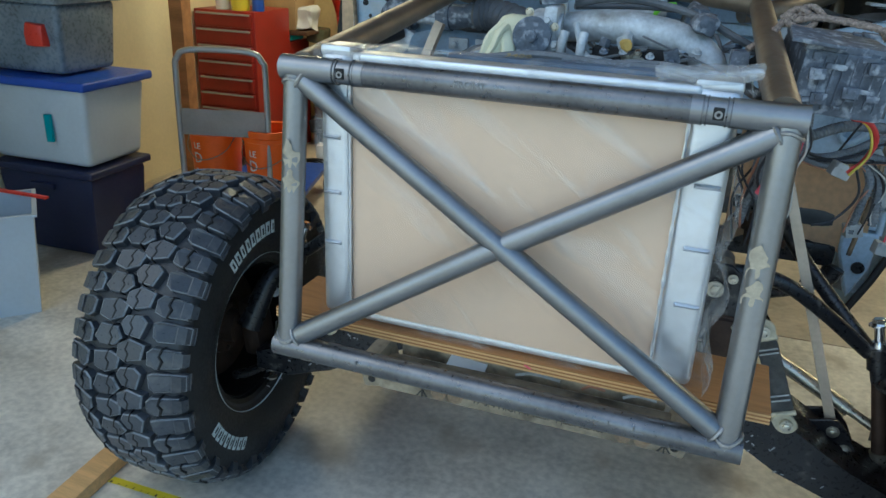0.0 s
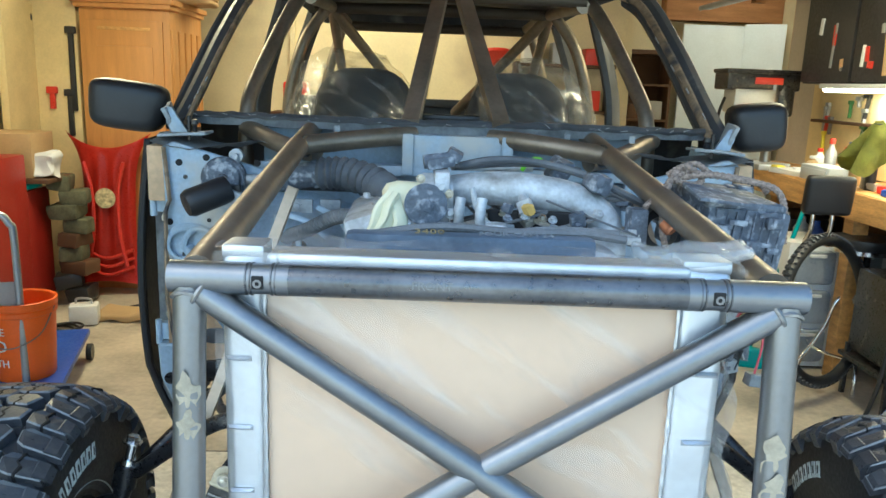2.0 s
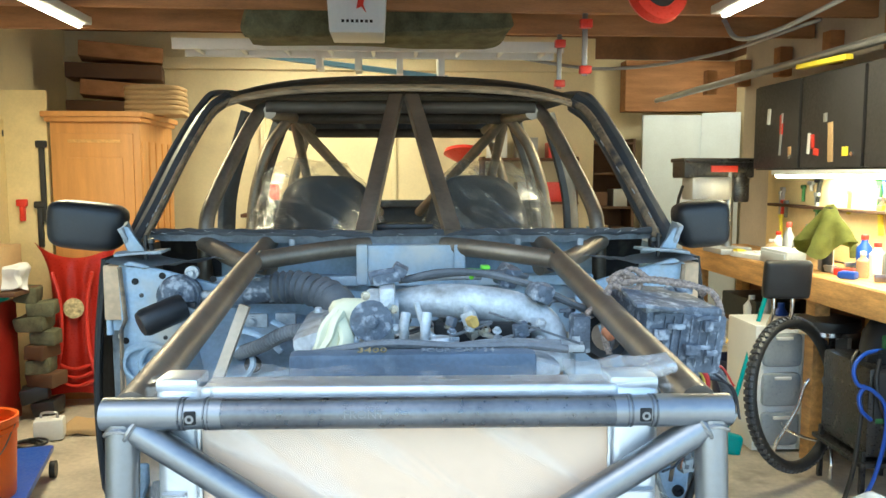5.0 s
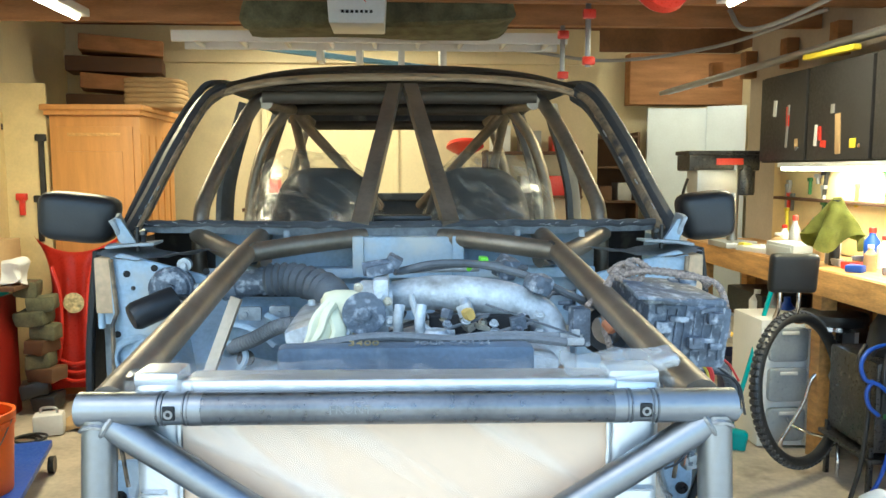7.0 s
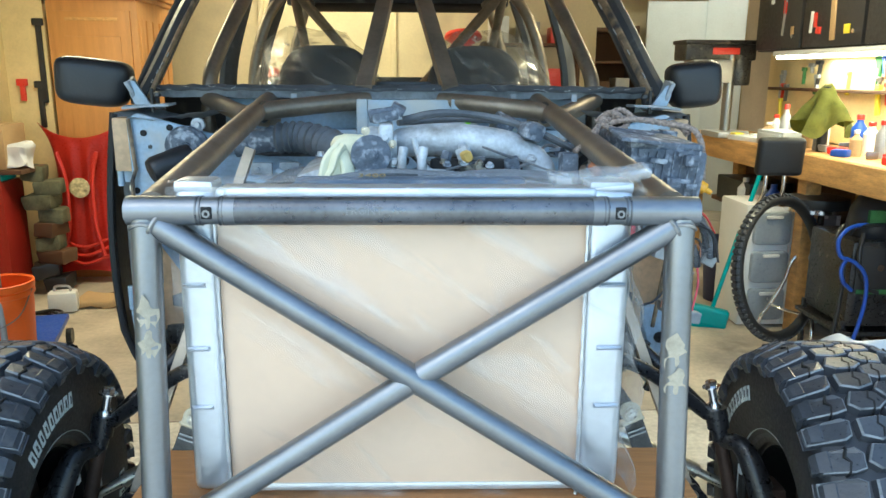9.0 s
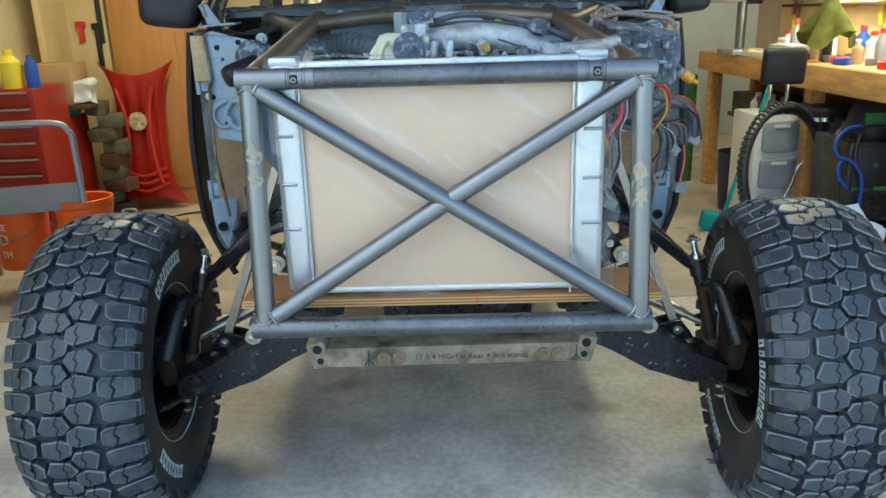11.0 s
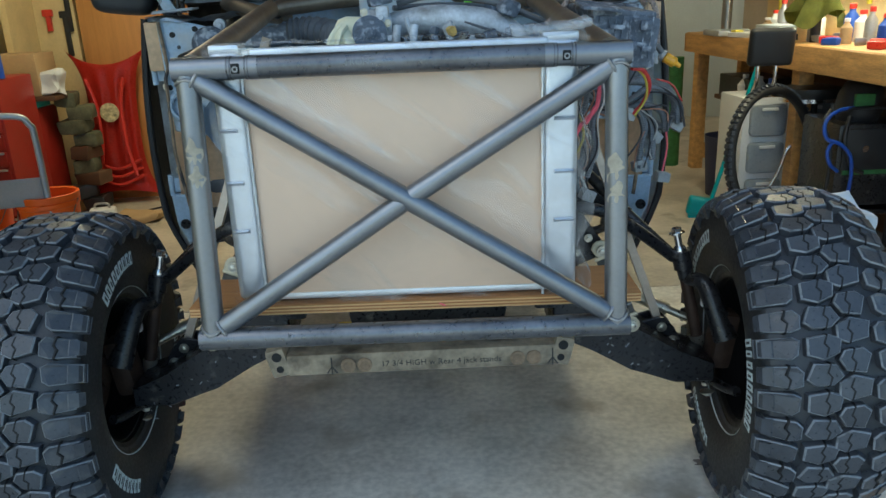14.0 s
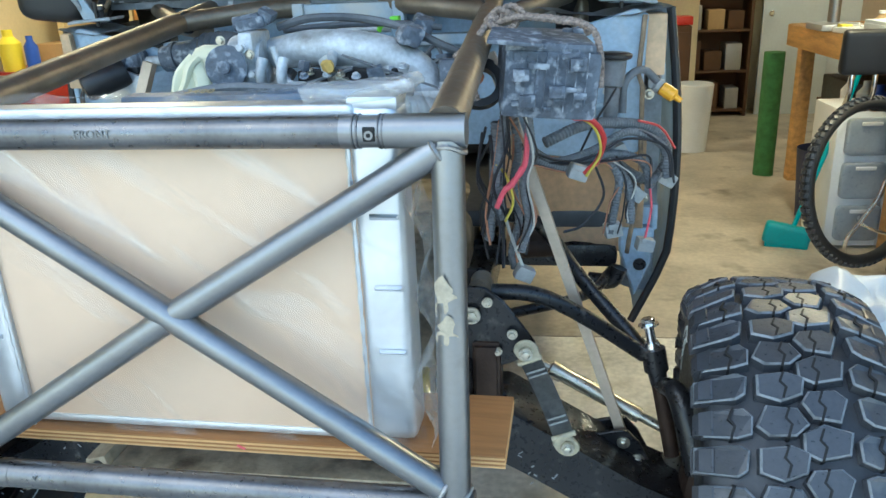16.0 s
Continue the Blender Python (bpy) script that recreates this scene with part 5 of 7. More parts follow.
part("intake_hose", tube([(-0.33, 0.955, 1.315), (-0.26, 0.94, 1.318), (-0.18, 0.88, 1.30), (-0.145, 0.78, 1.265), (-0.15, 0.72, 1.24)], 0.036, 8, 18, 0.007, 0.014), HOSE, eng, "ribbed black intake hose")
part("intake_joint", join(rod((-0.44, 0.955, 1.295), (-0.325, 0.958, 1.316), 0.032), lathe([(0.036, 0), (0.036, 0.012)], (-0.345, 0.957, 1.312), (1, 0, 0.15), 22), lathe([(0.036, 0), (0.036, 0.012)], (-0.415, 0.956, 1.30), (1, 0, 0.15), 22)), DIRTY_BOX, eng)
part("loom_hose", tube([(-0.40, 0.85, 1.17), (-0.34, 0.80, 1.20), (-0.26, 0.75, 1.245), (-0.17, 0.70, 1.25)], 0.015, 8, 12, 0.003, 0.008), LOOM, eng)
part("apron_bracket", join(box((-0.37, 0.93, 1.235), (0.055, 0.012, 0.035), 0.003), box((-0.30, 0.94, 1.235), (0.05, 0.012, 0.035), 0.003), bolt((-0.38, 0.924, 1.235), (0, -1, 0), 0.008, 0.007), bolt((-0.30, 0.934, 1.235), (0, -1, 0), 0.006, 0.006)), BODY_DUSTY, eng)
part("apron_panel", sheet([[(-0.52 + 0.36 * u, 0.97 - 0.16 * (1 - v), 1.08 + 0.17 * v + 0.02 * math.sin(5 * u)) for u in (k / 10 for k in range(11))] for v in (k / 4 for k in range(5))], 0.006), BODY, eng)
part("apron_hole", lathe([(0.020, 0), (0.020, 0.006), (0.012, 0.006)], (-0.36, 0.82, 1.15), (0, -1, 0.6), 18), DARK, eng)
glove = thing("latex_glove", "cream latex glove tied over the throttle inlet", "glove", (-0.14, 0.5, 1.3))
part("cuff", crumple(lathe([(0.032, 0), (0.034, 0.02), (0.032, 0.04), (0.026, 0.06), (0.014, 0.066)], (-0.09, 0.53, 1.325), (-1, -0.25, 0.05), 20), 0.005, 40), GLOVE, glove)
for k, (x, z, dx) in enumerate(((-0.168, 1.28, -0.018), (-0.15, 1.262, -0.004), (-0.13, 1.262, 0.008), (-0.155, 1.29, -0.03))):
    part("finger", tube([(-0.135, 0.495, 1.335), (x + 0.01, 0.478, z + 0.03), (x, 0.47, z), (x + dx, 0.468, z - 0.035)], (lambda t: 0.019 - 0.008 * t), 5, 10, squash=0.55), GLOVE, glove)

# ---- fuse box, rope, fillers and harness ----
fb = part("fuse_box", join(box((0.50, 0.56, 1.285), (0.165, 0.20, 0.12), 0.012, (4, 5, 6)), box((0.50, 0.555, 1.348), (0.155, 0.19, 0.02), 0.008, (4, 5, 6))), DIRTY_BOX, truck, "dusty black fuse box tied to the tube")
for k in range(9):
    part("box_rib", box((0.432 + 0.017 * k, 0.455, 1.285 + 0.004 * math.sin(k * 2)), (0.0022, 0.004, 0.10), 0.0006, (4, 5, 6)), DIRTY_BOX, fb)
for x, z in ((0.46, 1.30), (0.52, 1.27), (0.555, 1.315), (0.47, 1.255)):
    part("box_latch", join(box((x, 0.448, z), (0.028, 0.014, 0.022), 0.003), box((x, 0.442, z + 0.004), (0.014, 0.008, 0.012), 0.002)), DIRTY_BOX, fb)
part("box_flap", crumple(box((0.45, 0.47, 1.362), (0.09, 0.10, 0.008), 0.003, (8, 6, 0)), 0.002, 30), DIRTY_BOX, fb)
rope_pts = [[(0.40, 0.56, 1.375), (0.45, 0.53, 1.392), (0.52, 0.52, 1.385), (0.575, 0.50, 1.372), (0.592, 0.49, 1.33), (0.594, 0.485, 1.27)],
            [(0.395, 0.57, 1.385), (0.42, 0.55, 1.405), (0.45, 0.54, 1.385), (0.43, 0.53, 1.37), (0.40, 0.55, 1.385), (0.44, 0.56, 1.41), (0.47, 0.54, 1.39)],
            [(0.34, 0.52, 1.325), (0.365, 0.535, 1.345), (0.395, 0.55, 1.375), (0.42, 0.55, 1.392)],
            [(0.395, 0.55, 1.38), (0.375, 0.52, 1.34), (0.37, 0.50, 1.29), (0.38, 0.50, 1.25)],
            [(0.42, 0.55, 1.395), (0.50, 0.56, 1.388), (0.56, 0.545, 1.378), (0.575, 0.53, 1.36)]]
rope = thing("rope", "brown braided rope knotted round the tube and fuse box", "rope", (0.45, 0.55, 1.37))
for p in rope_pts:
    part("strand", tube(p, (lambda t: 0.0062 + 0.0010 * math.sin(t * 190)), 16, 8), ROPE, rope)
part("orange_end", lathe([(0.012, 0), (0.014, 0.02), (0.010, 0.024)], (0.372, 0.50, 1.30), (0.5, -0.6, -0.5), 12), material("copper_end", (0.5, 0.2, 0.1), 0.4, 0.4), rope)
fill = part("washer_filler", join(lathe([(0.016, 0), (0.017, 0.08), (0.024, 0.085), (0.026, 0.14), (0.022, 0.145)], (0.645, 0.86, 1.135), (0.05, 0, 1), 20)), LOOM, truck, "grey filler neck with a black cap")
part("filler_cap", lathe([(0.033, 0), (0.037, 0.004), (0.037, 0.010), (0.030, 0.014)], (0.652, 0.86, 1.278), (0.05, 0, 1), 24), BLACK_PLASTIC, fill)
part("fuel_filter", join(lathe([(0.012, 0), (0.016, 0.003), (0.016, 0.035), (0.008, 0.04), (0.006, 0.055)], (0.765, 0.94, 1.20), (0.8, -0.3, -0.55), 18)), AMBER, truck, "amber fuel filter on a hose")
part("filter_collar", lathe([(0.017, 0), (0.017, 0.01), (0.010, 0.016)], (0.765, 0.94, 1.20), (-0.8, 0.3, 0.55), 18), PLUG_GREY, truck)
part("filter_hose", tube([(0.76, 0.94, 1.21), (0.72, 0.92, 1.245), (0.68, 0.90, 1.22), (0.675, 0.89, 1.15)], 0.009, 6, 10), LOOM, truck)
harness = part("wire_harness", tube([(0.50, 0.72, 1.12), (0.58, 0.75, 1.15), (0.66, 0.80, 1.145), (0.74, 0.84, 1.12), (0.77, 0.84, 1.06), (0.745, 0.83, 1.01), (0.70, 0.82, 1.02), (0.66, 0.81, 1.05)], 0.011, 8, 10, 0.002, 0.006), LOOM, truck, "tangle of grey corrugated wire looms")
rnd = random.Random(11)
LOOMS = [[(0.46, 0.62, 1.14), (0.52, 0.68, 1.09), (0.60, 0.73, 1.10), (0.68, 0.78, 1.13), (0.755, 0.80, 1.09), (0.765, 0.80, 1.02)],
         [(0.48, 0.65, 1.10), (0.55, 0.70, 1.07), (0.64, 0.76, 1.085), (0.71, 0.79, 1.06), (0.73, 0.79, 1.00)],
         [(0.62, 0.76, 1.10), (0.66, 0.77, 1.03), (0.655, 0.77, 0.97), (0.645, 0.765, 0.90)],
         [(0.64, 0.77, 1.09), (0.68, 0.78, 1.02), (0.69, 0.78, 0.95), (0.69, 0.78, 0.92)],
         [(0.44, 0.56, 1.22), (0.45, 0.57, 1.14), (0.44, 0.58, 1.07), (0.45, 0.59, 0.99), (0.435, 0.60, 0.92), (0.44, 0.60, 0.88)],
         [(0.41, 0.55, 1.20), (0.405, 0.56, 1.12), (0.40, 0.57, 1.03), (0.39, 0.58, 0.95)],
         [(0.43, 0.52, 1.24), (0.42, 0.54, 1.16), (0.41, 0.55, 1.08), (0.415, 0.57, 1.0)],
         [(0.47, 0.50, 1.22), (0.475, 0.52, 1.15), (0.46, 0.54, 1.08), (0.47, 0.56, 1.0), (0.455, 0.57, 0.93)]]
for p in LOOMS:
    part("loom", tube(p, rnd.uniform(0.0065, 0.0095), 7, 9, 0.0016, 0.006), LOOM, harness)
    for c in ("black", rnd.choice(("copper", "white", "pink", "black"))):
        part("wire", tube([(x + rnd.uniform(-0.016, 0.016), y - 0.008 + rnd.uniform(-0.012, 0.008), z + rnd.uniform(-0.014, 0.014)) for x, y, z in p], rnd.uniform(0.0018, 0.0032), 7, 6), WIRES[c], harness)
for k in range(8):
    x0, y0 = rnd.uniform(0.38, 0.45), rnd.uniform(0.5, 0.62)
    p = [(x0, y0, rnd.uniform(1.12, 1.2)), (x0 + rnd.uniform(-0.03, 0.04), y0 + 0.02, 1.08), (x0 + rnd.uniform(-0.03, 0.05), y0 + 0.03, 1.0), (x0 + rnd.uniform(-0.04, 0.04), y0 + 0.02, rnd.uniform(0.86, 0.95))]
    part("wire", tube(p, rnd.uniform(0.0022, 0.004), 6, 6), WIRES[rnd.choice(("black", "black", "black", "copper", "black", "black", "white"))], harness)
for c, p in (("red", [(0.55, 0.53, 1.21), (0.585, 0.55, 1.20), (0.61, 0.58, 1.16), (0.60, 0.60, 1.11), (0.575, 0.60, 1.085)]),
             ("yellow", [(0.55, 0.535, 1.215), (0.59, 0.56, 1.185), (0.605, 0.585, 1.13), (0.58, 0.595, 1.08)]),
             ("pink", [(0.47, 0.51, 1.20), (0.465, 0.515, 1.13), (0.45, 0.52, 1.10), (0.425, 0.525, 1.07), (0.41, 0.53, 1.035)]),
             ("pink", [(0.46, 0.515, 1.12), (0.44, 0.518, 1.085), (0.425, 0.52, 1.075)]),
             ("yellow", [(0.41, 0.54, 1.12), (0.43, 0.545, 1.09), (0.44, 0.55, 1.04), (0.425, 0.55, 1.0)]),
             ("red", [(0.70, 0.80, 1.15), (0.75, 0.82, 1.13), (0.785, 0.83, 1.08)]),
             ("pink", [(0.73, 0.79, 1.0), (0.735, 0.79, 0.95), (0.725, 0.79, 0.88)]),
             ("black", [(0.60, 0.65, 1.09), (0.62, 0.66, 1.02), (0.58, 0.65, 0.96), (0.54, 0.63, 0.95)])):
    part("wire", tube(p, 0.0055 if c in ("red", "pink") and p[0][0] < 0.6 else 0.0028, 7, 7), WIRES[c], harness)
for c, r in (((0.565, 0.61, 1.085), 20), ((0.652, 0.775, 0.905), -10), ((0.46, 0.585, 0.875), 25), ((0.70, 0.80, 0.985), 40), ((0.66, 0.80, 1.08), -30), ((0.77, 0.83, 1.01), 30), ((0.725, 0.79, 0.865), 10)):
    part("connector", join(box(c, (0.038, 0.03, 0.03), 0.004, (0, r, 10)), box((c[0], c[1] - 0.012, c[2] + 0.012), (0.022, 0.012, 0.012), 0.002, (0, r, 10))), PLUG_GREY, harness)
part("cable_tie", tube([(0.575, 0.72, 1.10), (0.60, 0.71, 1.16), (0.63, 0.72, 1.21), (0.645, 0.74, 1.23)], 0.0025, 5, 6), BLACK_PLASTIC, harness)

# ---- seats in the cab ----
for s, cx in ((-1, -0.30), (1, 0.31)):
    seat = part("seat", crumple(join(superbox((cx, 2.14, 1.27), (0.45, 0.17, 0.66), 0.6, (-6, 0, 0), -0.12), superbox((cx, 2.15, 1.42), (0.29, 0.14, 0.36), 0.7, (-6, 0, 0))), 0.008, 6), SEAT, truck, "dark bucket seat wrapped in clear plastic bag")
    part("cushion", box((cx, 1.90, 0.95), (0.48, 0.5, 0.18), 0.06, seg=3), SEAT, seat)
    bag = crumple(crumple(lathe([(0.015, 0.68), (0.11, 0.665), (0.19, 0.61), (0.25, 0.49), (0.31, 0.34), (0.38, 0.16), (0.40, 0.0)], (cx + s * 0.05, 2.12, 0.97), (0, 0.10, 1), 48), 0.045, 6, 1), 0.018, 19, 0, 4.0)
    part("plastic_bag", bag, FILM_SEAT, seat, "crinkled clear plastic bag").visible_shadow = False
# dash bar and small oddments behind the cowl
part("dash_tray", box((0.0, 1.22, 1.452), (0.16, 0.06, 0.018), 0.006), BLACK_PLASTIC, truck)
# scuffs along the cut cowl edge and header
rs = random.Random(21)
for k in range(24):
    u = rs.uniform(-0.95, 0.95)
    part("edge_scuff", box((0.745 * u, 1.079 + 0.15 * u * u, 1.440 + rs.uniform(-0.006, 0.006)), (rs.uniform(0.004, 0.018), 0.004, rs.uniform(0.001, 0.002)), 0, (0, rs.uniform(-40, 40), 0)), SCRATCH_LIGHT, truck)
for k in range(14):
    s, t = rs.choice((-1, 1)), rs.uniform(0.05, 0.95)
    p = Vector((s * 0.745, 1.20, 1.40)).lerp(Vector((s * 0.60, 1.70, 1.862)), t)
    part("pillar_scuff", box((p.x - s * 0.006, p.y - 0.035, p.z + 0.006 * math.sin(9 * t)), (0.003, 0.006, rs.uniform(0.01, 0.03)), 0.001, (-45, s * -17, 0)), SCRATCH_LIGHT if k % 3 else SEAM, truck)
# brackets, clips and thin lines about the bay
for k in range(20):
    x, y = rs.uniform(-0.04, 0.34), rs.uniform(0.46, 0.80)
    z = 1.27 + 0.05 * rs.random()
    p = [(x, y, z), (x + rs.uniform(-0.08, 0.08), y + rs.uniform(-0.06, 0.06), z + rs.uniform(0.0, 0.03)), (x + rs.uniform(-0.16, 0.16), y + rs.uniform(-0.1, 0.1), z - 0.04)]
    part("line", tube(p, rs.uniform(0.002, 0.0045), 6, 6), rs.choice((HOSE, LOOM, ALU_CAST, LOOM)), eng)
for k in range(26):
    x, y = rs.uniform(-0.12, 0.33), rs.uniform(0.47, 0.75)
    part("bracket", join(box((x, y, 1.275 + 0.05 * rs.random()), (rs.uniform(0.012, 0.03), rs.uniform(0.01, 0.03), rs.uniform(0.008, 0.03)), 0.003, (rs.uniform(-30, 30), rs.uniform(-30, 30), rs.uniform(0, 90))), bolt((x, y - 0.006, 1.29 + 0.03 * rs.random()), (0, -0.5, 1), 0.006, 0.008)), rs.choice((ALU_CAST, DIRTY_BOX, ZINC, ALU_CAST)), eng)
for k in range(7):
    a = k * 0.9
    part("throttle_lug", bolt((-0.075 + rs.uniform(-0.05, 0.06), 0.495, 1.325 + rs.uniform(-0.05, 0.055)), (0, -1, 0.2), 0.007, 0.01), ALU_CAST, eng)
for k in range(9):
    x, z = rs.uniform(0.43, 0.575), rs.uniform(1.235, 1.335)
    part("box_detail", box((x, 0.450, z), (rs.uniform(0.012, 0.04), 0.006, rs.uniform(0.004, 0.018)), 0.0015, (4, rs.uniform(-8, 8), 6)), DIRTY_BOX, fb)
for k in range(8):
    x = rs.uniform(0.44, 0.58)
    part("box_detail", box((x, rs.uniform(0.48, 0.63), 1.357), (rs.uniform(0.01, 0.04), rs.uniform(0.006, 0.03), 0.012), 0.002, (4, 5, rs.uniform(-10, 10))), DIRTY_BOX, fb)
# panel bolts, plugs and dents on the bare inner panels
for s in (-1, 1):
    for k in range(12):
        x, z = rs.uniform(0.47, 0.71), rs.uniform(1.03, 1.32)
        if z < 1.30 + 0.2 * (x - 0.5):
            part("panel_bolt", bolt((s * x, 1.046, z), (0, -1, 0), rs.choice((0.004, 0.006, 0.008)), 0.006), rs.choice((ZINC, BODY, BLACK_PAINT)), truck)

# ---- garage shell ----
FRAME[0] = ROOM
# YF sets the unseen door wall where its header lets in enough daylight.
XL, XR, YF, YB, ZC = -2.95, 2.75, 0.4, 6.2, 2.5
# One continuous floor split in two; each tone carries its own light.
solo("floor", box((0.4, 4.86, -0.05), (7.4, 5.68, 0.1), 0), FLOOR_INDOOR_TONE, "worn concrete floor, darker tan putting the dim indoor light into colour", "floor", kind="structure", smooth=False)
solo("apron", box((0.4, -0.145, -0.05), (7.4, 4.31, 0.1), 0), CONCRETE, "stained concrete floor in front, paler tone for the daylight", "floor", kind="structure", smooth=False)
solo("ground", box((0, -102.32, -0.07), (300, 200.0, 0.1), 0), GRAVEL, "pale driveway outside the open garage door", "ground", kind="structure", smooth=False)
solo("wall_north", box((-0.6, YB + 0.06, 1.45), (4.82, 0.12, 2.9), 0), WALL_CREAM, "cream painted back wall", "wall", kind="structure", smooth=False)
solo("wall_alcove", join(box((1.87, 6.9, 1.45), (0.12, 1.28, 2.9), 0), box((2.87, 7.6, 1.45), (2.12, 0.12, 2.9), 0), box((3.87, 6.2, 1.45), (0.12, 2.68, 2.9), 0), box((3.38, 4.92, 1.45), (1.1, 0.12, 2.9), 0)), WALL_CREAM, "cream walls of the corner behind the bench", "wall", kind="structure", smooth=False)
# Front 2 m of this wall is unseen, added to shade the left floor.
solo("wall_west", box((XL - 0.06, 2.27, 1.45), (0.12, 7.86, 2.9), 0), WALL_CREAM, "cream painted side wall, its unseen front run added to shade the floor", "wall", kind="structure", smooth=False)
solo("wall_east", box((XR + 0.06, 2.60, 1.45), (0.12, 4.52, 2.9), 0), WALL_GREY, "pale side wall behind the bench", "wall", kind="structure", smooth=False)
solo("wall_south", join(box((XL + 0.1, YF, 1.1), (0.3, 0.12, 2.2), 0), box((XR - 0.05, YF, 1.1), (0.2, 0.12, 2.2), 0), box((-0.1, YF, 2.735), (6.1, 0.12, 1.07), 0)), WALL_CREAM, "front wall round the open garage door", "wall", kind="structure", smooth=False)
solo("ceiling", box((0.45, 4.02, 3.3), (7.2, 7.4, 0.06), 0), ROOF_WOOD, "dark bare roof boards", "ceiling", kind="structure", smooth=False)
solo("wall_upper", box((XL - 0.06, 3.27, 3.085), (0.12, 5.86, 0.37), 0), ROOF_WOOD, "dark wood above the wall plate", "wall", kind="structure", smooth=False)
solo("wall_upper", box((XR + 0.06, 2.60, 3.085), (0.12, 4.52, 0.37), 0), ROOF_WOOD, "dark wood above the wall plate", "wall", kind="structure", smooth=False)
solo("wall_upper", box((-0.6, YB + 0.06, 3.085), (4.82, 0.12, 0.37), 0), ROOF_WOOD, "dark wood above the wall plate", "wall", kind="structure", smooth=False)
solo("wall_upper", join(box((1.87, 6.9, 3.085), (0.12, 1.28, 0.37), 0), box((2.87, 7.6, 3.085), (2.12, 0.12, 0.37), 0), box((3.87, 6.2, 3.085), (0.12, 2.68, 0.37), 0), box((3.38, 4.92, 3.085), (1.1, 0.12, 0.37), 0)), ROOF_WOOD, "dark wood above the corner walls", "wall", kind="structure", smooth=False)
for k, y in enumerate((1.15, 1.8, 2.6, 3.25, 3.9, 4.55, 5.2, 5.85)):
    solo("joist", box((-0.1, y, 2.575 if y < 4.2 else 2.93), (5.68, 0.045, 0.15), 0.004), JOIST, "brown bare wood ceiling joist", "joist", "ceiling joists")
solo("wall_plate", box((-0.6, YB - 0.03, 2.62), (4.7, 0.05, 0.1), 0.004), WALL_CREAM, "cream ledge along the back wall", "ledge", kind="structure")
for x in (-2.3, -1.2, 0.0, 1.0):
    solo("wall_post", box((x, YB - 0.02, 1.2), (0.05, 0.035, 2.34), 0.003), WALL_CREAM, "cream batten on the back wall", "batten", "wall battens", kind="structure")

# overhead things
ladder = thing("ladder", "white aluminium ladder hung flat under the joists", "ladder", (0, 4.25, 2.42))
for y in (4.08, 4.40):
    part("rail", box((-0.15, y, 2.45), (2.55, 0.03, 0.07), 0.004), WHITE, ladder)
for k in range(9):
    part("rung", rod((-1.3 + 0.29 * k, 4.08, 2.44), (-1.3 + 0.29 * k, 4.40, 2.44), 0.016), WHITE, ladder)
solo("blue_ladder_rail", box((-0.33, 4.56, 2.385), (1.45, 0.06, 0.035), 0.004, (0, 6, 4)), BLUE_PALE, "blue ladder rail hung under the joists", "rail")
for x in (-0.52, -0.25, 0.04, 0.33):
    solo("hanger", box((x, 4.49, 2.405 - 0.03 * x), (0.045, 0.21, 0.15 + 0.06 * (x + 0.5)), 0.004), WHITE, "white bracket hanging from the joists", "bracket", "overhead brackets")
cart = thing("storage_box", "pale cardboard box with a red mark on the joists", "box", (-0.2, 3.15, 2.33))
part("body", box((-0.2, 3.15, 2.46), (0.31, 0.35, 0.25), 0.008, taper=0.9), WHITE, cart)
part("red_mark", plate([(-0.20, 2.45), (-0.185, 2.53), (-0.16, 2.57), (-0.155, 2.52), (-0.165, 2.47), (-0.15, 2.43), (-0.175, 2.46)], 0.003, "y", 2.966, 0), RED, cart)
for k in range(7):
    part("unread_bar", box((-0.27 + 0.024 * k, 2.985, 2.392), (0.014, 0.003, 0.014), 0), DARK, cart)
solo("duffel_bag", crumple(box((-0.1, 3.55, 2.50), (1.5, 0.5, 0.22), 0.09, seg=3), 0.06, 5, 2), CANVAS, "dark camouflage duffel bag laid on the joists", "bag")
for x, y in ((1.05, 3.88), (1.05, 3.24)):
    h = thing("bar_clamp", "red and steel bar clamp hanging from a joist", "clamp", (x, y, 2.2), "hanging clamps")
    part("bar", box((x, y, 2.33), (0.03, 0.012, 0.34), 0.002), STEEL, h)
    part("jaw", box((x, y - 0.02, 2.19), (0.07, 0.04, 0.045), 0.01), RED, h)
    part("jaw", box((x, y - 0.02, 2.44), (0.07, 0.04, 0.05), 0.01), RED, h)
solo("cord_reel", lathe([(0.10, 0), (0.16, 0.0), (0.17, 0.02), (0.16, 0.06), (0.10, 0.06), (0.09, 0.03)], (1.25, 2.72, 2.50), (0.3, -1, 0.2), 30, False), RED, "red cord reel under the roof", "reel")
solo("cord_reel_core", lathe([(0.10, 0), (0.155, 0.004), (0.155, 0.05), (0.10, 0.054)], (1.25, 2.72, 2.50), (0.3, -1, 0.2), 30, True), BLACK_PLASTIC, "black cord wound on the reel", "cord")
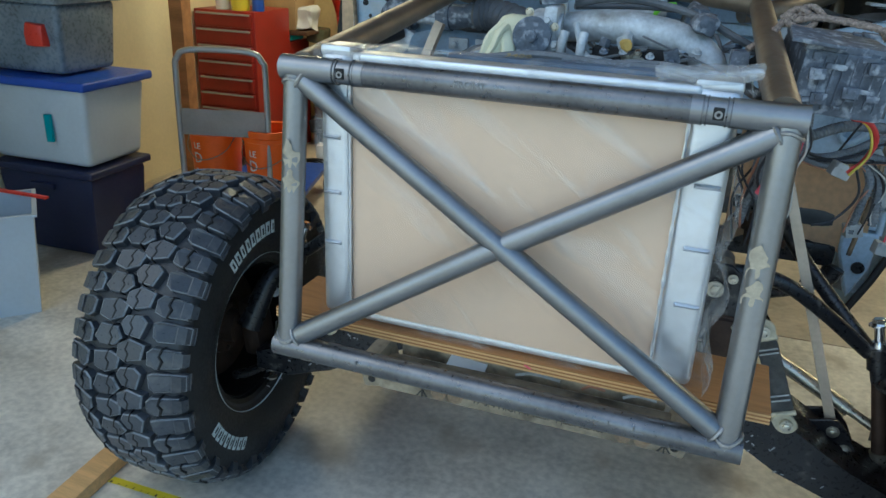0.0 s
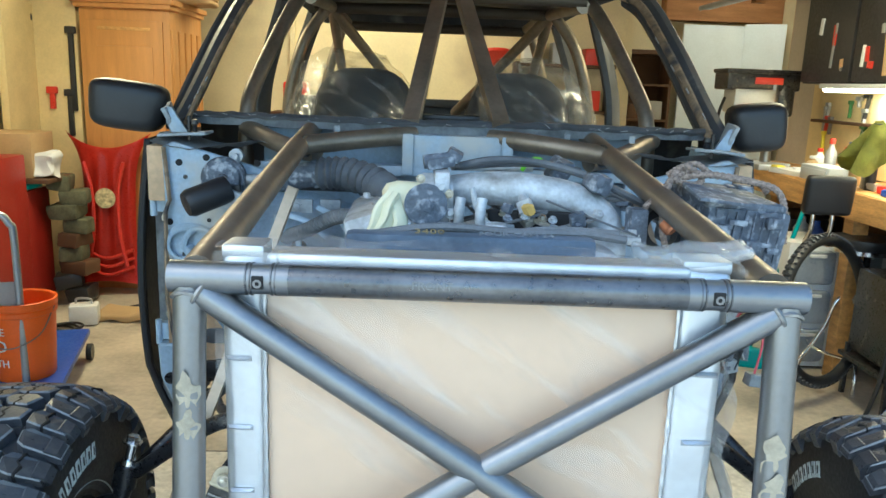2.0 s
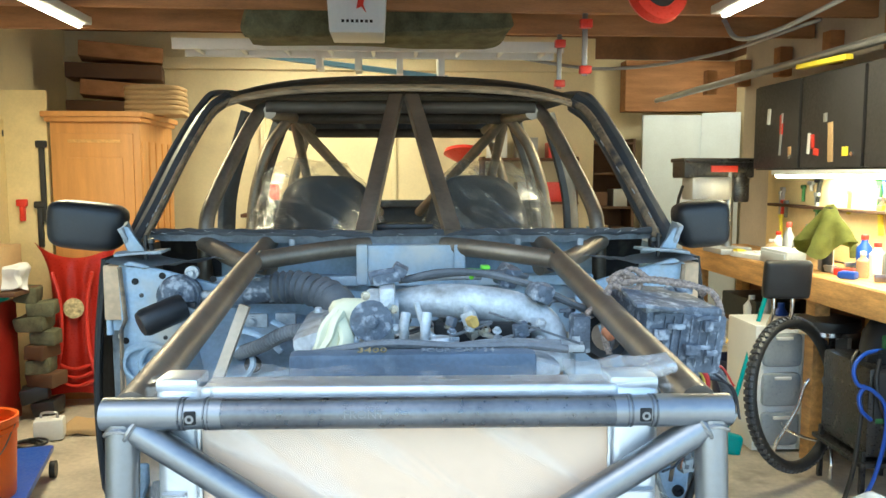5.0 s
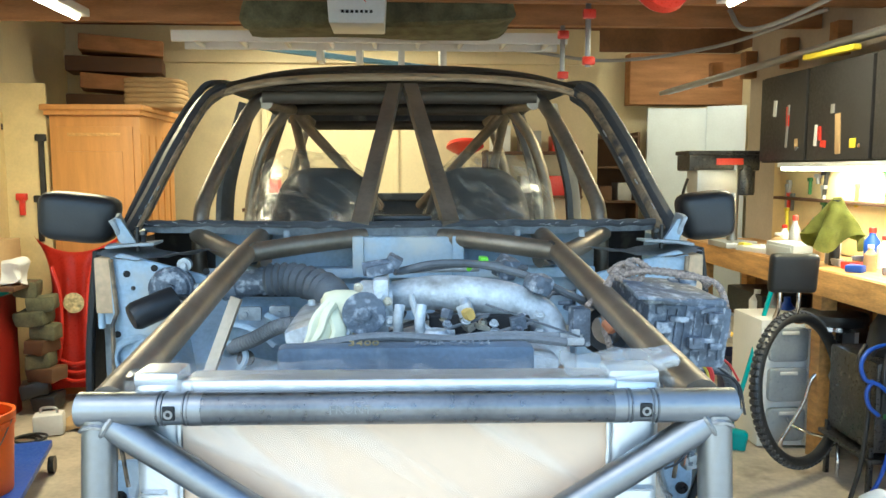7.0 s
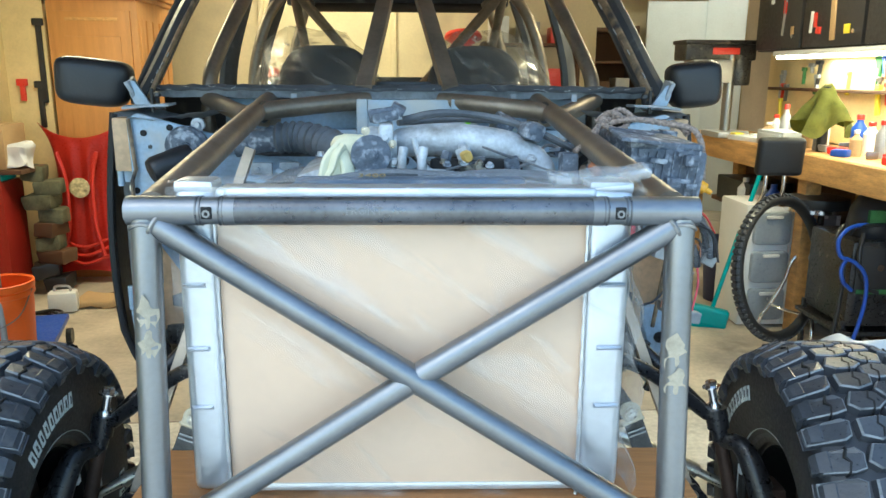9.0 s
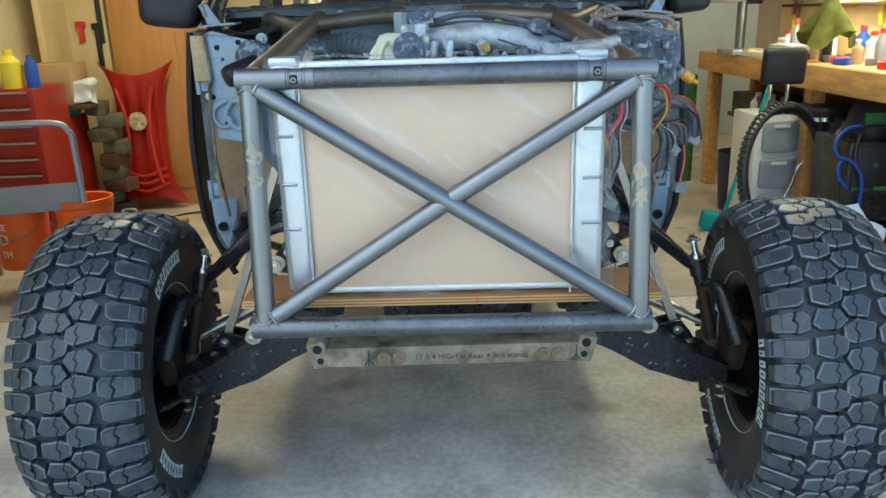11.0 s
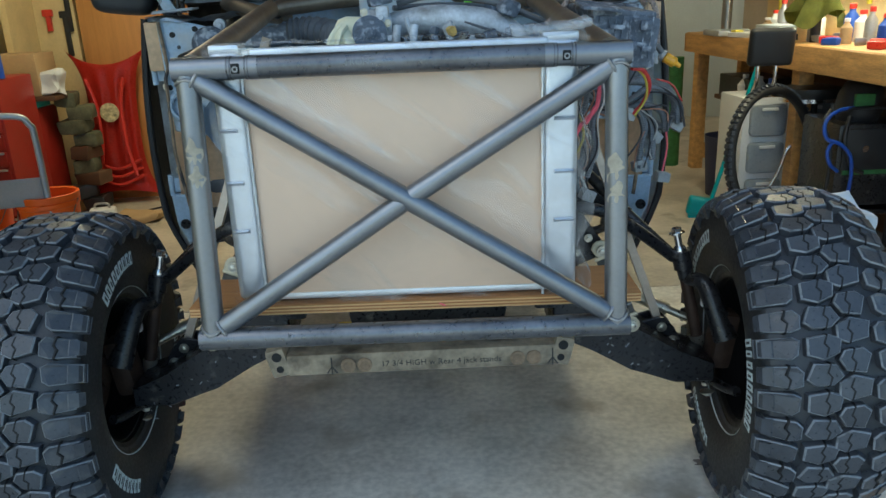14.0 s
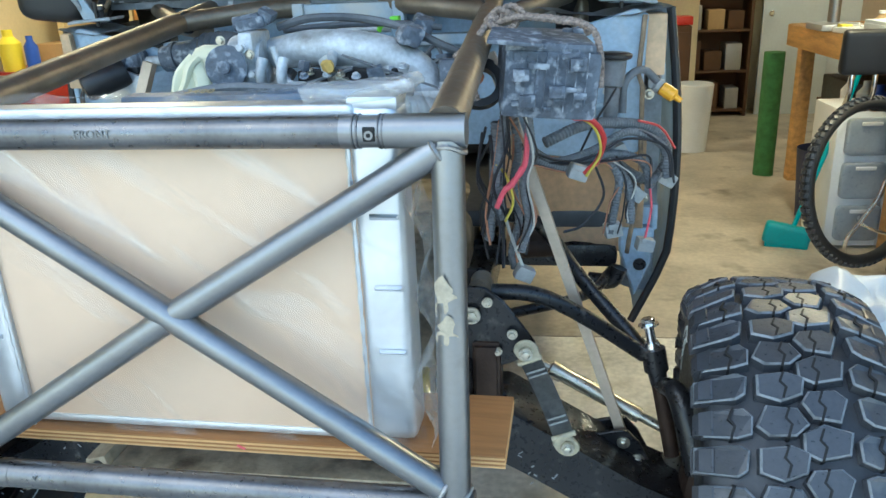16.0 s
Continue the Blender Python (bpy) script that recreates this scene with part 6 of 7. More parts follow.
# the last two fixtures are added, out of view, to hold the fill lamps
for at, sx, sy in (((-1.78, 2.95, 2.45), 0.12, 1.2), ((1.73, 2.45, 2.45), 0.12, 1.15), ((-0.52, 5.23, 2.80), 1.15, 0.12), ((2.55, 6.40, 3.05), 0.8, 0.12)):
    lt = thing("tube_light", "white tube lamp, switched on; front pair real, back pair added fill", "lamp", at, "tube lights")
    if at[2] > 3:
        for x in (at[0] - 0.3, at[0] + 0.3):
            part("hanger_rod", rod((x, at[1], at[2] + 0.04), (x, at[1], 3.27), 0.006), GREY_METAL, lt)
    part("housing", box((at[0], at[1], at[2] + 0.03), (sx, sy, 0.045), 0.008), WHITE, lt)
    part("tube", rod((at[0] - (sx / 2 - 0.04 if sx > sy else 0), at[1] - (sy / 2 - 0.04 if sy > sx else 0), at[2]), (at[0] + (sx / 2 - 0.04 if sx > sy else 0), at[1] + (sy / 2 - 0.04 if sy > sx else 0), at[2]), 0.016), LAMP, lt)
solo("conduit", join(rod((2.52, 1.0, 2.31), (2.48, 6.1, 2.305), 0.02), box((2.55, 3.6, 2.32), (0.1, 5.2, 0.03), 0.004)), GREY_METAL, "grey metal conduit along the wall", "pipe")
solo("cable", tube([(0.9, 4.6, 2.46), (1.5, 4.4, 2.36), (2.1, 4.0, 2.40), (2.5, 3.4, 2.52)], 0.012, 8, 8), GREY_METAL, "grey cable sagging from the joists", "cable")
solo("cable", tube([(2.0, 3.6, 2.55), (2.05, 3.5, 2.42), (2.2, 3.3, 2.44), (2.4, 2.9, 2.56)], 0.014, 8, 8), GREY_METAL, "grey cable looped under the joists", "cable")
for y in (3.0, 3.6, 4.2, 4.8, 5.4):
    solo("wall_stud", box((2.70, y, 2.39), (0.09, 0.09, 0.2), 0.004), JOIST, "brown wood block over the wall plate", "stud", "wall studs")
solo("yellow_level", box((2.38, 3.15, 2.235), (0.05, 0.42, 0.03), 0.006, (0, 0, 6)), YELLOW, "yellow plastic clamp on the cabinet top", "clamp")

# ---- left side ----
arm = thing("armoire", "honey pine armoire with moulded cornice", "wardrobe", (-2.09, 4.9, 0))
part("carcass", box((-2.09, 4.91, 0.99), (0.61, 0.80, 1.98), 0.006), PINE, arm)
part("cornice", join(box((-2.09, 4.90, 1.995), (0.65, 0.86, 0.035), 0.008), box((-2.09, 4.90, 2.03), (0.69, 0.9, 0.04), 0.01)), PINE, arm)
d = part("door", box((-2.09, 4.503, 1.02), (0.52, 0.025, 1.76), 0.006), PINE, arm)
part("door_panel", box((-2.09, 4.493, 0.98), (0.38, 0.02, 1.5), 0.012), PINE, d)
part("door_groove", box((-2.09, 4.489, 1.845), (0.36, 0.006, 0.022), 0.003), LUMBER, d)
for k in range(5):
    part("side_panel", box((-1.782, 4.60 + 0.155 * k, 1.05), (0.012, 0.11, 1.6), 0.006), PINE, arm)
wick = thing("wicker_basket", "pale wicker basket on the armoire", "basket", (-1.78, 4.9, 2.05))
for k in range(6):
    part("wicker_ring", crumple(tube([(-1.78 + (0.20 - 0.002 * k) * math.copysign(abs(math.cos(a)) ** 0.5, math.cos(a)), 4.92 + 0.17 * math.copysign(abs(math.sin(a)) ** 0.5, math.sin(a)), 2.068 + 0.036 * k) for a in (j * math.pi / 16 for j in range(33))], 0.019, 1, 8), 0.006, 22), CARDBOARD, wick)
part("basket_base", box((-1.78, 4.92, 2.06), (0.36, 0.3, 0.016), 0.004), CARDBOARD, wick)
part("cloth", crumple(box((-1.78, 4.92, 2.22), (0.34, 0.28, 0.09), 0.03, seg=3), 0.02, 10, 2), CARDBOARD, wick)
for k in range(4):
    solo("lumber_plank", box((-2.35 + 0.05 * (k % 2), 5.75, 2.16 + 0.155 * k), (0.75 - 0.1 * (k % 2), 0.4 - 0.03 * (k % 3), 0.125), 0.012, (0, 3 * (k % 2), 12 + 5 * (k % 2))), (WOOD_DARK, JOIST)[k % 2], "dark lumber plank stacked by the back wall", "lumber", "stacked planks")
solo("lumber_stand", box((-2.35, 5.80, 1.03), (0.5, 0.35, 2.06), 0.01), WOOD_DARK, "dark wood stand under the stacked planks", "stand")
creeper = thing("mechanic_creeper", "red moulded plastic creeper stood on end against the armoire", "creeper", (-2.2, 4.35, 0.02))
rows = []
for k in range(33):
    t = k / 32
    w = 0.175 + 0.10 * (2 * t - 1) ** 4 + 0.02 * (2 * t - 1) ** 2
    row = []
    for u in (j / 14 - 1 for j in range(29)):
        dip = 0.11 * (1 - u * u) * max(0, (t - 0.8) / 0.2) - 0.05 * (1 - u * u) * max(0, (0.12 - t) / 0.12)
        ridge = 0.014 * math.cos(u * math.pi * 3.5) * math.sin(math.pi * t) + 0.010 * math.sin(t * 90) * max(0, abs(2 * t - 1) - 0.62)
        row.append((-2.205 + w * u, 4.33 + 0.07 * (t - 0.5) + ridge + 0.05 * abs(u) ** 4, 0.06 + 1.09 * t - dip))
    rows.append(row)
part("shell", sheet(rows, 0.02), RED, creeper)
part("badge", lathe([(0.07, 0), (0.07, 0.004), (0.056, 0.005)], (-2.205, 4.30, 0.70), (0, -1, 0.05), 24), material("badge_face", (0.55, 0.46, 0.26), 0.5, 0, 0.6, 30), creeper)
for u in (-0.09, 0.09):
    part("moulded_rib", tube([(-2.205 + u * 1.5, 4.30, 0.95), (-2.205 + u, 4.30, 0.75), (-2.205 + u, 4.29, 0.45), (-2.205 + u * 1.5, 4.28, 0.22)], 0.014, 6, 8), RED, creeper)
for z in (0.17, 0.23, 0.29):
    part("moulded_rib", tube([(-2.38, 4.30, z + 0.05), (-2.205, 4.275, z - 0.01), (-2.03, 4.30, z + 0.05)], 0.012, 6, 8), RED, creeper)
chest = thing("tool_chest", "red enamelled tool chest with many shallow drawers", "tool chest", (-2.6, 3.55, 0))
part("carcass", box((-2.70, 3.55, 0.55), (0.46, 0.46, 0.98), 0.01), RED_CHEST, chest)
for k in range(9):
    d = part("drawer", box((-2.70, 3.315, 0.14 + 0.105 * k), (0.42, 0.02, 0.092), 0.006), RED_CHEST, chest)
    part("pull", box((-2.70, 3.30, 0.178 + 0.105 * k), (0.40, 0.016, 0.012), 0.003), GREY_METAL, d)
side = thing("side_cabinet", "red enamelled side box fixed beside the chest", "tool chest", (-2.66, 4.0, 0.0))
part("carcass", box((-2.66, 4.00, 0.40), (0.30, 0.30, 0.80), 0.01), RED_CHEST, side)
part("latch", box((-2.66, 3.845, 0.62), (0.06, 0.012, 0.02), 0.003), BLACK_PLASTIC, side)
solo("jug", lathe([(0.06, 0), (0.065, 0.16), (0.03, 0.20), (0.03, 0.24)], (-2.62, 3.40, 1.04), (0, 0, 1), 16), YELLOW, "yellow jug standing on the chest", "jug")
solo("bottle", lathe([(0.04, 0), (0.04, 0.14), (0.02, 0.17), (0.02, 0.2)], (-2.5, 3.42, 1.04), (0, 0, 1), 14), BLUE, "blue bottle standing on the chest", "bottle")
solo("bottle", lathe([(0.05, 0), (0.05, 0.10), (0.02, 0.13)], (-2.75, 3.4, 1.04), (0, 0, 1), 14), WHITE, "white tub standing on the chest", "bottle")
solo("carton", box((-2.64, 4.02, 1.02), (0.34, 0.30, 0.28), 0.006), CARDBOARD, "brown cardboard carton on the shelf", "carton")
solo("shelf", box((-2.62, 4.02, 0.865), (0.5, 0.36, 0.03), 0.004), WOOD_DARK, "dark shelf board over the side box", "shelf")
solo("tub", box((-2.62, 3.95, 0.827), (0.24, 0.2, 0.045), 0.015), TEAL, "teal plastic tub under the shelf", "tub")
solo("rag", crumple(box((-2.42, 3.95, 0.96), (0.16, 0.16, 0.16), 0.06, seg=3), 0.05, 9, 2), WHITE, "crumpled white rag on the heap", "rag")
solo("pegboard", box((-2.75, 4.9, 1.45), (0.05, 1.5, 1.1), 0.004), PEG, "pale yellow pegboard with hanging tools", "pegboard")
solo("tool_board", box((-2.69, 4.57, 1.1), (0.51, 0.03, 2.2), 0.004), PEG, "pale yellow board behind hanging tools", "pegboard")
for k, (x, z, h) in enumerate(((-2.86, 1.85, 0.25), (-2.76, 1.80, 0.2), (-2.47, 1.55, 0.55), (-2.50, 1.25, 0.30), (-2.62, 1.35, 0.13))):
    solo("hanging_tool", join(box((x, 4.54, z), (0.035, 0.03, h), 0.008), box((x, 4.537, z + h / 2), (0.075, 0.03, 0.05), 0.01)), BLACK_PLASTIC if k != 4 else RED, "dark hand tool hanging on the board", "tool", "hanging tools")
heap = random.Random(77)
for k in range(9):
    x, y, z = heap.uniform(-2.42, -2.30), heap.uniform(4.0, 4.25), 0.07 + 0.095 * k
    solo("tool_pouch", crumple(box((x, 4.12, z), (heap.uniform(0.14, 0.20), heap.uniform(0.14, 0.2), 0.10), 0.02, (0, heap.uniform(-8, 8), heap.uniform(-20, 20))), 0.012, 12, 1), heap.choice((CANVAS, BLACK_PLASTIC, WOOD_DARK, CANVAS)), "dusty canvas tool pouch in the stack beside the chest", "pouch", "stacked tool pouches")
FRAME[0] = FRAME[0] @ Matrix.Translation((0.07, 0, 0))
trolley = thing("platform_trolley", "grey folding platform trolley with a tube handle", "trolley", (-1.95, 2.2, 0))
part("handle", tube([(-2.345, 2.20, 0.16), (-2.345, 2.20, 0.80), (-2.33, 2.20, 0.90), (-2.26, 2.215, 0.945), (-1.97, 2.295, 0.945), (-1.90, 2.31, 0.90), (-1.885, 2.315, 0.80), (-1.885, 2.315, 0.16)], 0.016, 5, 12), GREY_METAL, trolley)
part("handle_panel", sheet([[(-2.34, 2.197, z), (-1.89, 2.312, z)] for z in (0.50, 0.55, 0.60, 0.64)], 0.012), GREY_METAL, trolley)
part("deck", box((-2.06, 2.62, 0.15), (0.50, 0.85, 0.035), 0.01, (0, 0, 14)), BLUE, trolley)
for x, y in ((-2.21, 2.25), (-1.81, 2.35), (-2.31, 2.95), (-1.91, 3.05)):
    part("caster", lathe([(0.02, -0.014), (0.045, -0.014), (0.045, 0.014), (0.02, 0.014)], (x, y, 0.047), (1, 0.2, 0), 18), BLACK_PLASTIC, trolley)
FRAME[0] = ROOM @ Matrix.Translation((-0.03, 0, 0))


def bucket(x, y, z, label):
    b = thing("bucket", label, "bucket", (x, y, z), "orange buckets")
    part("pail", lathe([(0.125, 0.0), (0.128, 0.01), (0.143, 0.30), (0.150, 0.305), (0.150, 0.325), (0.145, 0.33), (0.152, 0.335), (0.153, 0.365), (0.146, 0.368), (0.138, 0.36), (0.122, 0.012)], (x, y, z), (0, 0, 1), 40), ORANGE, b)
    part("bail", tube([(x - 0.15, y, z + 0.33), (x - 0.12, y - 0.1, z + 0.22), (x, y - 0.155, z + 0.17), (x + 0.12, y - 0.1, z + 0.22), (x + 0.15, y, z + 0.33)], 0.003, 6, 6), STEEL, b)
    for body, dz, size in (("LE", 0.225, 0.05), ("D", 0.145, 0.085), ("TH", 0.075, 0.05)):
        w = lettering(body, size, FREE, 0.001)
        for v in w.verts:
            a = v.co.x / 0.139 - 0.25
            rr = 0.1275 + 0.0525 * (dz + v.co.y - 0.01) + 0.0012 + v.co.z
            v.co = Vector((x + rr * math.sin(a), y - rr * math.cos(a), z + dz + v.co.y))
        part("printed_word", w, WHITE, b)
    return b


bucket(-1.84, 2.43, 0.168, "orange plastic bucket with white print on the blue trolley")
bucket(-2.20, 2.45, 0.168, "orange plastic bucket behind the trolley handle")
FRAME[0] = ROOM
bin_w = thing("storage_bin", "white translucent storage bin with blue lid", "bin", (-2.45, 1.75, 0.47), "stacked storage bins")
part("tub", box((-2.60, 1.76, 0.645), (0.62, 0.42, 0.37), 0.03, taper=0.88, seg=3), BIN_WHITE, bin_w)
part("lid", box((-2.60, 1.76, 0.845), (0.68, 0.48, 0.04), 0.014, seg=3), BLUE, bin_w)
part("latch", box((-2.50, 1.545, 0.64), (0.035, 0.02, 0.13), 0.006), TEAL, bin_w)
bin_d = thing("storage_bin", "dark smoky plastic bin under the white one", "bin", (-2.45, 1.8, 0.0), "stacked storage bins")
part("tub", box((-2.60, 1.76, 0.205), (0.56, 0.39, 0.40), 0.03, taper=0.9), NAVY, bin_d)
part("lid", box((-2.60, 1.76, 0.425), (0.60, 0.43, 0.036), 0.012, seg=3), NAVY, bin_d)
part("grip", box((-2.60, 1.553, 0.35), (0.14, 0.02, 0.03), 0.008), NAVY, bin_d)
bin_c = thing("storage_bin", "smoky clear bin full of oddments on the blue lid", "bin", (-2.55, 1.85, 0.87), "stacked storage bins")
part("tub", box((-2.66, 1.78, 1.03), (0.50, 0.38, 0.31), 0.03, taper=0.9, seg=3), BIN_CLEAR, bin_c)
part("lid", box((-2.66, 1.78, 1.20), (0.54, 0.42, 0.03), 0.01), BIN_CLEAR, bin_c)
part("folded_cloth", crumple(box((-2.53, 1.585, 1.05), (0.10, 0.04, 0.10), 0.01), 0.02, 12, 1), RED, bin_c)
solo("rag", crumple(box((-2.64, 1.76, 1.235), (0.22, 0.2, 0.06), 0.02, seg=3), 0.03, 12, 2), WHITE, "white cloth lying on the clear bin", "rag")
bin_o = thing("open_bin", "white open plastic bin standing on the floor", "bin", (-2.4, 1.05, 0))
part("tub", lathe([(0.20, 0.0), (0.24, 0.425), (0.26, 0.43), (0.26, 0.44), (0.235, 0.44), (0.195, 0.015)], (-2.37, 1.03, 0), (0, 0, 1), 4), BIN_WHITE, bin_o)
part("rim_stripe", box((-2.37, 1.2, 0.445), (0.3, 0.02, 0.012), 0.003), RED, bin_o)
solo("shelf_post", box((-2.62, 2.75, 0.8), (0.09, 0.09, 1.6), 0.006), JOIST, "brown wood post by the tool chest", "post")

# ---- right side: bench and what belongs to it ----
BX, BZ = 2.24, 1.07
bench = thing("workbench", "long lumber workbench with plank front edge", "workbench", (2.5, 2.9, 0))
part("top", box((2.50, 2.97, BZ - 0.02), (0.50, 3.54, 0.04), 0.004), LUMBER, bench)
part("front_beam", box((BX + 0.02, 2.97, BZ - 0.075), (0.045, 3.54, 0.14), 0.005), LUMBER, bench, "thick front beam")
part("end_beam", box((2.47, 4.73, BZ - 0.075), (0.46, 0.045, 0.14), 0.005), LUMBER, bench)
for y in (4.6, 3.0, 1.4):
    for x in (2.33, 2.68):
        part("leg", box((x, y, 0.46), (0.09, 0.09, 0.92), 0.005), LUMBER, bench)
part("stretcher", box((2.5, 4.6, 0.14), (0.3, 0.06, 0.12), 0.005), LUMBER, bench)
# Added dark sheet: stands in for the dark clutter under the bench.
part("back_panel", box((2.715, 2.97, 0.50), (0.03, 3.4, 0.98), 0.003), WOOD_DARK, bench, "added dark sheet standing in for clutter under the bench")
part("low_shelf", box((2.52, 3.85, 0.62), (0.4, 0.85, 0.03), 0.004), WOOD_DARK, bench)
rack = thing("backboard", "pale lit board with hanging tools behind the bench", "board", (2.72, 3.0, 1.08))
part("panel", box((2.72, 3.0, 1.36), (0.03, 2.7, 0.56), 0.004), PEG, rack)
rb = random.Random(17)
for k in range(34):
    y, z, h = rb.uniform(1.8, 4.2), rb.uniform(1.18, 1.56), rb.uniform(0.05, 0.16)
    part("hung_tool", join(box((2.69, y, z), (0.02, rb.uniform(0.012, 0.03), h), 0.004, (rb.uniform(-15, 15), 0, 0)), box((2.688, y, z + h / 2), (0.022, rb.uniform(0.03, 0.07), 0.025), 0.005)), rb.choice((BLACK_PLASTIC, STEEL, RED, YELLOW, GREEN, GREY_METAL, BLUE, WOOD_DARK)), rack)
part("tool_rail", box((2.68, 3.0, 1.40), (0.05, 2.5, 0.02), 0.003), WOOD_DARK, rack)
for k, (y0, y1) in enumerate(((3.42, 3.98), (2.80, 3.40), (2.18, 2.78), (1.5, 2.16))):
    cab = thing("wall_cabinet", "black wall cabinet with stickers over the bench", "cabinet", (2.58, (y0 + y1) / 2, 1.64), "wall cabinets")
    part("carcass", box((2.58, (y0 + y1) / 2, 1.915), (0.31, y1 - y0, 0.55), 0.004), CAB_BLACK, cab)
    part("door", box((2.415, (y0 + y1) / 2, 1.915), (0.02, y1 - y0 - 0.012, 0.53), 0.004), CAB_BLACK, cab)
    rn = random.Random(k)
    for y, z, w, h, mt in ((((0.36, 1.98, 0.035, 0.10, WHITE), (0.20, 1.86, 0.02, 0.26, GREY_METAL), (0.20, 1.92, 0.03, 0.12, RED), (0.09, 1.75, 0.03, 0.06, CARDBOARD)), ((0.46, 1.80, 0.03, 0.08, RED), (0.42, 1.74, 0.05, 0.04, RED), (0.50, 1.79, 0.025, 0.12, WHITE), (0.28, 1.79, 0.045, 0.22, CARDBOARD), (0.34, 1.93, 0.03, 0.05, GREY_METAL), (0.14, 1.735, 0.05, 0.05, YELLOW)), ((0.4, 2.05, 0.04, 0.1, WHITE), (0.2, 1.8, 0.05, 0.08, CARDBOARD)), ())[k]):
        part("sticker", box((2.402, y0 + y, z), (0.008, w, h), 0.002, (rn.uniform(-8, 8), 0, 0)), mt, cab)
    part("knob", rod((2.40, y0 + 0.06, 1.72), (2.385, y0 + 0.06, 1.72), 0.012), CHROME, cab)
strip = thing("strip_light", "long strip lamp, switched on, under the cabinets", "lamp", (2.45, 3.0, 1.60))
part("housing", box((2.46, 3.0, 1.625), (0.09, 1.5, 0.03), 0.006), WHITE, strip)
part("tube", rod((2.44, 2.3, 1.602), (2.44, 3.72, 1.602), 0.013), LAMP, strip)
press = thing("drill_press", "dark bench drill press with a red plate", "drill press", (2.35, 3.95, BZ))
part("head", box((2.24, 4.24, 1.645), (0.50, 0.24, 0.12), 0.02), BLACK_PAINT, press)
part("belt_cover", box((2.24, 4.24, 1.71), (0.52, 0.26, 0.03), 0.012), BLACK_PAINT, press)
part("quill_box", box((2.18, 4.20, 1.515), (0.28, 0.2, 0.16), 0.02), GREY_METAL, press)
part("name_plate", box((2.27, 4.115, 1.65), (0.19, 0.01, 0.045), 0.003), RED, press)
part("motor", lathe([(0.08, 0), (0.085, 0.02), (0.085, 0.2), (0.07, 0.22)], (2.40, 4.2, 1.42), (0, 0, 1), 24), BLACK_PAINT, press)
part("column", rod((2.32, 4.15, BZ), (2.32, 4.15, 1.65), 0.035), STEEL, press)
part("base", box((2.3, 4.1, BZ + 0.02), (0.22, 0.3, 0.04), 0.01), GREY_METAL, press)
part("feed_handle", tube([(1.98, 4.12, 1.53), (1.93, 4.05, 1.46), (1.90, 4.0, 1.40)], 0.01, 4, 8), BLACK_PLASTIC, press)
rn = random.Random(3)
for k in range(13):
    y, x = 3.85 - 0.12 * k + rn.uniform(-0.03, 0.03), 2.50 + rn.uniform(-0.08, 0.12)
    h, r = rn.uniform(0.12, 0.24), rn.uniform(0.028, 0.042)
    b = thing("bottle", ("white", "amber", "grey", "blue")[k % 4] + " plastic bottle with a cap on the workbench", "bottle", (x, y, BZ), "bottles on the bench")
    part("flask", lathe([(r, 0), (r * 1.02, 0.01), (r, h * 0.65), (r * 0.45, h * 0.8), (r * 0.42, h * 0.88)], (x, y, BZ), (0, 0, 1), 16), (WHITE, CARDBOARD, GREY_METAL, BLUE)[k % 4], b)
    part("cap", lathe([(r * 0.5, 0), (r * 0.5, h * 0.12), (r * 0.4, h * 0.14)], (x, y, BZ + h * 0.88), (0, 0, 1), 14), (RED, WHITE, RED, RED)[k % 4], b)
solo("drawer_box", join(box((2.36, 3.42, BZ + 0.045), (0.16, 0.32, 0.09), 0.006), box((2.275, 3.42, BZ + 0.05), (0.01, 0.28, 0.045), 0.003)), BIN_WHITE, "clear parts case on the bench", "case")
solo("papers", box((2.37, 3.74, BZ + 0.016), (0.22, 0.34, 0.03), 0.002, (0, 0, 12)), WHITE, "loose papers on the bench", "papers")
solo("carton", box((2.52, 3.62, BZ + 0.04), (0.2, 0.24, 0.08), 0.004), CARDBOARD, "low cardboard carton on the bench", "carton")
for k in range(16):
    solo("oddment", crumple(box((2.3 + rn.uniform(0, 0.3), 2.1 + 0.13 * k, BZ + 0.022), (rn.uniform(0.03, 0.08), rn.uniform(0.04, 0.1), 0.04), 0.008, (0, 0, rn.uniform(0, 90))), 0.006, 30), rn.choice((RED, GREY_METAL, WHITE, BLACK_PLASTIC, BLUE, YELLOW, STEEL)), "small tool lying among clutter on the bench", "tool", "clutter on the bench")
towel = thing("towel", "olive green towel draped over a stand on the bench", "towel", (2.40, 3.05, BZ))
fold = []
for i in range(13):
    t = i / 12
    fold.append([Vector((2.40 + (0.02 + 0.13 * t ** 0.8) * (1 + 0.30 * math.sin(5 * a + 1) * t + 0.12 * math.sin(9 * a) * t) * math.cos(a), 3.05 + (0.02 + 0.10 * t ** 0.8) * (1 + 0.30 * math.sin(5 * a + 1) * t) * math.sin(a), BZ + 0.37 - 0.24 * t - 0.05 * t * math.cos(3 * a + 0.5))) for a in (k * math.pi / 24 for k in range(49))])
part("cloth", crumple(sheet(fold, 0.006), 0.012, 16), TOWEL, towel)
part("stand", rod((2.40, 3.05, BZ), (2.40, 3.05, BZ + 0.36), 0.028), BLACK_PLASTIC, towel)
stool = thing("stool", "black stool with backrest and bent chrome legs", "stool", (1.98, 2.75, 0))
part("backrest", box((1.975, 2.69, 1.08), (0.235, 0.06, 0.20), 0.03, (8, 0, -8), seg=3), BLACK_PLASTIC, stool)
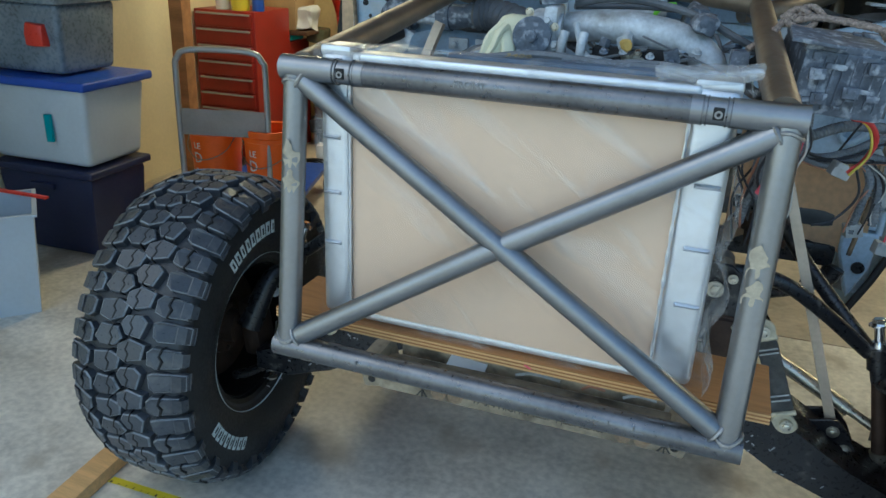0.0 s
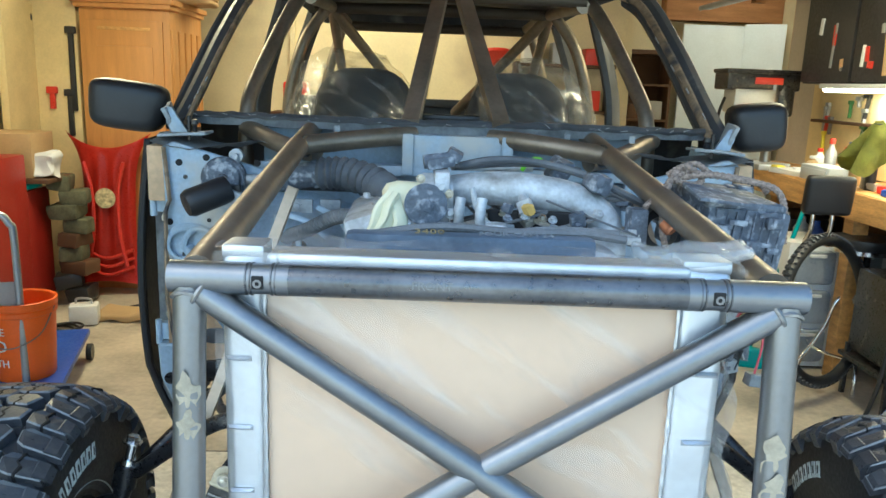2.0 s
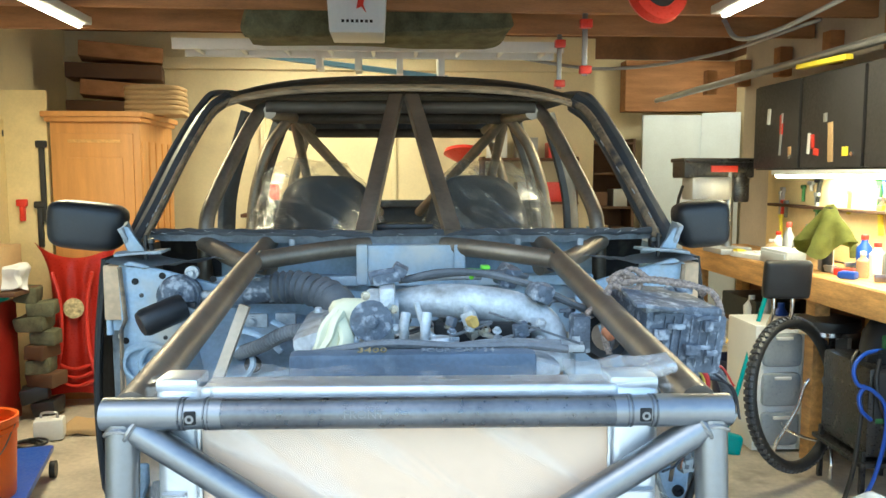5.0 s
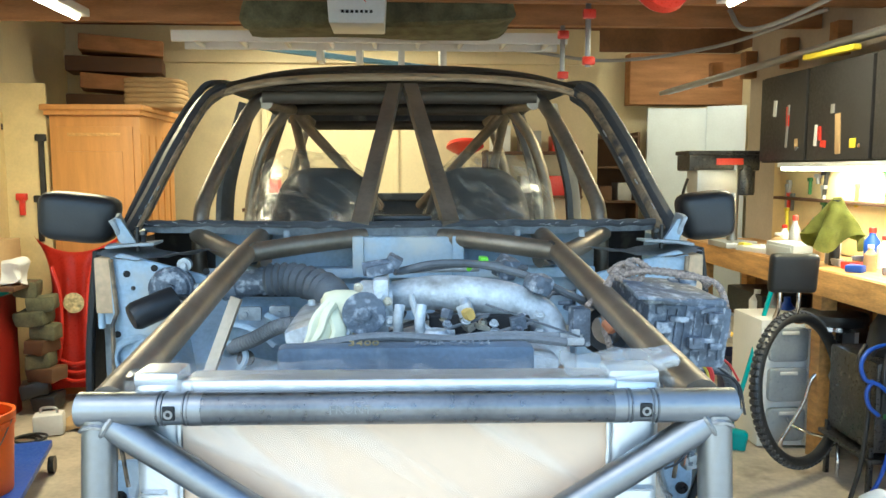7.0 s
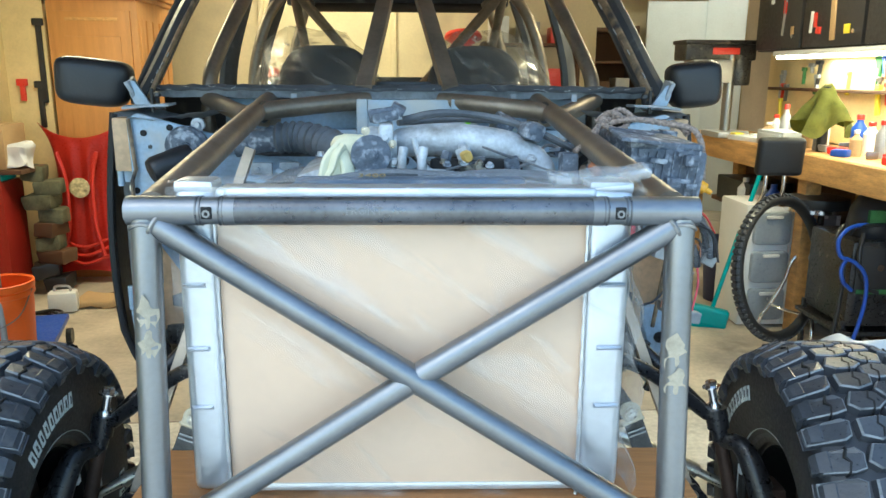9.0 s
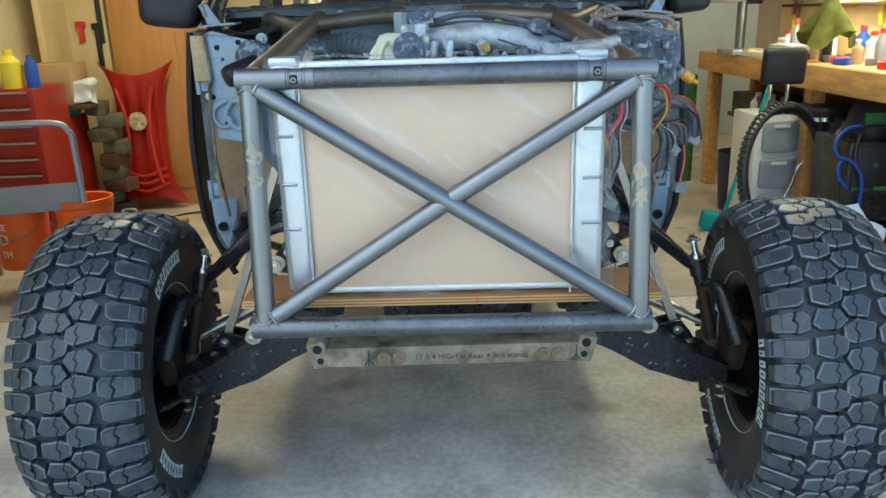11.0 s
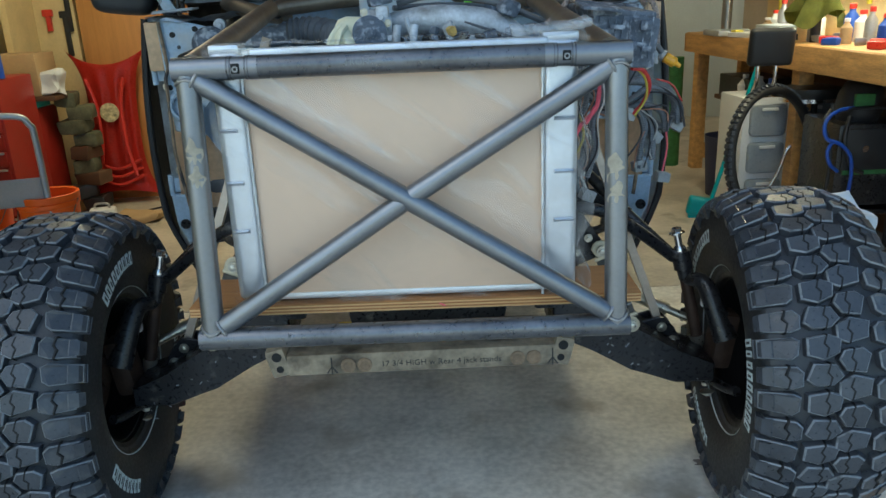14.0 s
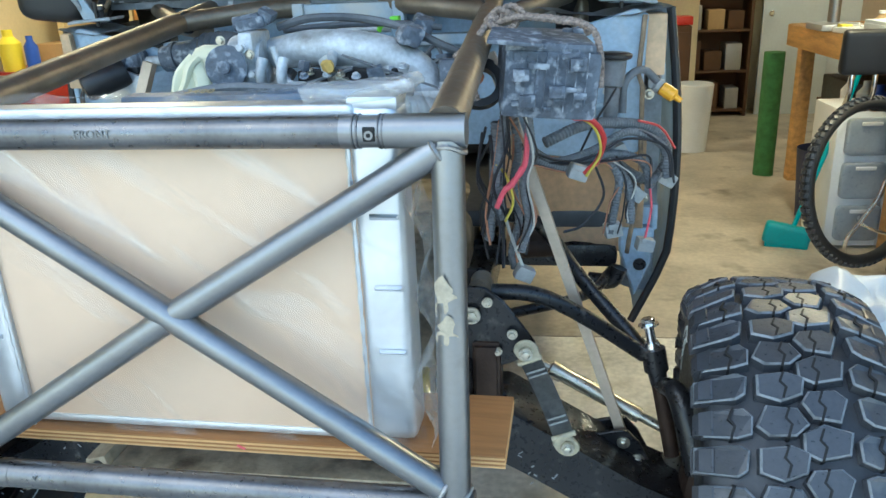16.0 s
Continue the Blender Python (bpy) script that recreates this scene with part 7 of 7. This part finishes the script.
for dx in (-0.05, 0.05):
    part("back_rod", tube([(1.975 + dx, 2.72, 1.02), (1.975 + dx, 2.72, 0.90), (2.00 + dx, 2.80, 0.81), (2.20 + dx, 2.93, 0.79)], 0.011, 5, 10), CHROME, stool)
SX, SY = 2.40, 2.97
part("seat", lathe([(0.02, 0), (0.155, 0.0), (0.17, 0.03), (0.165, 0.06), (0.1, 0.075)], (SX - 0.03, SY, 0.76), (0, 0, 1), 32), BLACK_PLASTIC, stool)
part("seat_ring", lathe([(0.150, -0.012), (0.172, -0.010), (0.172, 0.012), (0.150, 0.014)], (SX - 0.03, SY, 0.755), (0, 0, 1), 32), CHROME, stool)
part("post", rod((SX, SY, 0.44), (SX, SY, 0.77), 0.02), BLACK_PAINT, stool)
part("hub", lathe([(0.05, -0.025), (0.06, 0), (0.05, 0.025)], (SX, SY, 0.475), (0, 0, 1), 20), GREY_METAL, stool)
for a in (-0.35, 1.2, 3.05, 4.25):
    c, s_ = math.cos(a), math.sin(a)
    part("leg", tube([(SX + r * c, SY + r * s_, z) for r, z in ((0.04, 0.475), (0.10, 0.48), (0.14, 0.43), (0.17, 0.32), (0.24, 0.18), (0.285, 0.10), (0.29, 0.012))], 0.011, 5, 10), CHROME, stool)
part("foot_ring", tube([(SX + 0.235 * math.cos(k * math.pi / 12), SY + 0.235 * math.sin(k * math.pi / 12), 0.19) for k in range(25)], 0.009, 1, 8), CHROME, stool)
tyre = thing("bicycle_tyre", "knobbly black bicycle tyre leaning on the stool", "tyre", (2.0, 2.7, 0.08))
TC, TA = Vector((2.045, 2.70, 0.48)), Vector((0.5, -0.86, 0.15)).normalized()
tu = Vector((0, 0, 1)).cross(TA).normalized()
tw = TA.cross(tu)
part("casing", tube([TC + 0.368 * (math.cos(k * math.pi / 30) * tu + math.sin(k * math.pi / 30) * tw) for k in range(61)], 0.028, 1, 10), RUBBER_SIDE, tyre)
knob = box((0, 0, 0), (0.016, 0.022, 0.012), 0.002)
kme = bpy.data.meshes.new("knob")
knob.to_mesh(kme)
knob.free()
kme.materials.append(RUBBER)
for k in range(70):
    a = 2 * math.pi * k / 70
    out_v = math.cos(a) * tu + math.sin(a) * tw
    for off in (-0.6, 0.0, 0.6):
        n = (out_v * math.cos(off) + TA * math.sin(off)).normalized()
        o = new("tyre_knob", kme)
        o.parent = tyre
        pos = FRAME[0] @ (TC + 0.368 * out_v + 0.029 * n) - tyre.location
        o.matrix_basis = Matrix.Translation(pos) @ (FRAME[0].to_3x3() @ n).to_track_quat("Z", "Y").to_matrix().to_4x4()
drawers = thing("drawer_tower", "white plastic drawer tower with smoky drawers under the bench", "drawers", (2.34, 3.3, 0))
part("frame", box((2.34, 3.32, 0.38), (0.58, 0.36, 0.74), 0.012), WHITE, drawers)
for col in (-1, 1):
    for k in range(3):
        dr = part("drawer", superbox((2.34 + 0.135 * col, 3.135, 0.145 + 0.232 * k), (0.225, 0.05, 0.195), 0.25), DRAWER_GREY, drawers)
        part("pull", box((2.34 + 0.135 * col, 3.105, 0.215 + 0.232 * k), (0.10, 0.014, 0.02), 0.006), WHITE, dr)
part("centre_stile", box((2.34, 3.128, 0.38), (0.05, 0.03, 0.72), 0.006), WHITE, drawers)
for x in (2.10, 2.58):
    part("foot", rod((x, 3.2, 0.0), (x, 3.2, 0.02), 0.02), WHITE, drawers)
broom = thing("broom", "teal broom leaning on the workbench", "broom", (1.87, 3.17, 0))
part("handle", rod((1.90, 3.17, 0.10), (2.21, 3.30, 1.0), 0.013), TEAL, broom)
part("head", box((1.87, 3.16, 0.065), (0.24, 0.07, 0.12), 0.025, (0, 10, -15), seg=3), TEAL, broom)
part("bristles", box((1.87, 3.16, 0.02), (0.22, 0.06, 0.04), 0.006, (0, 0, -15)), TEAL, broom)
solo("waste_bin", lathe([(0.13, 0), (0.16, 0.42), (0.155, 0.42), (0.12, 0.02)], (2.22, 3.72, 0), (0, 0, 1), 28), NAVY, "navy plastic waste bin under the bench", "bin")
solo("rug_roll", lathe([(0.02, 0), (0.07, 0), (0.07, 0.88), (0.02, 0.88)], (2.17, 4.75, 0), (0, 0, 1), 24), GREEN, "rolled green turf stood on end", "roll")
solo("low_box", box((2.45, 3.9, 0.72), (0.3, 0.5, 0.16), 0.01), BLACK_PLASTIC, "black box on the low shelf", "box")
solo("low_box", box((2.40, 3.85, 0.13), (0.25, 0.3, 0.24), 0.01), WOOD_DARK, "dark wooden box beneath the bench", "box")
for x, y, mt in ((2.35, 3.6, BIN_WHITE), (2.32, 3.75, WHITE), (2.36, 3.45, BLUE)):
    solo("jug", lathe([(0.045, 0), (0.05, 0.12), (0.02, 0.16), (0.02, 0.19)], (x, y, 0.636), (0, 0, 1), 14), mt, "small jug on the low shelf", "jug")
# doors and shelves in the far right corner
d1 = thing("door_1", "white painted door standing in the far corner", "door", (3.0, 7.2, 0), kind="structure")
part("leaf", box((3.06, 7.22, 1.13), (0.65, 0.04, 2.26), 0.004, (0, 0, -3)), DOOR_WHITE, d1)
part("door_knob", lathe([(0.012, 0), (0.012, 0.03), (0.028, 0.04), (0.028, 0.055), (0.015, 0.065)], (2.80, 7.2, 1.0), (0, -1, 0), 16), CHROME, d1)
d2 = thing("door_2", "second white door leaf standing ajar", "door", (3.4, 7.0, 0), kind="structure")
part("leaf", box((3.56, 7.10, 1.14), (0.40, 0.04, 2.28), 0.004, (0, 0, -25)), DOOR_WHITE, d2)
solo("door_post", box((3.80, 6.85, 1.3), (0.09, 0.14, 2.6), 0.004), PINE, "honey wood post beside the white doors", "post", kind="structure")
solo("door_header", box((3.2, 7.38, 2.58), (1.3, 0.2, 0.55), 0.006), JOIST, "brown wood boards above the white doors", "header", kind="structure")
shelf = thing("shelf_unit", "dark wooden shelves full of cartons in the corner", "shelves", (2.2, 7.3, 0))
for z in (0.06, 0.45, 0.85, 1.25, 1.62, 1.95):
    part("board", box((2.27, 7.33, z), (0.72, 0.36, 0.025), 0.003), WOOD_DARK, shelf)
for x in (1.95, 2.62):
    part("side", box((x, 7.33, 1.0), (0.03, 0.36, 2.0), 0.003), WOOD_DARK, shelf)
part("back", box((2.27, 7.52, 1.0), (0.72, 0.02, 2.0), 0.002), WOOD_DARK, shelf)
for k in range(12):
    z = (0.073, 0.463, 0.863, 1.263)[k % 4]
    h = rn.uniform(0.14, 0.3)
    solo("carton", box((2.08 + 0.2 * (k // 4) + rn.uniform(-0.01, 0.01), 7.3, z + h / 2), (rn.uniform(0.12, 0.18), 0.25, h), 0.006), rn.choice((CARDBOARD, WOOD_DARK, GREY_METAL, CARDBOARD, WOOD_DARK)), "carton stored on the dark shelves", "carton", "cartons on the shelves")
solo("white_pail", lathe([(0.13, 0), (0.16, 0.55), (0.15, 0.56), (0.12, 0.02)], (1.80, 5.6, 0), (0, 0, 1), 24), WHITE, "white pail standing by the shelves", "pail")
cabd = thing("low_cabinet", "dark brown low cabinet by the back wall", "cabinet", (1.6, 6.0, 0))
part("carcass", box((1.50, 6.0, 0.50), (0.6, 0.34, 1.0), 0.008), WOOD_DARK, cabd)
part("door", box((1.36, 5.825, 0.5), (0.27, 0.015, 0.9), 0.004), WOOD_DARK, cabd)
part("door", box((1.65, 5.825, 0.5), (0.27, 0.015, 0.9), 0.004), WOOD_DARK, cabd)
solo("red_case", box((1.66, 5.95, 1.04), (0.3, 0.2, 0.07), 0.01), RED, "red case on the low cabinet", "case")
wshelf = thing("wall_shelf", "dark shelf with cartons on the back wall", "shelf", (1.3, 6.0, 1.2))
for z in (1.35, 1.75):
    part("board", box((1.25, 6.03, z), (0.9, 0.28, 0.025), 0.003), WOOD_DARK, wshelf)
for x in (0.82, 1.68):
    part("side", box((x, 6.03, 1.55), (0.025, 0.28, 0.45), 0.003), WOOD_DARK, wshelf)
for k in range(6):
    z, h = (1.363, 1.763)[k % 2], rn.uniform(0.12, 0.26)
    solo("carton", box((0.95 + 0.27 * (k // 2), 6.0, z + h / 2), (rn.uniform(0.14, 0.22), 0.2, h), 0.006), rn.choice((CARDBOARD, WHITE, GREY_METAL, RED)), "carton stored on the wall shelf", "carton", "cartons on the wall shelf")
for k, x in enumerate((-1.0, -0.7)):
    solo("gas_can", box((x - 0.1, 5.7, 1.40), (0.2, 0.2, 0.26), 0.03), (RED, WHITE)[k], "fuel can on a shelf at the back", "can")
solo("shelf", box((-0.9, 5.99, 1.25), (0.9, 0.42, 0.03), 0.003), WOOD_DARK, "plain shelf on the back wall", "shelf")
solo("red_lamp", lathe([(0.02, 0), (0.16, 0.03), (0.17, 0.06), (0.05, 0.14)], (0.62, 5.9, 1.86), (0, -0.3, -1), 24), RED, "red dished lampshade on the back wall", "lampshade")

# welder cart with blue hose and the bag beside the right wheel
FRAME[0] = Matrix.Rotation(radians(2.6), 4, "Z") @ Matrix.Translation((0.80, 1.55, 0)) @ Matrix.Scale(0.78, 4)
weld = thing("welder_cart", "black welding machine on a cart with blue hose", "welder", (1.75, 1.5, 0))
part("case", box((1.86, 1.45, 0.62), (0.46, 0.55, 0.56), 0.03), BLACK_PAINT, weld)
part("front_panel", box((1.86, 1.17, 0.72), (0.40, 0.02, 0.3), 0.008), BLACK_PLASTIC, weld)
part("lid_handle", tube([(1.64, 1.25, 0.93), (1.66, 1.22, 0.985), (1.85, 1.22, 1.0), (2.0, 1.22, 0.985)], 0.012, 5, 8), BLACK_PLASTIC, weld)
part("shelf", box((1.84, 1.45, 0.30), (0.5, 0.6, 0.03), 0.006), BLACK_PAINT, weld)
for x, y in ((1.63, 1.2), (2.05, 1.2), (1.63, 1.7), (2.05, 1.7)):
    part("post", box((x, y, 0.2), (0.03, 0.03, 0.36), 0.003), BLACK_PAINT, weld)
part("knob", rod((1.80, 1.16, 0.74), (1.80, 1.14, 0.74), 0.022), CHROME, weld)
part("green_stripe", box((1.82, 1.157, 0.58), (0.3, 0.004, 0.03), 0.001), GREEN, weld)
for k, p in enumerate(([(1.80, 1.25, 1.0), (1.62, 1.2, 0.99), (1.52, 1.15, 0.92), (1.53, 1.13, 0.82), (1.62, 1.12, 0.78), (1.70, 1.12, 0.68), (1.71, 1.12, 0.48), (1.66, 1.14, 0.2), (1.6, 1.2, 0.02)], [(1.58, 1.13, 0.81), (1.54, 1.12, 0.74), (1.555, 1.11, 0.66), (1.62, 1.12, 0.60)])):
    solo("air_hose", tube(p, 0.0125, 8, 10), BLUE, "blue air hose looped over the welder", "hose")
for p in ([(1.62, 1.3, 0.98), (1.56, 1.25, 0.9), (1.60, 1.2, 0.7), (1.58, 1.2, 0.3), (1.55, 1.25, 0.02)], [(1.7, 1.2, 0.95), (1.66, 1.15, 0.8), (1.72, 1.14, 0.62), (1.8, 1.14, 0.58)]):
    solo("welding_cable", tube(p, 0.014, 8, 10), BLACK_PLASTIC, "black welding cable hanging from the cart", "cable")
helmet = thing("welding_mask", "black welding mask resting on the machine", "mask", (1.85, 1.3, 1.0))
part("shell", crumple(lathe([(0.13, 0), (0.15, 0.06), (0.145, 0.16), (0.11, 0.24), (0.04, 0.28)], (1.84, 1.38, 0.905), (0, -0.1, 1), 28), 0.01, 6), BLACK_PLASTIC, helmet)
part("lens_frame", box((1.80, 1.235, 1.04), (0.13, 0.03, 0.10), 0.01), GREEN, helmet)
FRAME[0] = FREE
solo("plastic_bag", crumple(box((1.20, 0.92, 0.64), (0.26, 0.24, 0.24), 0.08, seg=3), 0.07, 8, 3), BIN_WHITE, "white plastic bag of rags behind the tyre", "bag")
solo("bag_stand", box((1.22, 0.98, 0.26), (0.28, 0.3, 0.50), 0.02), WOOD_DARK, "dark box under the white bag", "box")

# ---- floor clutter ----
tape = thing("tape_measure", "yellow tape measure stretched between wood blocks", "tape measure", (0, 0.3, 0))
part("blade", sheet([[(-1.15 + 2.7 * k / 20, 0.177 + 0.068 * (-1.15 + 2.7 * k / 20) + dy, 0.045 + 0.001 * abs(dy) * 100) for k in range(21)] for dy in (-0.0125, -0.006, 0, 0.006, 0.0125)], 0.0008), YELLOW, tape)
for k in range(0, 106):
    x = -1.14 + 2.68 * k / 105
    part("tick", box((x, 0.177 + 0.068 * x - 0.008, 0.0468), (0.0012 if k % 6 else 0.006, 0.008, 0.0006), 0), BLACK_INK, tape)
for x, y, a in ((1.20, 0.23, 24), (-1.235, 0.10, 8)):
    solo("wood_block", box((x, y + 0.03, 0.0215), (0.075, 0.36, 0.042), 0.003, (0, 0, a)), PLY, "short pine batten on the floor by the tyre", "batten", "wood blocks by the tyres")
rn = random.Random(9)
STAIN = material("rust_stain", (0.10, 0.045, 0.02), 0.6, 0, 0.4, 30)
SPILL = material("white_spill", (0.62, 0.64, 0.66), 0.6, 0, 0.2, 20)
OIL = material("oil_stain", (0.26, 0.23, 0.20), 0.4, 0, 0.3, 20)


def splat(x, y, r, mt, seed, z=0.0012, label="dark oil stain on the concrete"):
    g = random.Random(seed)
    bm = bmesh.new()
    ph = [g.uniform(0, 6.28) for _ in range(4)]
    ring = [bm.verts.new((x + r * math.cos(a) * (1 + 0.25 * math.sin(3 * a + ph[0]) + 0.15 * math.sin(7 * a + ph[1])), y + 0.7 * r * math.sin(a) * (1 + 0.25 * math.sin(2 * a + ph[2]) + 0.15 * math.sin(5 * a + ph[3])), z)) for a in (k * math.pi / 16 for k in range(32))]
    bm.faces.new(ring)
    return solo("stain", bm, mt, label, "stain", kind="structure", smooth=False)


splat(0.101, 0.365, 0.028, STAIN, 1, label="rust brown stain on the concrete")
splat(0.10, 0.315, 0.02, STAIN, 2, label="rust brown stain on the concrete")
splat(-0.95, 0.55, 0.05, OIL, 3)
splat(0.80, 0.62, 0.03, OIL, 4)
splat(-0.1, 0.33, 0.03, OIL, 5)
for k in range(22):
    splat(0.82 + rn.uniform(-0.1, 0.13), 0.40 + rn.uniform(-0.07, 0.09), rn.uniform(0.006, 0.03), SPILL, 20 + k, 0.0016 + 0.0001 * k, "white powder spill by the tyre")
FRAME[0] = ROOM
solo("work_glove", crumple(box((-1.93, 3.80, 0.03), (0.3, 0.2, 0.05), 0.02, seg=3), 0.03, 12, 2), CARDBOARD, "tan work glove dropped on the floor", "gloves")
FRAME[0] = FREE
case = thing("tool_case", "low black tool case with yellow ends on the floor", "case", (-0.28, 1.45, 0))
part("body", box((-0.24, 1.45, 0.05), (0.34, 0.2, 0.10), 0.012), BLACK_PLASTIC, case)
part("end_cap", box((-0.46, 1.45, 0.05), (0.10, 0.2, 0.085), 0.02), YELLOW, case)
part("end_cap", box((-0.055, 1.45, 0.05), (0.03, 0.2, 0.10), 0.01), YELLOW, case)

FRAME[0] = ROOM
charger = thing("battery_charger", "white charger box with a cord on the floor", "charger", (-2.12, 3.66, 0))
part("case", box((-2.12, 3.66, 0.07), (0.17, 0.12, 0.13), 0.02, (0, 0, 15)), WHITE, charger)
part("handle", tube([(-2.17, 3.66, 0.13), (-2.16, 3.66, 0.165), (-2.08, 3.66, 0.165), (-2.07, 3.66, 0.13)], 0.008, 4, 8), GREY_METAL, charger)
for k in range(3):
    solo("cord", tube([(-2.22 + 0.09 * math.cos(a * 0.8 + k) + 0.03 * k, 3.50 + 0.08 * math.sin(a * 0.8 + k), 0.012 + 0.012 * k) for a in range(9)], 0.007, 4, 6), BLACK_PLASTIC, "black power cord coiled on the floor", "cord", "coiled cords")
solo("cord", tube([(-2.10, 3.72, 0.05), (-2.02, 3.95, 0.012), (-1.85, 4.12, 0.012), (-1.6, 4.2, 0.012)], 0.007, 5, 6), BLACK_PLASTIC, "black power cord trailing over the floor", "cord")
